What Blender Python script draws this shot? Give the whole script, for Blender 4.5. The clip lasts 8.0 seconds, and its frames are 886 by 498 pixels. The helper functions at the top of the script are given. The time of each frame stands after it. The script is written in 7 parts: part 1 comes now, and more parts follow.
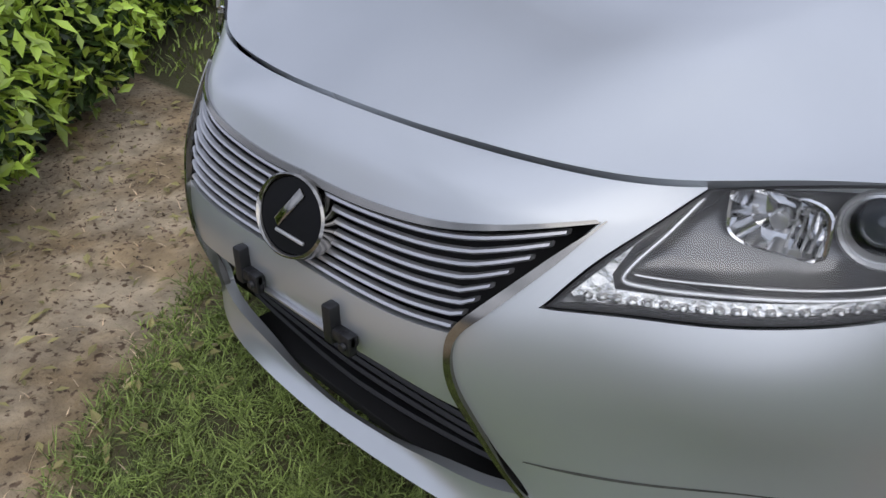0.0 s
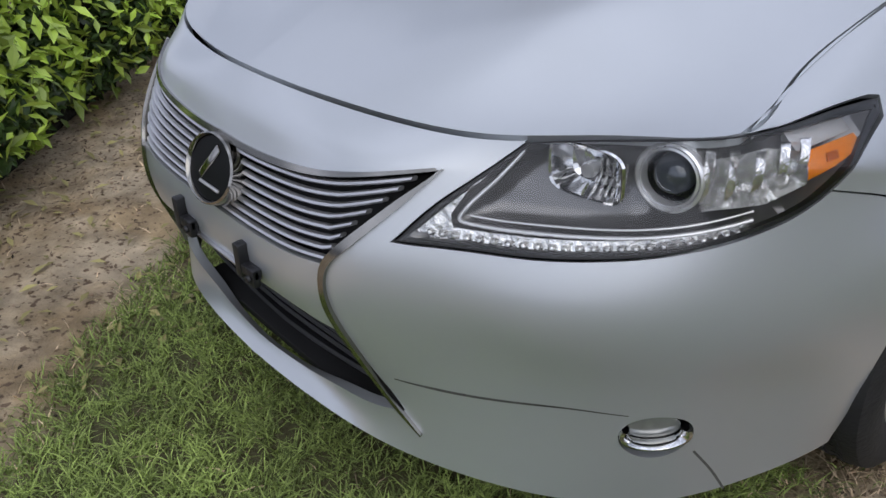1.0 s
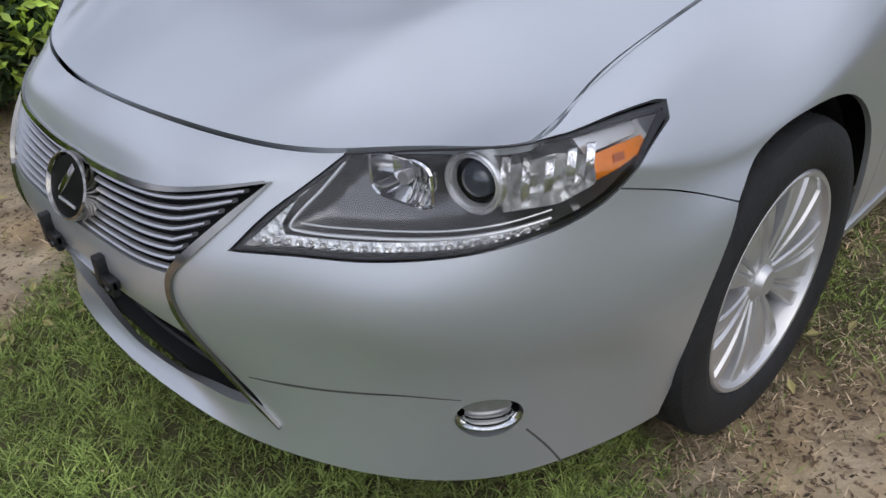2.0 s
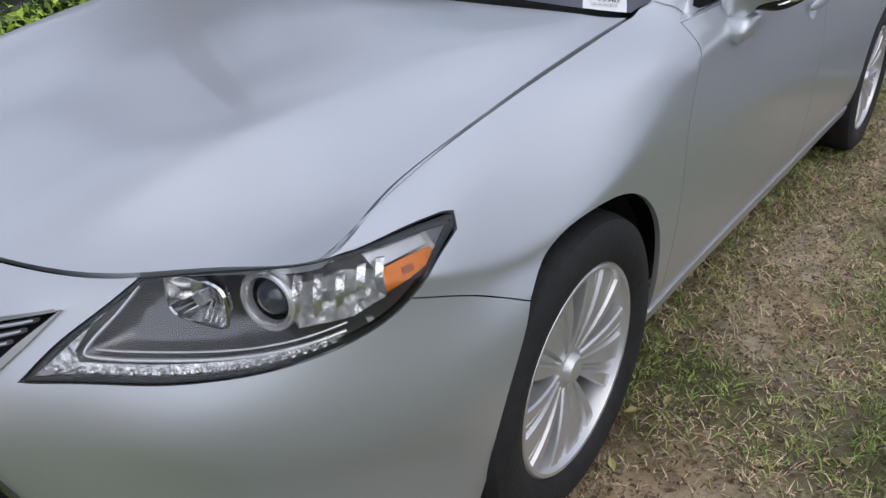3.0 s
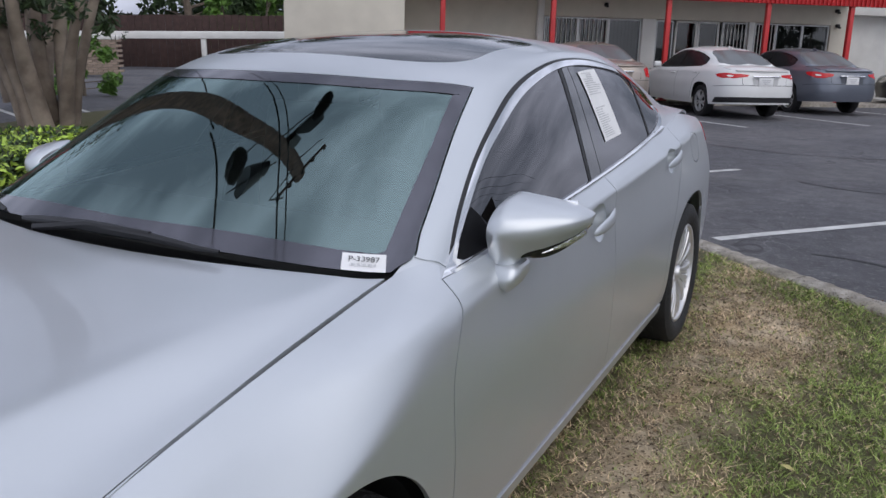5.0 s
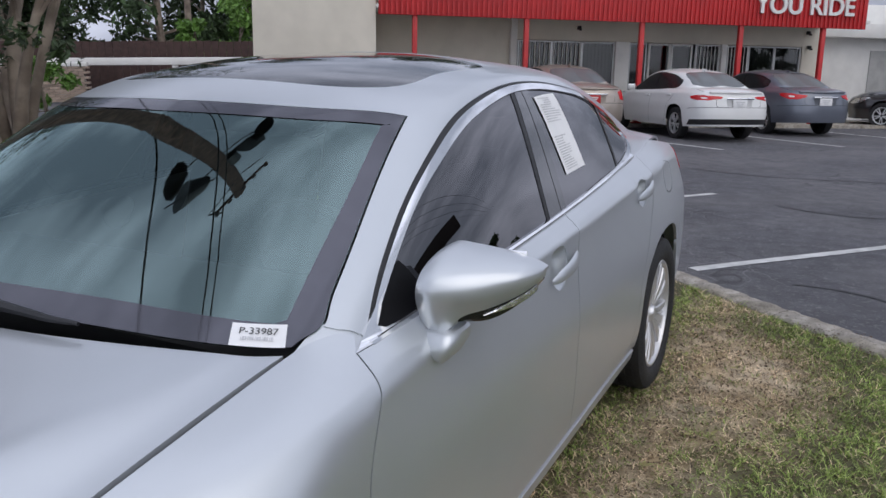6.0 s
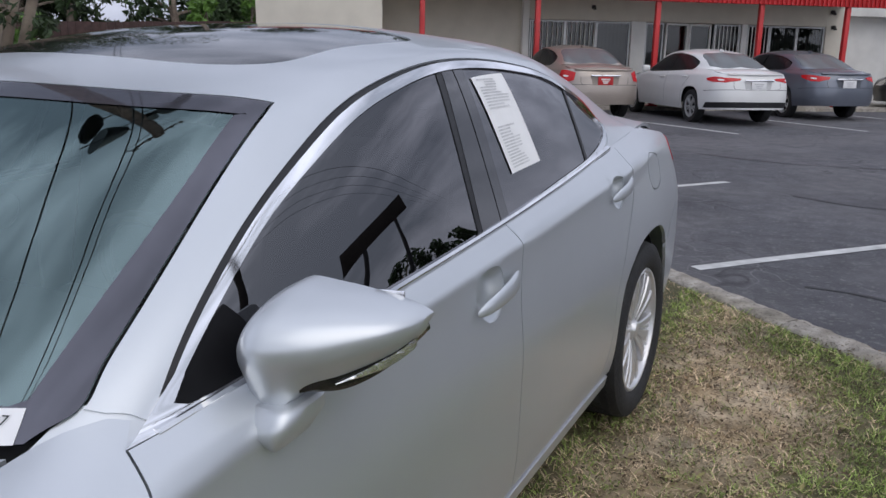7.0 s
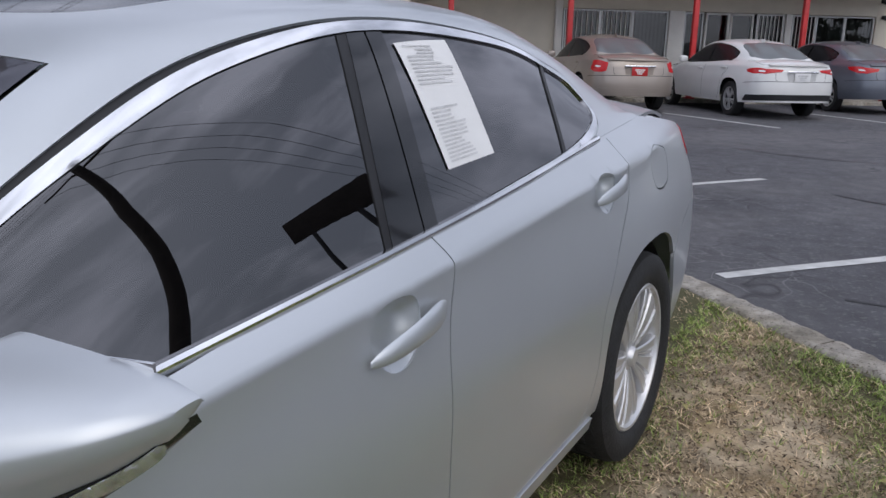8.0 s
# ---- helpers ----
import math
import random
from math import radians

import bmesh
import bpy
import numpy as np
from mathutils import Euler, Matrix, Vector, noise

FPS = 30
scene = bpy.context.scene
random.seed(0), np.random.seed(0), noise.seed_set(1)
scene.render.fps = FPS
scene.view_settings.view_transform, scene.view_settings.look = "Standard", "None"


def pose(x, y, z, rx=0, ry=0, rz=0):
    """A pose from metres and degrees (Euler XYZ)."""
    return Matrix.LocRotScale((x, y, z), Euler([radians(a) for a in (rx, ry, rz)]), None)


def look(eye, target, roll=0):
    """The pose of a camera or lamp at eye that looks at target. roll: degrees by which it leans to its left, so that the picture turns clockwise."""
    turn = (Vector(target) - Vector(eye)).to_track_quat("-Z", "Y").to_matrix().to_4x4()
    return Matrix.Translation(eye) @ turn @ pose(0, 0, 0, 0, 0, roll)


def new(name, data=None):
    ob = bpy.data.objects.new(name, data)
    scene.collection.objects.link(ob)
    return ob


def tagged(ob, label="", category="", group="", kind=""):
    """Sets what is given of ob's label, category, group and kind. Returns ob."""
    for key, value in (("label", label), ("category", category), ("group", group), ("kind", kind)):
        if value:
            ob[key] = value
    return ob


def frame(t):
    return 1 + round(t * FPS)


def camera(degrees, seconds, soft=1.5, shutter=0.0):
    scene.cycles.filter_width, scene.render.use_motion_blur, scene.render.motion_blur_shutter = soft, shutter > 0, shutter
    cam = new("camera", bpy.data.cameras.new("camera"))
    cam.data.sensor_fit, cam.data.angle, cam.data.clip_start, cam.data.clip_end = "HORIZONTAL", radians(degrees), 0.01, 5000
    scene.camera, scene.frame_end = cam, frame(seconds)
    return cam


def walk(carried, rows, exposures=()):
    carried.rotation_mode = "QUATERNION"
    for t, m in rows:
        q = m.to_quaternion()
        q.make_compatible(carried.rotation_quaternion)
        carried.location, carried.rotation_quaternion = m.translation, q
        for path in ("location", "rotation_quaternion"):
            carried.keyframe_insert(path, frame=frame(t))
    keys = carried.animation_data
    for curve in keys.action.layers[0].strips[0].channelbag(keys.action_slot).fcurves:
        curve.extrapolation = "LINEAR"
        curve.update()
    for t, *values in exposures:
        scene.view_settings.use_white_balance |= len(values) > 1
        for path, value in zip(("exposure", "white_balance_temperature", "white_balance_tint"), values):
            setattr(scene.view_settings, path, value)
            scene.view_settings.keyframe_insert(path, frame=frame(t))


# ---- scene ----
cam = camera(56.5, 8.0)
PATH = [
    (0, (0.874, -0.541, 1.161), (-0.347, 0.674, 0.146), -0.1),
    (0.5, (1.060, -0.486, 1.187), (-0.238, 0.644, 0.167), -0.1),
    (1, (1.191, -0.488, 1.197), (-0.112, 0.623, 0.164), -1.3),
    (1.2, (1.236, -0.502, 1.197), (-0.067, 0.612, 0.167), -1.5),
    (2.3, (1.405, -0.369, 1.286), (0.244, 0.866, 0.224), -1.8),
    (2.5, (1.427, -0.362, 1.296), (0.304, 0.943, 0.278), -1.2),
    (3, (1.468, -0.333, 1.327), (0.419, 1.112, 0.425), 0.0),
    (3.5, (1.509, -0.287, 1.371), (0.541, 1.289, 0.611), 1.0),
    (4, (1.547, -0.224, 1.408), (0.633, 1.424, 0.74), 0.7),
    (4.5, (1.595, -0.147, 1.453), (0.681, 1.53, 0.858), 0.2),
    (5, (1.613, -0.035, 1.524), (0.714, 1.662, 0.966), 0.4),
    (5.2, (1.58, 0.029, 1.519), (0.695, 1.747, 1.005), -0.0),
    (6.3, (1.554, 0.486, 1.504), (0.694, 2.22, 1.0), 0.1),
    (6.5, (1.574, 0.607, 1.504), (0.709, 2.334, 0.986), 0.2),
    (7, (1.57, 0.882, 1.467), (0.672, 2.584, 0.922), 0.0),
    (7.5, (1.522, 1.145, 1.431), (0.6, 2.83, 0.874), -0.3),
    (8, (1.553, 1.426, 1.382), (0.579, 3.08, 0.82), 0.1),
]
walk(cam, [(t, look(eye, target, roll)) for t, eye, target, roll in PATH])
# ==== camera ends ====

# ---------------------------------------------------------------- overcast sky and a weak, broad sun
SUN_TURN, SUN_UP = radians(120), radians(46)
world = bpy.data.worlds.new("sky")
scene.world = world
world.use_nodes = True
wn, wl = world.node_tree.nodes, world.node_tree.links
wn.clear()
w_out, w_bg = wn.new("ShaderNodeOutputWorld"), wn.new("ShaderNodeBackground")
sky = wn.new("ShaderNodeTexSky")
sky.sky_type, sky.sun_disc, sky.sun_elevation, sky.sun_rotation = "NISHITA", False, SUN_UP, SUN_TURN
sky.dust_density, sky.air_density = 4.0, 1.0
w_co, w_map, w_noise, w_ramp = wn.new("ShaderNodeTexCoord"), wn.new("ShaderNodeMapping"), wn.new("ShaderNodeTexNoise"), wn.new("ShaderNodeValToRGB")
w_map.inputs["Scale"].default_value = (1.0, 1.0, 2.6)
w_noise.inputs["Scale"].default_value, w_noise.inputs["Detail"].default_value, w_noise.inputs["Roughness"].default_value = 2.3, 7.0, 0.55
w_ramp.color_ramp.elements[0].position, w_ramp.color_ramp.elements[0].color = 0.40, (2.1, 2.35, 3.05, 1)
w_ramp.color_ramp.elements[1].position, w_ramp.color_ramp.elements[1].color = 0.62, (6.6, 6.95, 8.5, 1)
w_mix = wn.new("ShaderNodeMix")
w_mix.data_type, w_mix.inputs["Factor"].default_value = "RGBA", 0.88
wl.new(w_co.outputs["Generated"], w_map.inputs["Vector"])
wl.new(w_map.outputs["Vector"], w_noise.inputs["Vector"])
wl.new(w_noise.outputs["Fac"], w_ramp.inputs["Fac"])
wl.new(sky.outputs["Color"], w_mix.inputs["A"])
wl.new(w_ramp.outputs["Color"], w_mix.inputs["B"])
# the cloud is brightest round the veiled sun
w_dot, w_glow, w_add = wn.new("ShaderNodeVectorMath"), wn.new("ShaderNodeMapRange"), wn.new("ShaderNodeMix")
w_dot.operation = "DOT_PRODUCT"
w_dot.inputs[1].default_value = (math.sin(SUN_TURN) * math.cos(SUN_UP), math.cos(SUN_TURN) * math.cos(SUN_UP), math.sin(SUN_UP))
w_glow.interpolation_type = "SMOOTHERSTEP"
w_glow.inputs["From Min"].default_value, w_glow.inputs["From Max"].default_value = -0.15, 1.1
w_glow.inputs["To Min"].default_value, w_glow.inputs["To Max"].default_value = 0.0, 1.0
w_add.data_type, w_add.blend_type = "RGBA", "ADD"
w_add.inputs["B"].default_value = (2.3, 2.4, 2.6, 1)
wl.new(w_co.outputs["Generated"], w_dot.inputs[0])
wl.new(w_dot.outputs["Value"], w_glow.inputs["Value"])
wl.new(w_glow.outputs["Result"], w_add.inputs["Factor"])
wl.new(w_mix.outputs["Result"], w_add.inputs["A"])
# an overcast sky is brightest overhead
w_xyz, w_lift, w_mul = wn.new("ShaderNodeSeparateXYZ"), wn.new("ShaderNodeMapRange"), wn.new("ShaderNodeMix")
w_lift.inputs["From Min"].default_value, w_lift.inputs["From Max"].default_value = 0.0, 0.9
w_lift.inputs["To Min"].default_value, w_lift.inputs["To Max"].default_value = 1.0, 1.06
w_mul.data_type, w_mul.blend_type, w_mul.inputs["Factor"].default_value = "RGBA", "MULTIPLY", 1.0
wl.new(w_co.outputs["Generated"], w_xyz.inputs["Vector"])
wl.new(w_xyz.outputs["Z"], w_lift.inputs["Value"])
wl.new(w_add.outputs["Result"], w_mul.inputs["A"])
wl.new(w_lift.outputs["Result"], w_mul.inputs["B"])
wl.new(w_mul.outputs["Result"], w_bg.inputs["Color"])
w_bg.inputs["Strength"].default_value = 0.130
wl.new(w_bg.outputs["Background"], w_out.inputs["Surface"])
sun = new("sun", bpy.data.lights.new("sun", "SUN"))
sun.data.energy, sun.data.angle, sun.data.color = 0.6, radians(60), (1.0, 0.97, 0.92)
sun.matrix_world = look((0, 0, 0), (-math.sin(SUN_TURN) * math.cos(SUN_UP), -math.cos(SUN_TURN) * math.cos(SUN_UP), -math.sin(SUN_UP)))
sun.location = (0, 0, 30)
scene.view_settings.exposure = 0.0


# ---------------------------------------------------------------- materials
def shader(name, colour, rough=0.5, metal=0.0, coat=0.0, vary=0.0, scale=20.0, bump=0.0, bump_scale=None, second=None, big=None, spec=0.5, island=0.0, per_object=0.0, speck=None):
    """A principled material: a colour that wanders at two scales, with bump. second: another colour blended in by patches of size big."""
    m = bpy.data.materials.new(name)
    m.use_nodes = True
    nt = m.node_tree
    p = nt.nodes["Principled BSDF"]
    p.inputs["Roughness"].default_value, p.inputs["Metallic"].default_value = rough, metal
    p.inputs["Coat Weight"].default_value, p.inputs["Coat Roughness"].default_value = coat, 0.03
    p.inputs["Specular IOR Level"].default_value = spec
    base = nt.nodes.new("ShaderNodeRGB")
    base.outputs[0].default_value = (*colour, 1)
    out = base.outputs[0]
    co = nt.nodes.new("ShaderNodeTexCoord")

    def tex(s, detail=6.0):
        n = nt.nodes.new("ShaderNodeTexNoise")
        n.inputs["Scale"].default_value, n.inputs["Detail"].default_value = s, detail
        nt.links.new(co.outputs["Object"], n.inputs["Vector"])
        return n

    def blend(a, b, fac, kind="MIX"):
        n = nt.nodes.new("ShaderNodeMix")
        n.data_type, n.blend_type = "RGBA", kind
        for sock, val in (("A", a), ("B", b), ("Factor", fac)):
            if isinstance(val, (int, float, tuple)):
                n.inputs[sock].default_value = val
            else:
                nt.links.new(val, n.inputs[sock])
        return n.outputs["Result"]

    def ranged(value, lo, hi, a=0.0, b=1.0):
        n = nt.nodes.new("ShaderNodeMapRange")
        n.inputs["From Min"].default_value, n.inputs["From Max"].default_value = lo, hi
        n.inputs["To Min"].default_value, n.inputs["To Max"].default_value = a, b
        nt.links.new(value, n.inputs["Value"])
        return n.outputs["Result"]

    if second:
        out = blend(out, (*second, 1), ranged(tex(big or 2.0).outputs["Fac"], 0.42, 0.58))
    if speck:
        out = blend(out, (*speck, 1), ranged(tex(scale * 6, 2.0).outputs["Fac"], 0.58, 0.66))
    if vary:
        grey = ranged(tex(scale).outputs["Fac"], 0.3, 0.7, 1 - vary, 1 + vary)
        out = blend(out, grey, 1.0, "MULTIPLY")
        grey = ranged(tex(scale / 9).outputs["Fac"], 0.3, 0.7, 1 - vary * 0.7, 1 + vary * 0.7)
        out = blend(out, grey, 1.0, "MULTIPLY")
    if island:
        g = nt.nodes.new("ShaderNodeNewGeometry")
        out = blend(out, ranged(g.outputs["Random Per Island"], 0, 1, 1 - island, 1 + island), 1.0, "MULTIPLY")
    if per_object:
        g = nt.nodes.new("ShaderNodeObjectInfo")
        out = blend(out, ranged(g.outputs["Random"], 0, 1, 1 - per_object, 1 + per_object), 1.0, "MULTIPLY")
    nt.links.new(out, p.inputs["Base Color"])
    if bump:
        b = nt.nodes.new("ShaderNodeBump")
        b.inputs["Strength"].default_value, b.inputs["Distance"].default_value = bump, 0.01
        nt.links.new(tex(bump_scale or scale * 3).outputs["Fac"], b.inputs["Height"])
        nt.links.new(b.outputs["Normal"], p.inputs["Normal"])
    return m


def glass(name, tint, gloss, rough=0.0, ior=1.5):
    """A pane: tinted see-through, with Fresnel reflections."""
    m = bpy.data.materials.new(name)
    m.use_nodes = True
    nt = m.node_tree
    nt.nodes.clear()
    o, mix, t, g, f = (nt.nodes.new(k) for k in ("ShaderNodeOutputMaterial", "ShaderNodeMixShader", "ShaderNodeBsdfTransparent", "ShaderNodeBsdfGlossy", "ShaderNodeFresnel"))
    t.inputs["Color"].default_value = (*tint, 1)
    g.inputs["Roughness"].default_value, g.inputs["Color"].default_value = rough, (*gloss, 1)
    f.inputs["IOR"].default_value = ior
    nt.links.new(f.outputs["Fac"], mix.inputs["Fac"])
    nt.links.new(t.outputs["BSDF"], mix.inputs[1])
    nt.links.new(g.outputs["BSDF"], mix.inputs[2])
    nt.links.new(mix.outputs["Shader"], o.inputs["Surface"])
    return m


PAINT = shader("silver_paint", (0.585, 0.612, 0.638), 0.35, 0.66, 0.42, 0.012, 6.0)
CHROME = shader("chrome", (0.86, 0.86, 0.87), 0.06, 1.0, 0, 0.05, 15.0)
# chrome with the ground's dark reflection put into its colour
DARK_CHROME = shader("darkened_chrome", (0.34, 0.33, 0.31), 0.12, 1.0, 0, 0.05, 15.0)
SATIN = shader("satin_silver", (0.55, 0.55, 0.57), 0.32, 0.85, 0.2, 0.03, 20.0)
BLACK = shader("black_plastic", (0.012, 0.012, 0.014), 0.45, 0, 0, 0.2, 30.0)
GLOSS_BLACK = shader("gloss_black", (0.01, 0.01, 0.012), 0.08, 0, 0.6, 0.05, 20.0)
EMBLEM_FACE = shader("emblem_face", (0.006, 0.006, 0.007), 0.3, 0, 0, 0.1, 30.0, spec=0.12)
RUBBER = shader("tyre_rubber", (0.014, 0.014, 0.015), 0.72, 0, 0, 0.25, 25.0, 0.3, 120.0)
# near-black stand-in for the shade inside openings, wheels and the body
DARK = shader("cavity_shade", (0.006, 0.006, 0.007), 0.8, 0, 0, 0.2, 9.0)
ALLOY = shader("alloy", (0.64, 0.64, 0.65), 0.36, 0.65, 0.4, 0.04, 20.0)
DISC = shader("brake_disc", (0.20, 0.19, 0.18), 0.4, 1.0, 0, 0.2, 40.0)
WINDSCREEN = glass("windscreen_glass", (0.50, 0.60, 0.58), (0.74, 0.98, 0.96), 0.0, 2.95)
FRIT = shader("printed_black_band", (0.12, 0.12, 0.14), 0.05, 0.62, 0, 0.05, 20.0, spec=0.4)
TINTED = glass("tinted_glass", (0.020, 0.021, 0.023), (0.95, 0.94, 0.96), 0.0, 2.45)
CLEAR = glass("clear_lens", (0.92, 0.93, 0.93), (0.95, 0.95, 0.95), 0.01, 1.5)
REFLECTOR = shader("lamp_reflector", (0.80, 0.80, 0.80), 0.18, 0.9, 0, 0.25, 60.0, 0.5, 70.0)
FOG_LENS = shader("hazy_fog_lens", (0.30, 0.31, 0.30), 0.18, 0.5, 0.8, 0.1, 60.0)
LAMP_SILVER = shader("lamp_silvering", (0.86, 0.86, 0.87), 0.24, 0.72, 0.2, 0.06, 60.0)
LAMP_DARK = shader("lamp_bezel", (0.21, 0.207, 0.215), 0.25, 0.6, 0.3, 0.02, 5.0)
AMBER = shader("amber_reflector", (0.92, 0.27, 0.01), 0.25, 0, 0.6, 0.12, 120.0, 0.4, 500.0)
AMBER_DARK = shader("dark_amber", (0.45, 0.11, 0.01), 0.3, 0, 0.6, 0.1, 120.0)
PROJECTOR_GLASS = shader("projector_glass", (0.10, 0.115, 0.14), 0.06, 0.3, 1.0, 0.05, 20.0)
RED_LENS = shader("red_lens", (0.52, 0.010, 0.014), 0.25, 0, 0.15, 0.1, 60.0)
SAIL_BLACK = shader("matt_black_plastic", (0.006, 0.006, 0.007), 0.5, 0, 0, 0.1, 60.0, spec=0.12)
TRIM = shader("grey_trim", (0.055, 0.055, 0.06), 0.6, 0, 0, 0.1, 30.0)
LEATHER = shader("grey_leather", (0.05, 0.05, 0.05), 0.55, 0, 0, 0.1, 30.0, 0.2, 150.0)
PAPER = shader("white_paper", (0.80, 0.80, 0.80), 0.6, 0, 0, 0.03, 15.0)
INK = shader("grey_ink", (0.58, 0.58, 0.59), 0.7, 0, 0, 0.15, 200.0)
BLACK_INK = shader("black_ink", (0.03, 0.03, 0.03), 0.7, 0, 0, 0.1, 200.0)
SCUFF_SHADE = shader("scuff_and_crease_shade", (0.10, 0.10, 0.095), 0.6, 0.2, 0, 0.3, 60.0)

ASPHALT = shader("asphalt", (0.080, 0.079, 0.089), 0.85, 0, 0, 0.22, 6.0, 0.6, 160.0, second=(0.112, 0.109, 0.117), big=0.5, speck=(0.14, 0.14, 0.14))
ANT = ASPHALT.node_tree
a_p, a_tc = ANT.nodes["Principled BSDF"], ANT.nodes.new("ShaderNodeTexCoord")
a_old = a_p.inputs["Base Color"].links[0].from_socket
for a_scale, a_width, a_tone, a_lo in ((2.6, 0.020, (0.205, 0.20, 0.205, 1), 0.50), (0.55, 0.010, (0.028, 0.027, 0.030, 1), 0.47)):
    a_warp, a_add, a_vor = ANT.nodes.new("ShaderNodeTexNoise"), ANT.nodes.new("ShaderNodeVectorMath"), ANT.nodes.new("ShaderNodeTexVoronoi")
    a_line, a_patch, a_mask, a_fac, a_mix = ANT.nodes.new("ShaderNodeMapRange"), ANT.nodes.new("ShaderNodeTexNoise"), ANT.nodes.new("ShaderNodeMapRange"), ANT.nodes.new("ShaderNodeMath"), ANT.nodes.new("ShaderNodeMix")
    a_warp.inputs["Scale"].default_value, a_patch.inputs["Scale"].default_value, a_vor.inputs["Scale"].default_value = 1.4, 0.45, a_scale
    a_vor.feature, a_add.operation, a_fac.operation, a_mix.data_type = "DISTANCE_TO_EDGE", "ADD", "MULTIPLY", "RGBA"
    a_line.inputs["From Min"].default_value, a_line.inputs["From Max"].default_value = a_width, 0.0
    a_mask.inputs["From Min"].default_value, a_mask.inputs["From Max"].default_value = a_lo, a_lo + 0.10
    a_mask.inputs["To Max"].default_value = 0.8
    a_mix.inputs["B"].default_value = a_tone
    ANT.links.new(a_tc.outputs["Object"], a_warp.inputs["Vector"])
    ANT.links.new(a_tc.outputs["Object"], a_add.inputs[0])
    ANT.links.new(a_warp.outputs["Color"], a_add.inputs[1])
    ANT.links.new(a_add.outputs["Vector"], a_vor.inputs["Vector"])
    ANT.links.new(a_vor.outputs["Distance"], a_line.inputs["Value"])
    ANT.links.new(a_tc.outputs["Object"], a_patch.inputs["Vector"])
    ANT.links.new(a_patch.outputs["Fac"], a_mask.inputs["Value"])
    ANT.links.new(a_line.outputs["Result"], a_fac.inputs[0])
    ANT.links.new(a_mask.outputs["Result"], a_fac.inputs[1])
    ANT.links.new(a_fac.outputs["Value"], a_mix.inputs["Factor"])
    ANT.links.new(a_old, a_mix.inputs["A"])
    a_old = a_mix.outputs["Result"]
ANT.links.new(a_old, a_p.inputs["Base Color"])
SOIL = shader("soil", (0.30, 0.215, 0.145), 0.95, 0, 0, 0.25, 14.0, 0.9, 60.0, second=(0.38, 0.30, 0.22), big=2.2, speck=(0.12, 0.08, 0.05))
CONCRETE = shader("kerb_concrete", (0.36, 0.33, 0.29), 0.9, 0, 0, 0.34, 13.0, 0.9, 60.0, second=(0.25, 0.225, 0.185), big=4.0, per_object=0.12, speck=(0.16, 0.14, 0.11))
LINE_PAINT = shader("road_paint", (0.50, 0.50, 0.49), 0.8, 0, 0, 0.25, 7.0, 0.3, 60.0)
GREEN_BLADE = shader("green_grass", (0.255, 0.330, 0.088), 0.75, 0, 0, 0.3, 3.0, island=0.7)
DRY_BLADE = shader("dry_grass", (0.56, 0.435, 0.29), 0.85, 0, 0, 0.3, 3.0, island=0.7)
CRUMB = shader("dead_leaf_crumbs", (0.105, 0.07, 0.042), 0.9, 0, 0, 0.3, 5.0, island=0.7)
LITTER = shader("leaf_litter", (0.33, 0.29, 0.12), 0.8, 0, 0, 0.2, 5.0, island=0.4)
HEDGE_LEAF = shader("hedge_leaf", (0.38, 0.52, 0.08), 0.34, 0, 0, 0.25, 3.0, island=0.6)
# older inner leaves; the hedge's own shade is partly in this dark green
HEDGE_SHADED = shader("hedge_shaded_leaf", (0.052, 0.095, 0.026), 0.42, 0, 0, 0.25, 3.0, island=0.4)
TREE_LEAF = shader("tree_leaf", (0.030, 0.056, 0.017), 0.6, 0, 0, 0.25, 1.0, island=0.45)
BUSH_LEAF = shader("bush_leaf", (0.11, 0.22, 0.035), 0.55, 0, 0, 0.25, 1.0, island=0.35)
# near-black filler colour for the shade deep inside the hedges
HEDGE_SHADE = shader("hedge_shade", (0.012, 0.010, 0.007), 0.9, 0, 0, 0.3, 30.0, 0.8, 60.0)
BARK = shader("grey_bark", (0.175, 0.138, 0.108), 0.9, 0, 0, 0.25, 4.0, 0.5, 30.0, second=(0.255, 0.21, 0.165), big=3.0)
POLE_WOOD = shader("pole_wood", (0.155, 0.095, 0.075), 0.9, 0, 0, 0.3, 5.0, 0.8, 40.0, second=(0.085, 0.055, 0.045), big=9.0)
# backlighting put into the colour: near-black for pole and sign against the sky
BACKLIT_DARK = shader("backlit_dark", (0.035, 0.028, 0.024), 0.9, 0, 0, 0.3, 5.0, 0.8, 40.0)
STUCCO = shader("cream_stucco", (0.68, 0.635, 0.545), 0.9, 0, 0, 0.06, 2.0, 0.25, 60.0)
WHITE_PAINT = shader("white_wall_paint", (0.76, 0.75, 0.72), 0.7, 0, 0, 0.08, 2.0, 0.1, 40.0)
RED_PAINT = shader("red_paint", (0.48, 0.020, 0.022), 0.45, 0, 0, 0.12, 3.0, 0.1, 40.0)
BLIND = shader("pale_blind", (0.36, 0.36, 0.35), 0.7, 0, 0, 0.15, 3.0)
ALUMINIUM = shader("window_aluminium", (0.45, 0.45, 0.45), 0.4, 0.7, 0, 0.1, 10.0)
SHOP_GLASS = glass("shop_glass", (0.45, 0.47, 0.48), (0.9, 0.9, 0.9), 0.0, 1.6)
BROWN_WOOD = shader("brown_fence", (0.055, 0.030, 0.026), 0.85, 0, 0, 0.25, 5.0, 0.4, 30.0)
BRICK = shader("pale_brick", (0.32, 0.25, 0.20), 0.9, 0, 0, 0.25, 6.0, 0.4, 40.0, per_object=0.2)
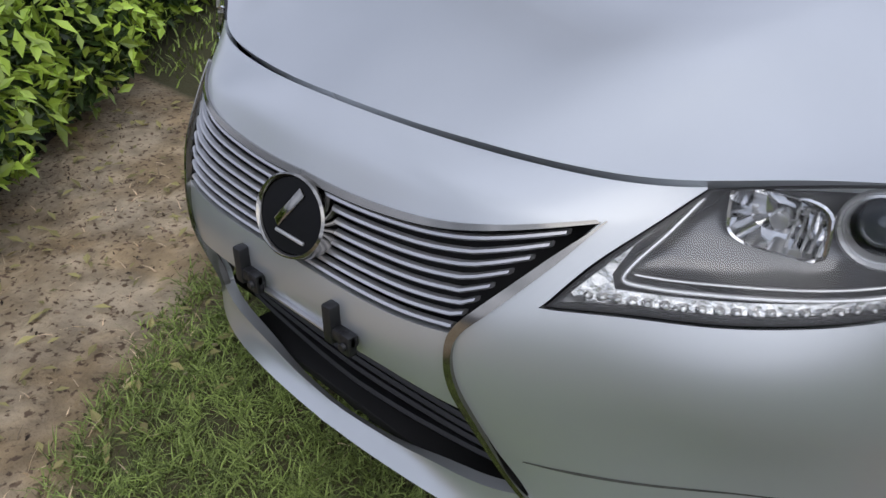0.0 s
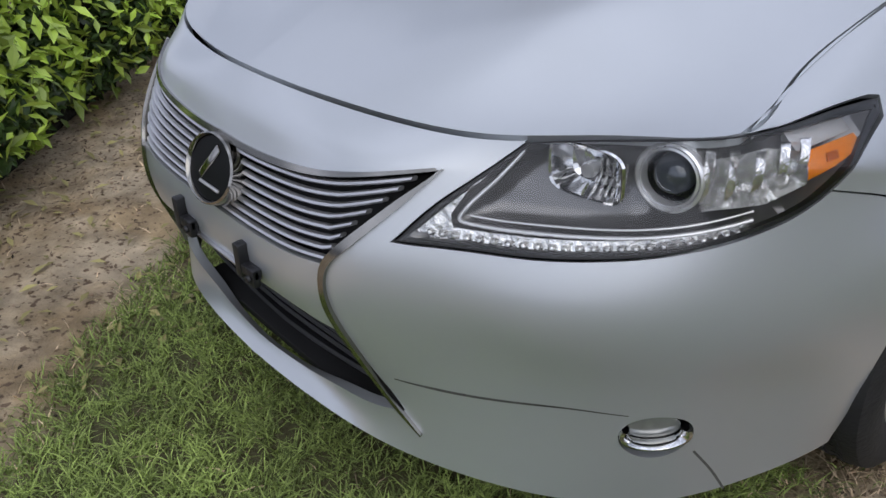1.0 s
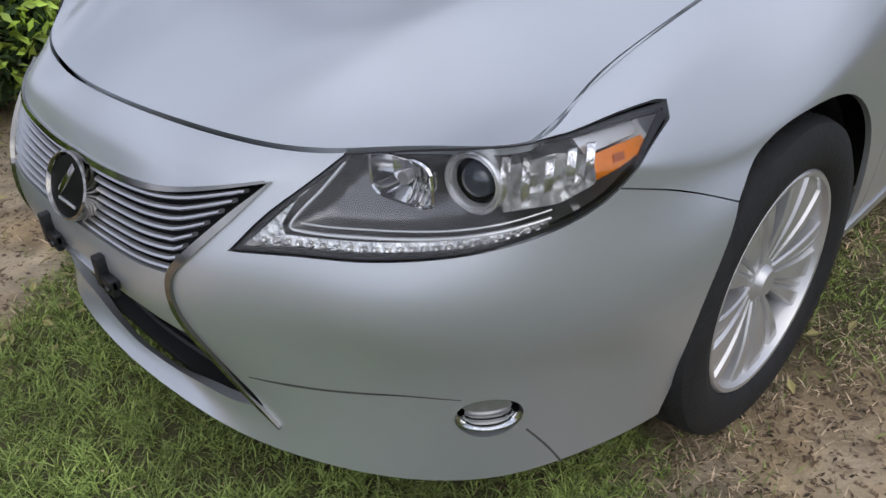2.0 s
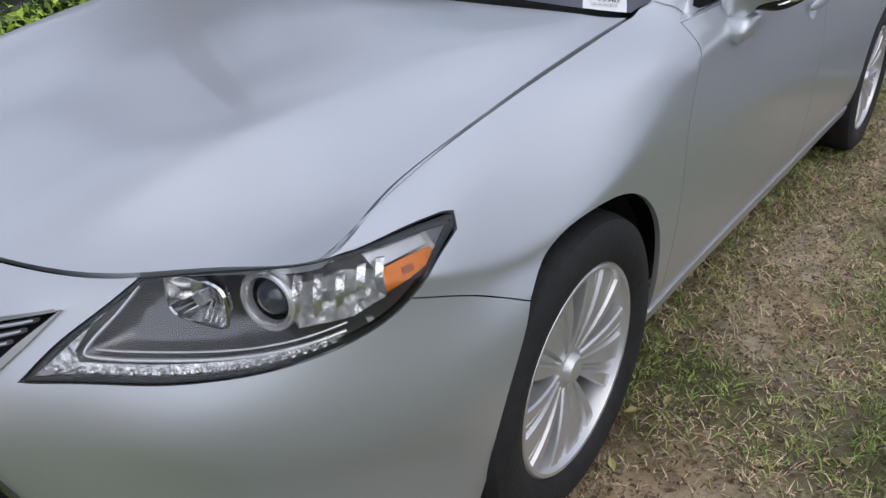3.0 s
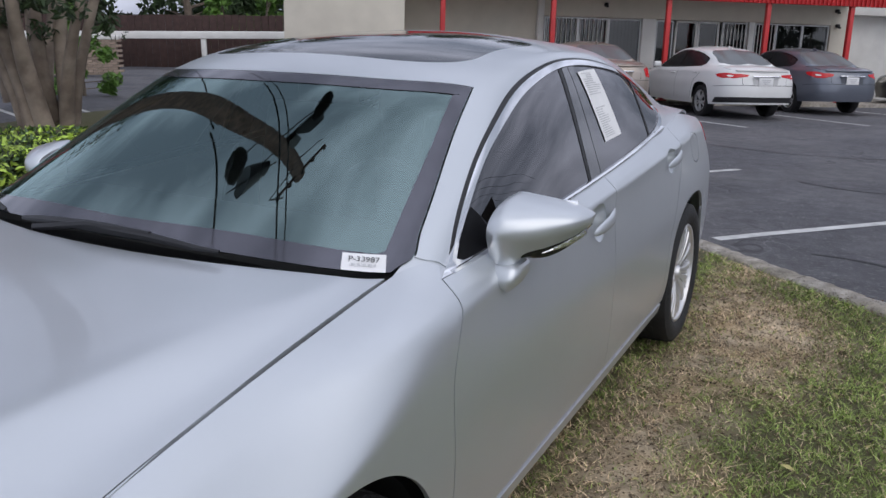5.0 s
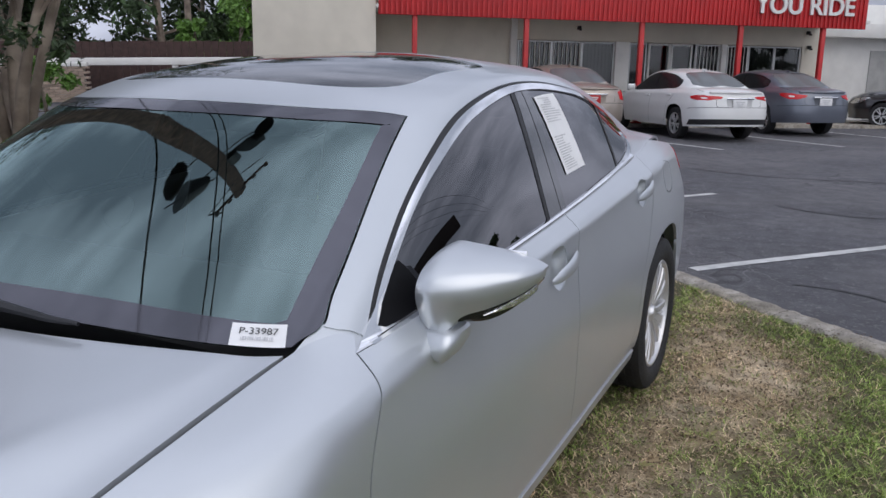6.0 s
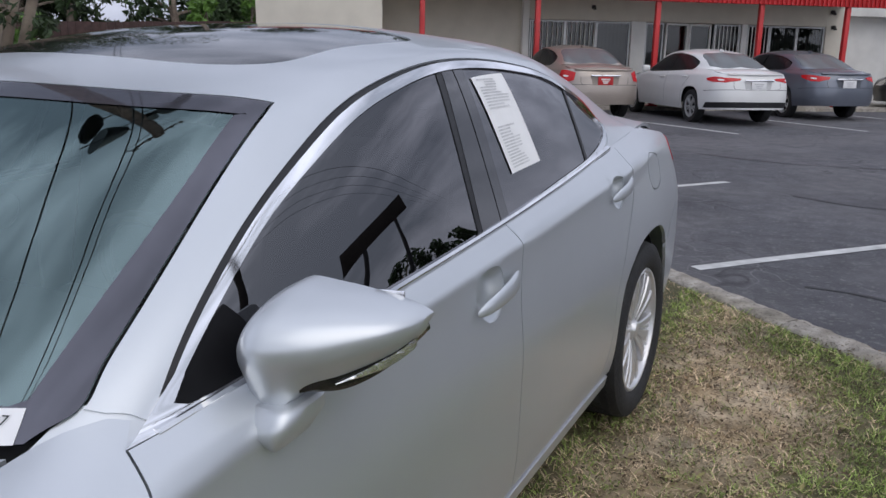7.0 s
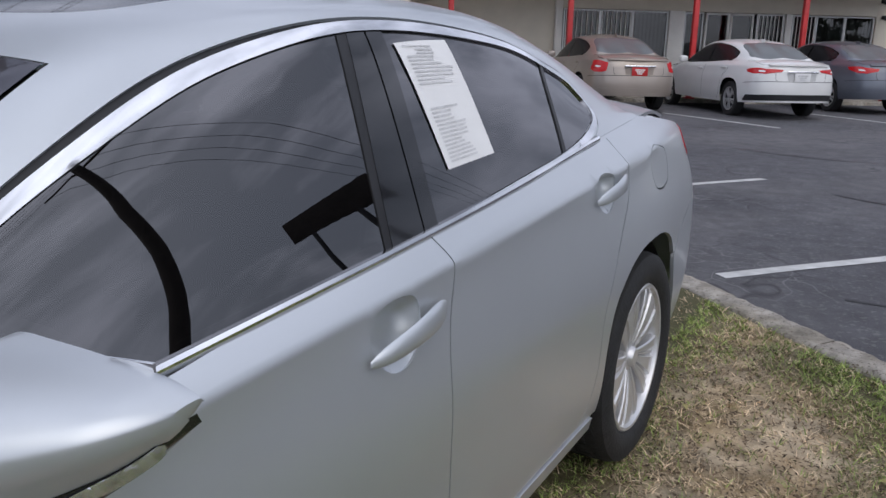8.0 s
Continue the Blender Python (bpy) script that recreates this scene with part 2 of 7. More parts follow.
STEEL = shader("dark_steel", (0.03, 0.03, 0.032), 0.5, 0.5, 0, 0.15, 10.0)
WHITE_CAR = shader("white_car_paint", (0.74, 0.74, 0.73), 0.30, 0, 0.7, 0.02, 5.0)
GREY_CAR = shader("grey_car_paint", (0.135, 0.150, 0.185), 0.30, 0.4, 0.7, 0.02, 5.0)
TAN_CAR = shader("tan_car_paint", (0.36, 0.31, 0.27), 0.30, 0.4, 0.7, 0.02, 5.0)
DARK_CAR = shader("dark_car_paint", (0.028, 0.026, 0.028), 0.35, 0.3, 1.0, 0.02, 5.0)


# ---------------------------------------------------------------- smooth surfaces through feature lines
def spline_basis(knots, at):
    """Weights of a natural cubic spline through values at the knots."""
    k, at = np.asarray(knots, float), np.clip(np.asarray(at, float), knots[0], knots[-1])
    n, h = len(k), np.diff(knots)
    a, b = np.eye(n), np.zeros((n, n))
    for i in range(1, n - 1):
        a[i, i - 1:i + 2] = h[i - 1], 2 * (h[i - 1] + h[i]), h[i]
        b[i, i - 1:i + 2] = 6 / h[i - 1], -6 / h[i - 1] - 6 / h[i], 6 / h[i]
    m = np.linalg.solve(a, b)
    i = np.clip(np.searchsorted(k, at, "right") - 1, 0, n - 2)
    d, left, right = h[i], at - k[i], k[i + 1] - at
    w = (right**3 / (6 * d) - d * right / 6)[:, None] * m[i] + (left**3 / (6 * d) - d * left / 6)[:, None] * m[i + 1]
    rows = np.arange(len(at))
    w[rows, i] += right / d
    w[rows, i + 1] += left / d
    return w


def curve(points, n=12):
    """n points to each span of a smooth open curve through the points."""
    p = np.asarray(points, float)
    k = np.r_[0, np.cumsum(np.linalg.norm(np.diff(p, axis=0), axis=1))]
    at = np.concatenate([np.linspace(k[i], k[i + 1], n, endpoint=False) for i in range(len(k) - 1)] + [[k[-1]]])
    return spline_basis(k, at) @ p


class Surface:
    """A surface through feature lines; lines[b][a] is the point at station a of line b. u and v run in metres.
    It goes on mirrored past the car's middle, at both ends of u (round=True) or at the far end of v."""

    def __init__(self, lines, round=False, relief=None):
        self.relief = relief
        self.c = np.array(lines, float).transpose(1, 0, 2)
        du = np.linalg.norm(np.diff(self.c, axis=0), axis=2).mean(1)
        dv = np.linalg.norm(np.diff(self.c, axis=1), axis=2).mean(0)
        self.ku, self.kv = np.r_[0, np.cumsum(du)], np.r_[0, np.cumsum(dv)]
        flip = np.array((-1, 1, 1))
        if round:
            self.c = np.concatenate([self.c[2:0:-1] * flip, self.c, self.c[-2:-4:-1] * flip])
            self.au = np.r_[-self.ku[2:0:-1], self.ku, 2 * self.ku[-1] - self.ku[-2:-4:-1]]
            self.av = self.kv
        else:
            self.c = np.concatenate([self.c, self.c[:, -2:-4:-1] * flip], 1)
            self.au, self.av = self.ku, np.r_[self.kv, 2 * self.kv[-1] - self.kv[-2:-4:-1]]
        u, v = np.meshgrid(np.linspace(0, self.ku[-1], 220), np.linspace(0, self.kv[-1], 60), indexing="ij")
        self.uv = np.stack([u.ravel(), v.ravel()], 1)
        self.grid = self.at(self.uv)

    def at(self, uv):
        uv = np.asarray(uv, float).reshape(-1, 2)
        p = np.einsum("ia,ib,abk->ik", spline_basis(self.au, uv[:, 0]), spline_basis(self.av, uv[:, 1]), self.c)
        return p if self.relief is None else p + self.relief(p)

    def normal(self, uv):
        uv, e = np.asarray(uv, float).reshape(-1, 2), 1e-3
        low, top = (self.au[0], self.av[0]), (self.au[-1], self.av[-1])
        d = []
        for k in (0, 1):
            lo, hi = uv.copy(), uv.copy()
            lo[:, k], hi[:, k] = np.maximum(uv[:, k] - e, low[k]), np.minimum(uv[:, k] + e, top[k])
            d.append(self.at(hi) - self.at(lo))
        n = np.cross(d[0], d[1])
        return n / np.maximum(np.linalg.norm(n, axis=1, keepdims=True), 1e-12)

    def find(self, points, use=(1, 1, 1)):
        """u, v of the surface's points nearest to the given ones, by the axes in use."""
        p, w = np.asarray(points, float).reshape(-1, 3), np.array(use, float)
        near = (((self.grid[None] - p[:, None]) * w) ** 2).sum(2).argmin(1)
        uv = self.uv[near].copy()
        for _ in range(6):
            r, e = (self.at(uv) - p) * w, 1e-4
            ju = (self.at(uv + (e, 0)) - self.at(uv - (e, 0))) * w / (2 * e)
            jv = (self.at(uv + (0, e)) - self.at(uv - (0, e))) * w / (2 * e)
            a, b, c = (ju * ju).sum(1), (ju * jv).sum(1), (jv * jv).sum(1)
            g, k = (ju * r).sum(1), (jv * r).sum(1)
            det = np.maximum(a * c - b * b, 1e-9)
            uv -= np.clip(np.stack([(c * g - b * k) / det, (a * k - b * g) / det], 1), -0.05, 0.05)
            uv = np.clip(uv, 0, (self.ku[-1], self.kv[-1]))
        return uv


def stations(xs, ys, zs):
    return list(zip(xs, ys, zs))


def ramp(x, a, b):
    """0 at a, 1 at b, smooth between."""
    f = np.clip((x - a) / (b - a), 0, 1)
    return f * f * (3 - 2 * f)


def shoulder(p):
    """The folded shoulder line along fender and doors."""
    y, z = p[:, 1], p[:, 2]
    d = z - np.interp(y, (0.95, 1.13, 1.30, 1.55, 1.8, 2.05, 2.64, 3.2, 3.8, 4.4), (.850, .868, .877, .889, .908, .922, .938, .951, .962, .966))
    fold = 0.0095 * np.exp(-(np.sqrt(d * d + 0.003**2) - 0.003) / 0.040) * ramp(y, 0.98, 1.30) * (1 - ramp(y, 3.9, 4.4)) * (p[:, 0] > 0.6)
    return np.c_[fold, np.zeros((len(p), 2))]


def dome(p):
    """The raised middle of the bonnet, with a ridge on each side of it."""
    x, y = np.abs(p[:, 0]), p[:, 1]
    d = x - np.interp(y, (0.1, 0.2, 0.5, 0.7, 0.9, 1.1, 1.3), (.31, .36, .452, .497, .540, .572, .60))
    soft = 0.009 * np.logaddexp(0, d / 0.009)
    lift = 0.0165 * np.exp(-soft / 0.068) * ramp(y, 0.13, 0.42) * (1 - ramp(y, 0.95, 1.34))
    return np.c_[np.zeros((len(p), 2)), lift]


# the lower body, from the nose's middle round the corner and along the side to the tail's middle
BODY = Surface([
    stations((0, .18, .33, .47, .61, .72, .785, .842, .850, .845, .842, .842, 0.842, .842, .845, .852, .825, .715, .43, 0),
             (.045, .055, .085, .145, .238, .355, .485, .66, .975, 1.30, 1.55, 1.80, 2.15, 2.60, 3.30, 3.79, 4.30, 4.66, 4.84, 4.87),
             (.222, .220, .208, .19, .174, .172, .178, .198, .225, .24, .24, .24, 0.24, .24, .25, .26, .26, .28, .29, .29)),
    stations((0, .18, .33, .47, .61, .725, .795, .866, .878, .872, .866, .864, 0.863, .863, .868, .880, .848, .735, .44, 0),
             (.080, .085, .094, .152, .246, .352, .492, .66, .975, 1.30, 1.55, 1.80, 2.15, 2.60, 3.30, 3.79, 4.30, 4.68, 4.85, 4.88),
             (.278, .278, .285, .315, .34, .35, .345, .33, .33, .33, .33, .33, 0.33, .33, .34, .35, .36, .38, .39, .39)),
    stations((0, .18, .33, .47, .61, .73, .81, .880, .889, .884, .878, .876, 0.876, .876, .882, .892, .858, .745, .44, 0),
             (.018, .022, .047, .138, .229, .339, .471, .665, .975, 1.30, 1.55, 1.80, 2.15, 2.60, 3.30, 3.79, 4.30, 4.70, 4.86, 4.89),
             (.46, .46, .46, .46, .46, .46, .46, .465, .47, .47, .47, .47, 0.47, .47, .475, .48, .50, .52, .53, .53)),
    stations((0, .18, .33, .47, .61, .73, .81, .877, .890, .886, .882, .880, 0.88, .880, .886, .894, .858, .745, .43, 0),
             (.028, .034, .056, .142, .234, .344, .476, .68, .975, 1.30, 1.55, 1.80, 2.15, 2.60, 3.30, 3.79, 4.30, 4.69, 4.85, 4.88),
             (.595, .595, .595, .57, .565, .565, .57, .592, .61, .61, .61, .61, 0.61, .61, .62, .62, .65, .68, .69, .69)),
    stations((0, .18, .33, .47, .61, .73, .802, .846, .883, .879, .877, .875, 0.8745, .874, .878, .882, .842, .730, .42, 0),
             (.066, .074, .104, .20, .30, .39, .515, .69, .975, 1.30, 1.55, 1.80, 2.15, 2.60, 3.30, 3.79, 4.30, 4.68, 4.83, 4.86),
             (.695, .695, .69, .69, .69, .695, .705, .677, .708, .745, .745, .745, 0.7475, .75, .76, .77, .79, .80, .81, .81)),
    stations((0, .18, .33, .47, .61, .735, .776, .801, .820, .844, .846, .844, 0.844, .843, .838, .830, .792, .700, .41, 0),
             (.090, .104, .140, .222, .315, .398, .515, .685, .975, 1.30, 1.55, 1.80, 2.15, 2.60, 3.30, 3.79, 4.30, 4.65, 4.80, 4.83),
             (.74, .738, .728, .727, .735, .745, .762, .757, .798, .874, .895, .905, 0.9125, .920, .940, .952, .950, .91, .91, .91)),
    stations((0, .18, .33, .47, .61, .729, .748, .756, .762, .812, .832, .838, 0.838, .837, .832, .822, .775, .690, .405, 0),
             (.101, .120, .158, .230, .320, .402, .518, .683, .970, 1.30, 1.55, 1.80, 2.15, 2.60, 3.30, 3.79, 4.30, 4.64, 4.78, 4.81),
             (.755, .749, .740, .739, .753, .767, .788, .804, .845, .903, .916, .924, 0.931, .938, .957, .970, .975, .945, .945, .945)),
    stations((0, .18, .33, .47, .61, .722, .708, .692, .692, .703, .743, .802, 0.8025, .800, .786, .755, .700, .660, .40, 0),
             (.11, .135, .175, .237, .325, .405, .52, .68, .96, 1.415, 1.523, 1.80, 2.15, 2.60, 3.30, 3.79, 4.30, 4.62, 4.76, 4.79),
             (.768, .758, .75, .75, .771, .787, .812, .843, .890, .961, .977, .957, 0.968, .983, 1.02, 1.038, 1.035, .985, .985, .985)),
], True, shoulder)
# glass, pillars and roof, from the belt line up to the middle; stations run from the cowl back to the rear deck
CABIN = Surface([
    stations((.790, .800, .803, .803, .800, .793, .775, .754, .722),
             (1.50, 1.80, 2.00, 2.25, 2.60, 3.10, 3.50, 3.80, 4.10),
             (.938, .955, .963, .972, .983, 1.008, 1.029, 1.038, 1.040)),
    stations((.775, .775, .760, .745, .727, .720, .715, .715, .700),
             (1.495, 1.78, 1.98, 2.20, 2.60, 3.10, 3.46, 3.76, 4.10),
             (.942, 1.00, 1.06, 1.12, 1.165, 1.165, 1.135, 1.085, 1.05)),
    stations((.757, .732, .695, .655, .635, .630, .648, .680, .680),
             (1.485, 1.72, 1.93, 2.14, 2.60, 3.10, 3.45, 3.73, 4.10),
             (.950, 1.06, 1.165, 1.265, 1.345, 1.32, 1.235, 1.125, 1.055)),
    stations((.703, .662, .622, .581, .560, .555, .565, .600, .630),
             (1.415, 1.65, 1.87, 2.09, 2.60, 3.10, 3.50, 3.85, 4.15),
             (.956, 1.083, 1.201, 1.313, 1.388, 1.372, 1.305, 1.18, 1.06)),
    stations((.38, .36, .34, .32, .31, .31, .32, .35, .38),
             (1.29, 1.57, 1.83, 2.07, 2.60, 3.10, 3.50, 3.85, 4.18),
             (.98, 1.131, 1.267, 1.368, 1.432, 1.415, 1.345, 1.215, 1.07)),
    stations((0,) * 9,
             (1.25, 1.54, 1.82, 2.06, 2.60, 3.10, 3.50, 3.85, 4.20),
             (.985, 1.141, 1.283, 1.385, 1.447, 1.43, 1.36, 1.23, 1.08)),
])
# the bonnet, from its shut line to the middle, stations from front to back
bonnet_lines = [
    stations((.742, .717, .709, .723, .722), (.412, .625, .905, 1.175, 1.44), (.790, .830, .879, .922, .962)),
    stations((.53, .60, .635, .655, .660), (.275, .53, .84, 1.13, 1.40), (.758, .836, .887, .929, .963)),
    stations((.31, .44, .53, .585, .605), (.168, .45, .78, 1.09, 1.37), (.751, .858, .913, .946, .969)),
    stations((.16, .24, .28, .31, .33), (.131, .42, .76, 1.06, 1.285), (.759, .862, .921, .955, .978)),
    stations((0,) * 5, (.11, .40, .75, 1.05, 1.25), (.768, .868, .925, .96, .98)),
]
rim_u = np.linspace(0, BODY.ku[-1] * 0.25, 400)
rim_line = BODY.at(np.c_[rim_u, np.full(400, BODY.kv[-1])])
for line in bonnet_lines[1:]:          # the bonnet's front edge follows the nose
    edge = rim_line[np.abs(rim_line[:, 0] - line[0][0]).argmin()]
    line[0] = tuple(edge + 0.06 * (edge - np.array(line[1])))
BONNET = Surface(bonnet_lines, relief=dome)


# ---------------------------------------------------------------- mesh helpers
def blank(name, x=0, y=0, z=0, label="", category="", group="", kind=""):
    ob = new(name)
    ob.location, ob.empty_display_size = (x, y, z), 0.1
    return tagged(ob, label, category, group, kind)


def solid(name, verts, faces, material, parent=None, label="", normals=None, smooth=True):
    """One mesh object from plain lists, given in the parent's frame."""
    me = bpy.data.meshes.new(name)
    me.from_pydata([tuple(map(float, v)) for v in verts], [], [tuple(map(int, f)) for f in faces])
    me.materials.append(material)
    me.polygons.foreach_set("use_smooth", [smooth] * len(me.polygons))
    me.update()
    if normals is not None:
        me.normals_split_custom_set_from_vertices([tuple(map(float, n)) for n in normals])
    ob = new(name, me)
    ob.parent = parent
    if label:
        ob["label"] = label
    return ob


def part(name, bm, material, parent=None, label="", angle=40):
    """A bmesh as one mesh object, shaded smooth below the angle."""
    me = bpy.data.meshes.new(name)
    bm.normal_update()
    for f in bm.faces:
        f.smooth = True
    for e in bm.edges:
        if len(e.link_faces) == 2 and e.calc_face_angle(0) > radians(angle):
            e.smooth = False
    bm.to_mesh(me)
    bm.free()
    me.materials.append(material)
    ob = new(name, me)
    ob.parent = parent
    if label:
        ob["label"] = label
    return ob


def box(bm, size, m=None, bevel=0.0, segments=2):
    made = bmesh.ops.create_cube(bm, size=1)["verts"]
    bmesh.ops.scale(bm, vec=size, verts=made)
    if bevel:
        edges = list({e for v in made for e in v.link_edges})
        out = bmesh.ops.bevel(bm, geom=edges, offset=bevel, segments=segments, profile=0.5, affect="EDGES")
        made = list({v for f in out["faces"] for v in f.verts} | {v for v in made if v.is_valid})
    if m is not None:
        bmesh.ops.transform(bm, matrix=m, verts=made)
    return made


def boxed(name, size, m, material, parent=None, bevel=0.01, label=""):
    bm = bmesh.new()
    box(bm, size, m, bevel)
    return part(name, bm, material, parent, label)


def lathe(bm, profile, steps=32, m=None, closed=False):
    """Turns (radius, height) pairs round the z axis."""
    rings = []
    for k in range(steps):
        a = 2 * math.pi * k / steps
        rings.append([bm.verts.new((r * math.cos(a), r * math.sin(a), h)) for r, h in profile])
    n = len(profile)
    for k in range(steps):
        p, q = rings[k], rings[(k + 1) % steps]
        for i in range(n if closed else n - 1):
            j = (i + 1) % n
            bm.faces.new((p[i], q[i], q[j], p[j]))
    made = [v for ring in rings for v in ring]
    if m is not None:
        bmesh.ops.transform(bm, matrix=m, verts=made)
    bmesh.ops.remove_doubles(bm, verts=made, dist=1e-5)
    return made


def tube(bm, points, radii, sides=8, cap=True):
    """A round, tapering tube along the points."""
    pts = [Vector(p) for p in points]
    if not hasattr(radii, "__len__"):
        radii = [radii] * len(pts)
    radii = [float(r) for r in radii]
    rings, side = [], None
    for i, p in enumerate(pts):
        ahead = (pts[min(i + 1, len(pts) - 1)] - pts[max(i - 1, 0)]).normalized()
        if side is None:
            side = ahead.orthogonal().normalized()
        side = (side - ahead * side.dot(ahead)).normalized()
        other = ahead.cross(side)
        rings.append([bm.verts.new(p + radii[i] * (math.cos(a) * side + math.sin(a) * other)) for a in [2 * math.pi * k / sides for k in range(sides)]])
    for p, q in zip(rings, rings[1:]):
        for k in range(sides):
            bm.faces.new((p[k], p[(k + 1) % sides], q[(k + 1) % sides], q[k]))
    if cap:
        bm.faces.new(rings[0][::-1])
        bm.faces.new(rings[-1])


def loft(bm, rings, closed=True, caps=True):
    """Skins equal rings of points."""
    vs = [[bm.verts.new(p) for p in ring] for ring in rings]
    n = len(vs[0])
    for p, q in zip(vs, vs[1:]):
        for k in range(n if closed else n - 1):
            bm.faces.new((p[k], p[(k + 1) % n], q[(k + 1) % n], q[k]))
    if caps:
        bm.faces.new(vs[0][::-1])
        bm.faces.new(vs[-1])
    bmesh.ops.recalc_face_normals(bm, faces=bm.faces)


# ---------------------------------------------------------------- panels cut out of the surfaces
from mathutils.geometry import delaunay_2d_cdt


def within(poly, pts):
    """Which points lie inside a closed polygon."""
    x, y = pts[:, :1], pts[:, 1:]
    a, b = poly, np.roll(poly, -1, 0)
    cross = ((a[:, 1] > y) != (b[:, 1] > y)) & (x < (b[:, 0] - a[:, 0]) * (y - a[:, 1]) / np.where(a[:, 1] == b[:, 1], 1e-12, b[:, 1] - a[:, 1]) + a[:, 0])
    return cross.sum(1) % 2 == 1


def evenly(poly, step, closed=True):
    """Adds points, so that no span is longer than step; drops doubles."""
    poly = np.asarray(poly, float)
    nxt = np.roll(poly, -1, 0) if closed else poly[1:]
    out = []
    for a, b in zip(poly, nxt):
        d = np.linalg.norm(b - a)
        if d < 1e-5:
            continue
        n = max(1, math.ceil(d / step))
        out += [a + (b - a) * k / n for k in range(n)]
    if not closed:
        out.append(poly[-1])
    return np.array(out)


def shrunk(poly, d):
    """A closed polygon moved inwards by d (outwards: minus)."""
    p = np.asarray(poly, float)
    area = (p[:, 0] * np.roll(p[:, 1], -1) - np.roll(p[:, 0], -1) * p[:, 1]).sum()
    e = np.roll(p, -1, 0) - p
    n = np.stack([-e[:, 1], e[:, 0]], 1) * np.sign(area)
    n /= np.maximum(np.linalg.norm(n, axis=1, keepdims=True), 1e-9)
    m = n + np.roll(n, 1, 0)
    m /= np.maximum((m * n).sum(1, keepdims=True), 0.35)
    return p + d * m


def band(line, width, side=0.0):
    """A polygon of that width along an open line; side shifts it across."""
    p = np.asarray(line, float)
    e = np.gradient(p, axis=0)
    n = np.stack([-e[:, 1], e[:, 0]], 1)
    n /= np.maximum(np.linalg.norm(n, axis=1, keepdims=True), 1e-9)
    w = np.asarray(width).reshape(-1, 1) / 2
    return np.concatenate([p + n * (side + w), (p + n * (side - w))[::-1]])


def cut(surface, outline, holes=(), step=0.03, lift=0.0, rim=0.012, bowl=None, both=False, mirrored=False):
    """Vertices, normals and faces of the piece of a surface within an outline in its u, v."""
    outline = evenly(outline, step * 0.6)
    loops = [outline] + [evenly(h, step * 0.6) for h in holes]
    pts, edges = [], []
    for loop in loops:
        n = len(pts)
        pts += list(loop)
        edges += [(n + i, n + (i + 1) % len(loop)) for i in range(len(loop))]
    lo, hi = outline.min(0), outline.max(0)
    gx, gy = np.meshgrid(np.arange(lo[0] + step / 2, hi[0], step), np.arange(lo[1] + step / 2, hi[1], step))
    grid = np.stack([gx.ravel(), gy.ravel()], 1)
    rimmed = np.array(pts)
    if len(grid):
        ok = within(outline, grid)
        for h in loops[1:]:
            ok &= ~within(h, grid)
        grid = grid[ok]
    if len(grid):
        far = np.sqrt(((grid[:, None] - rimmed[None]) ** 2).sum(2).min(1)) > 0.45 * step
        pts += list(grid[far])
    vs, _, fs, *_ = delaunay_2d_cdt([Vector(p) for p in pts], edges, [], 0, 1e-7)
    uv = np.array([tuple(v) for v in vs])
    fs = np.array([f for f in fs if len(f) == 3])
    mid = uv[fs].mean(1)
    ok = within(outline, mid)
    for h in loops[1:]:
        ok &= ~within(h, mid)
    fs = fs[ok]
    n = surface.normal(uv)
    p = surface.at(uv) + lift * n
    if bowl:
        deep, slope = bowl
        d = np.sqrt(((uv[:, None] - rimmed[None]) ** 2).sum(2).min(1))
        p -= n * np.minimum(deep, 0.004 + d * slope)[:, None]
        n = None
    faces = [tuple(f) for f in fs]
    if rim and n is not None:
        for loop in loops:
            q, m = surface.at(loop) + lift * surface.normal(loop), surface.normal(loop)
            along = np.roll(q, -1, 0) - np.roll(q, 1, 0)
            out = np.cross(along, m) * (1 if _area(loop) > 0 else -1) * (1 if loop is loops[0] else -1)
            out /= np.maximum(np.linalg.norm(out, axis=1, keepdims=True), 1e-9)
            k, c = len(p), len(loop)
            soft = out
            p = np.concatenate([p, q, q - rim * m])
            n = np.concatenate([n, soft, out])
            turn = (_area(loop) > 0) == (loop is loops[0])
            for i in range(c):
                j = (i + 1) % c
                if abs(q[i, 0]) < 1e-3 and abs(q[j, 0]) < 1e-3:
                    continue
                quad = (k + i, k + c + i, k + c + j, k + j)
                faces.append(quad if turn else quad[::-1])
    if mirrored or both:
        p2, n2, f2 = p * (-1, 1, 1), (None if n is None else n * (-1, 1, 1)), [f[::-1] for f in faces]
        if mirrored:
            return p2, n2, f2
        k = len(p)
        return np.concatenate([p, p2]), (None if n is None else np.concatenate([n, n2])), faces + [tuple(i + k for i in f) for f in f2]
    return p, n, faces


def _area(loop):
    return (loop[:, 0] * np.roll(loop[:, 1], -1) - np.roll(loop[:, 0], -1) * loop[:, 1]).sum()


def panel(name, material, parent, surface, outline, label="", **how):
    p, n, f = cut(surface, outline, **how)
    return solid(name, p, f, material, parent, label, n)


def joined(*lines):
    return np.concatenate([np.asarray(line) for line in lines])


# ---------------------------------------------------------------- the silver saloon: outlines on its surfaces
V, W = BODY.kv[-1], CABIN.kv[-1]


def on(surface, pts, n=8):
    return surface.find(curve(pts, n) if len(pts) > 2 else evenly(pts, 0.03, False))


def side(pts, n=8):
    """A line on the flank, from (y, z) pairs."""
    p = curve(pts, n) if len(pts) > 2 else evenly(np.array(pts, float), 0.03, False)
    return BODY.find(np.c_[np.full(len(p), 0.85), p], (0.02, 1, 1))


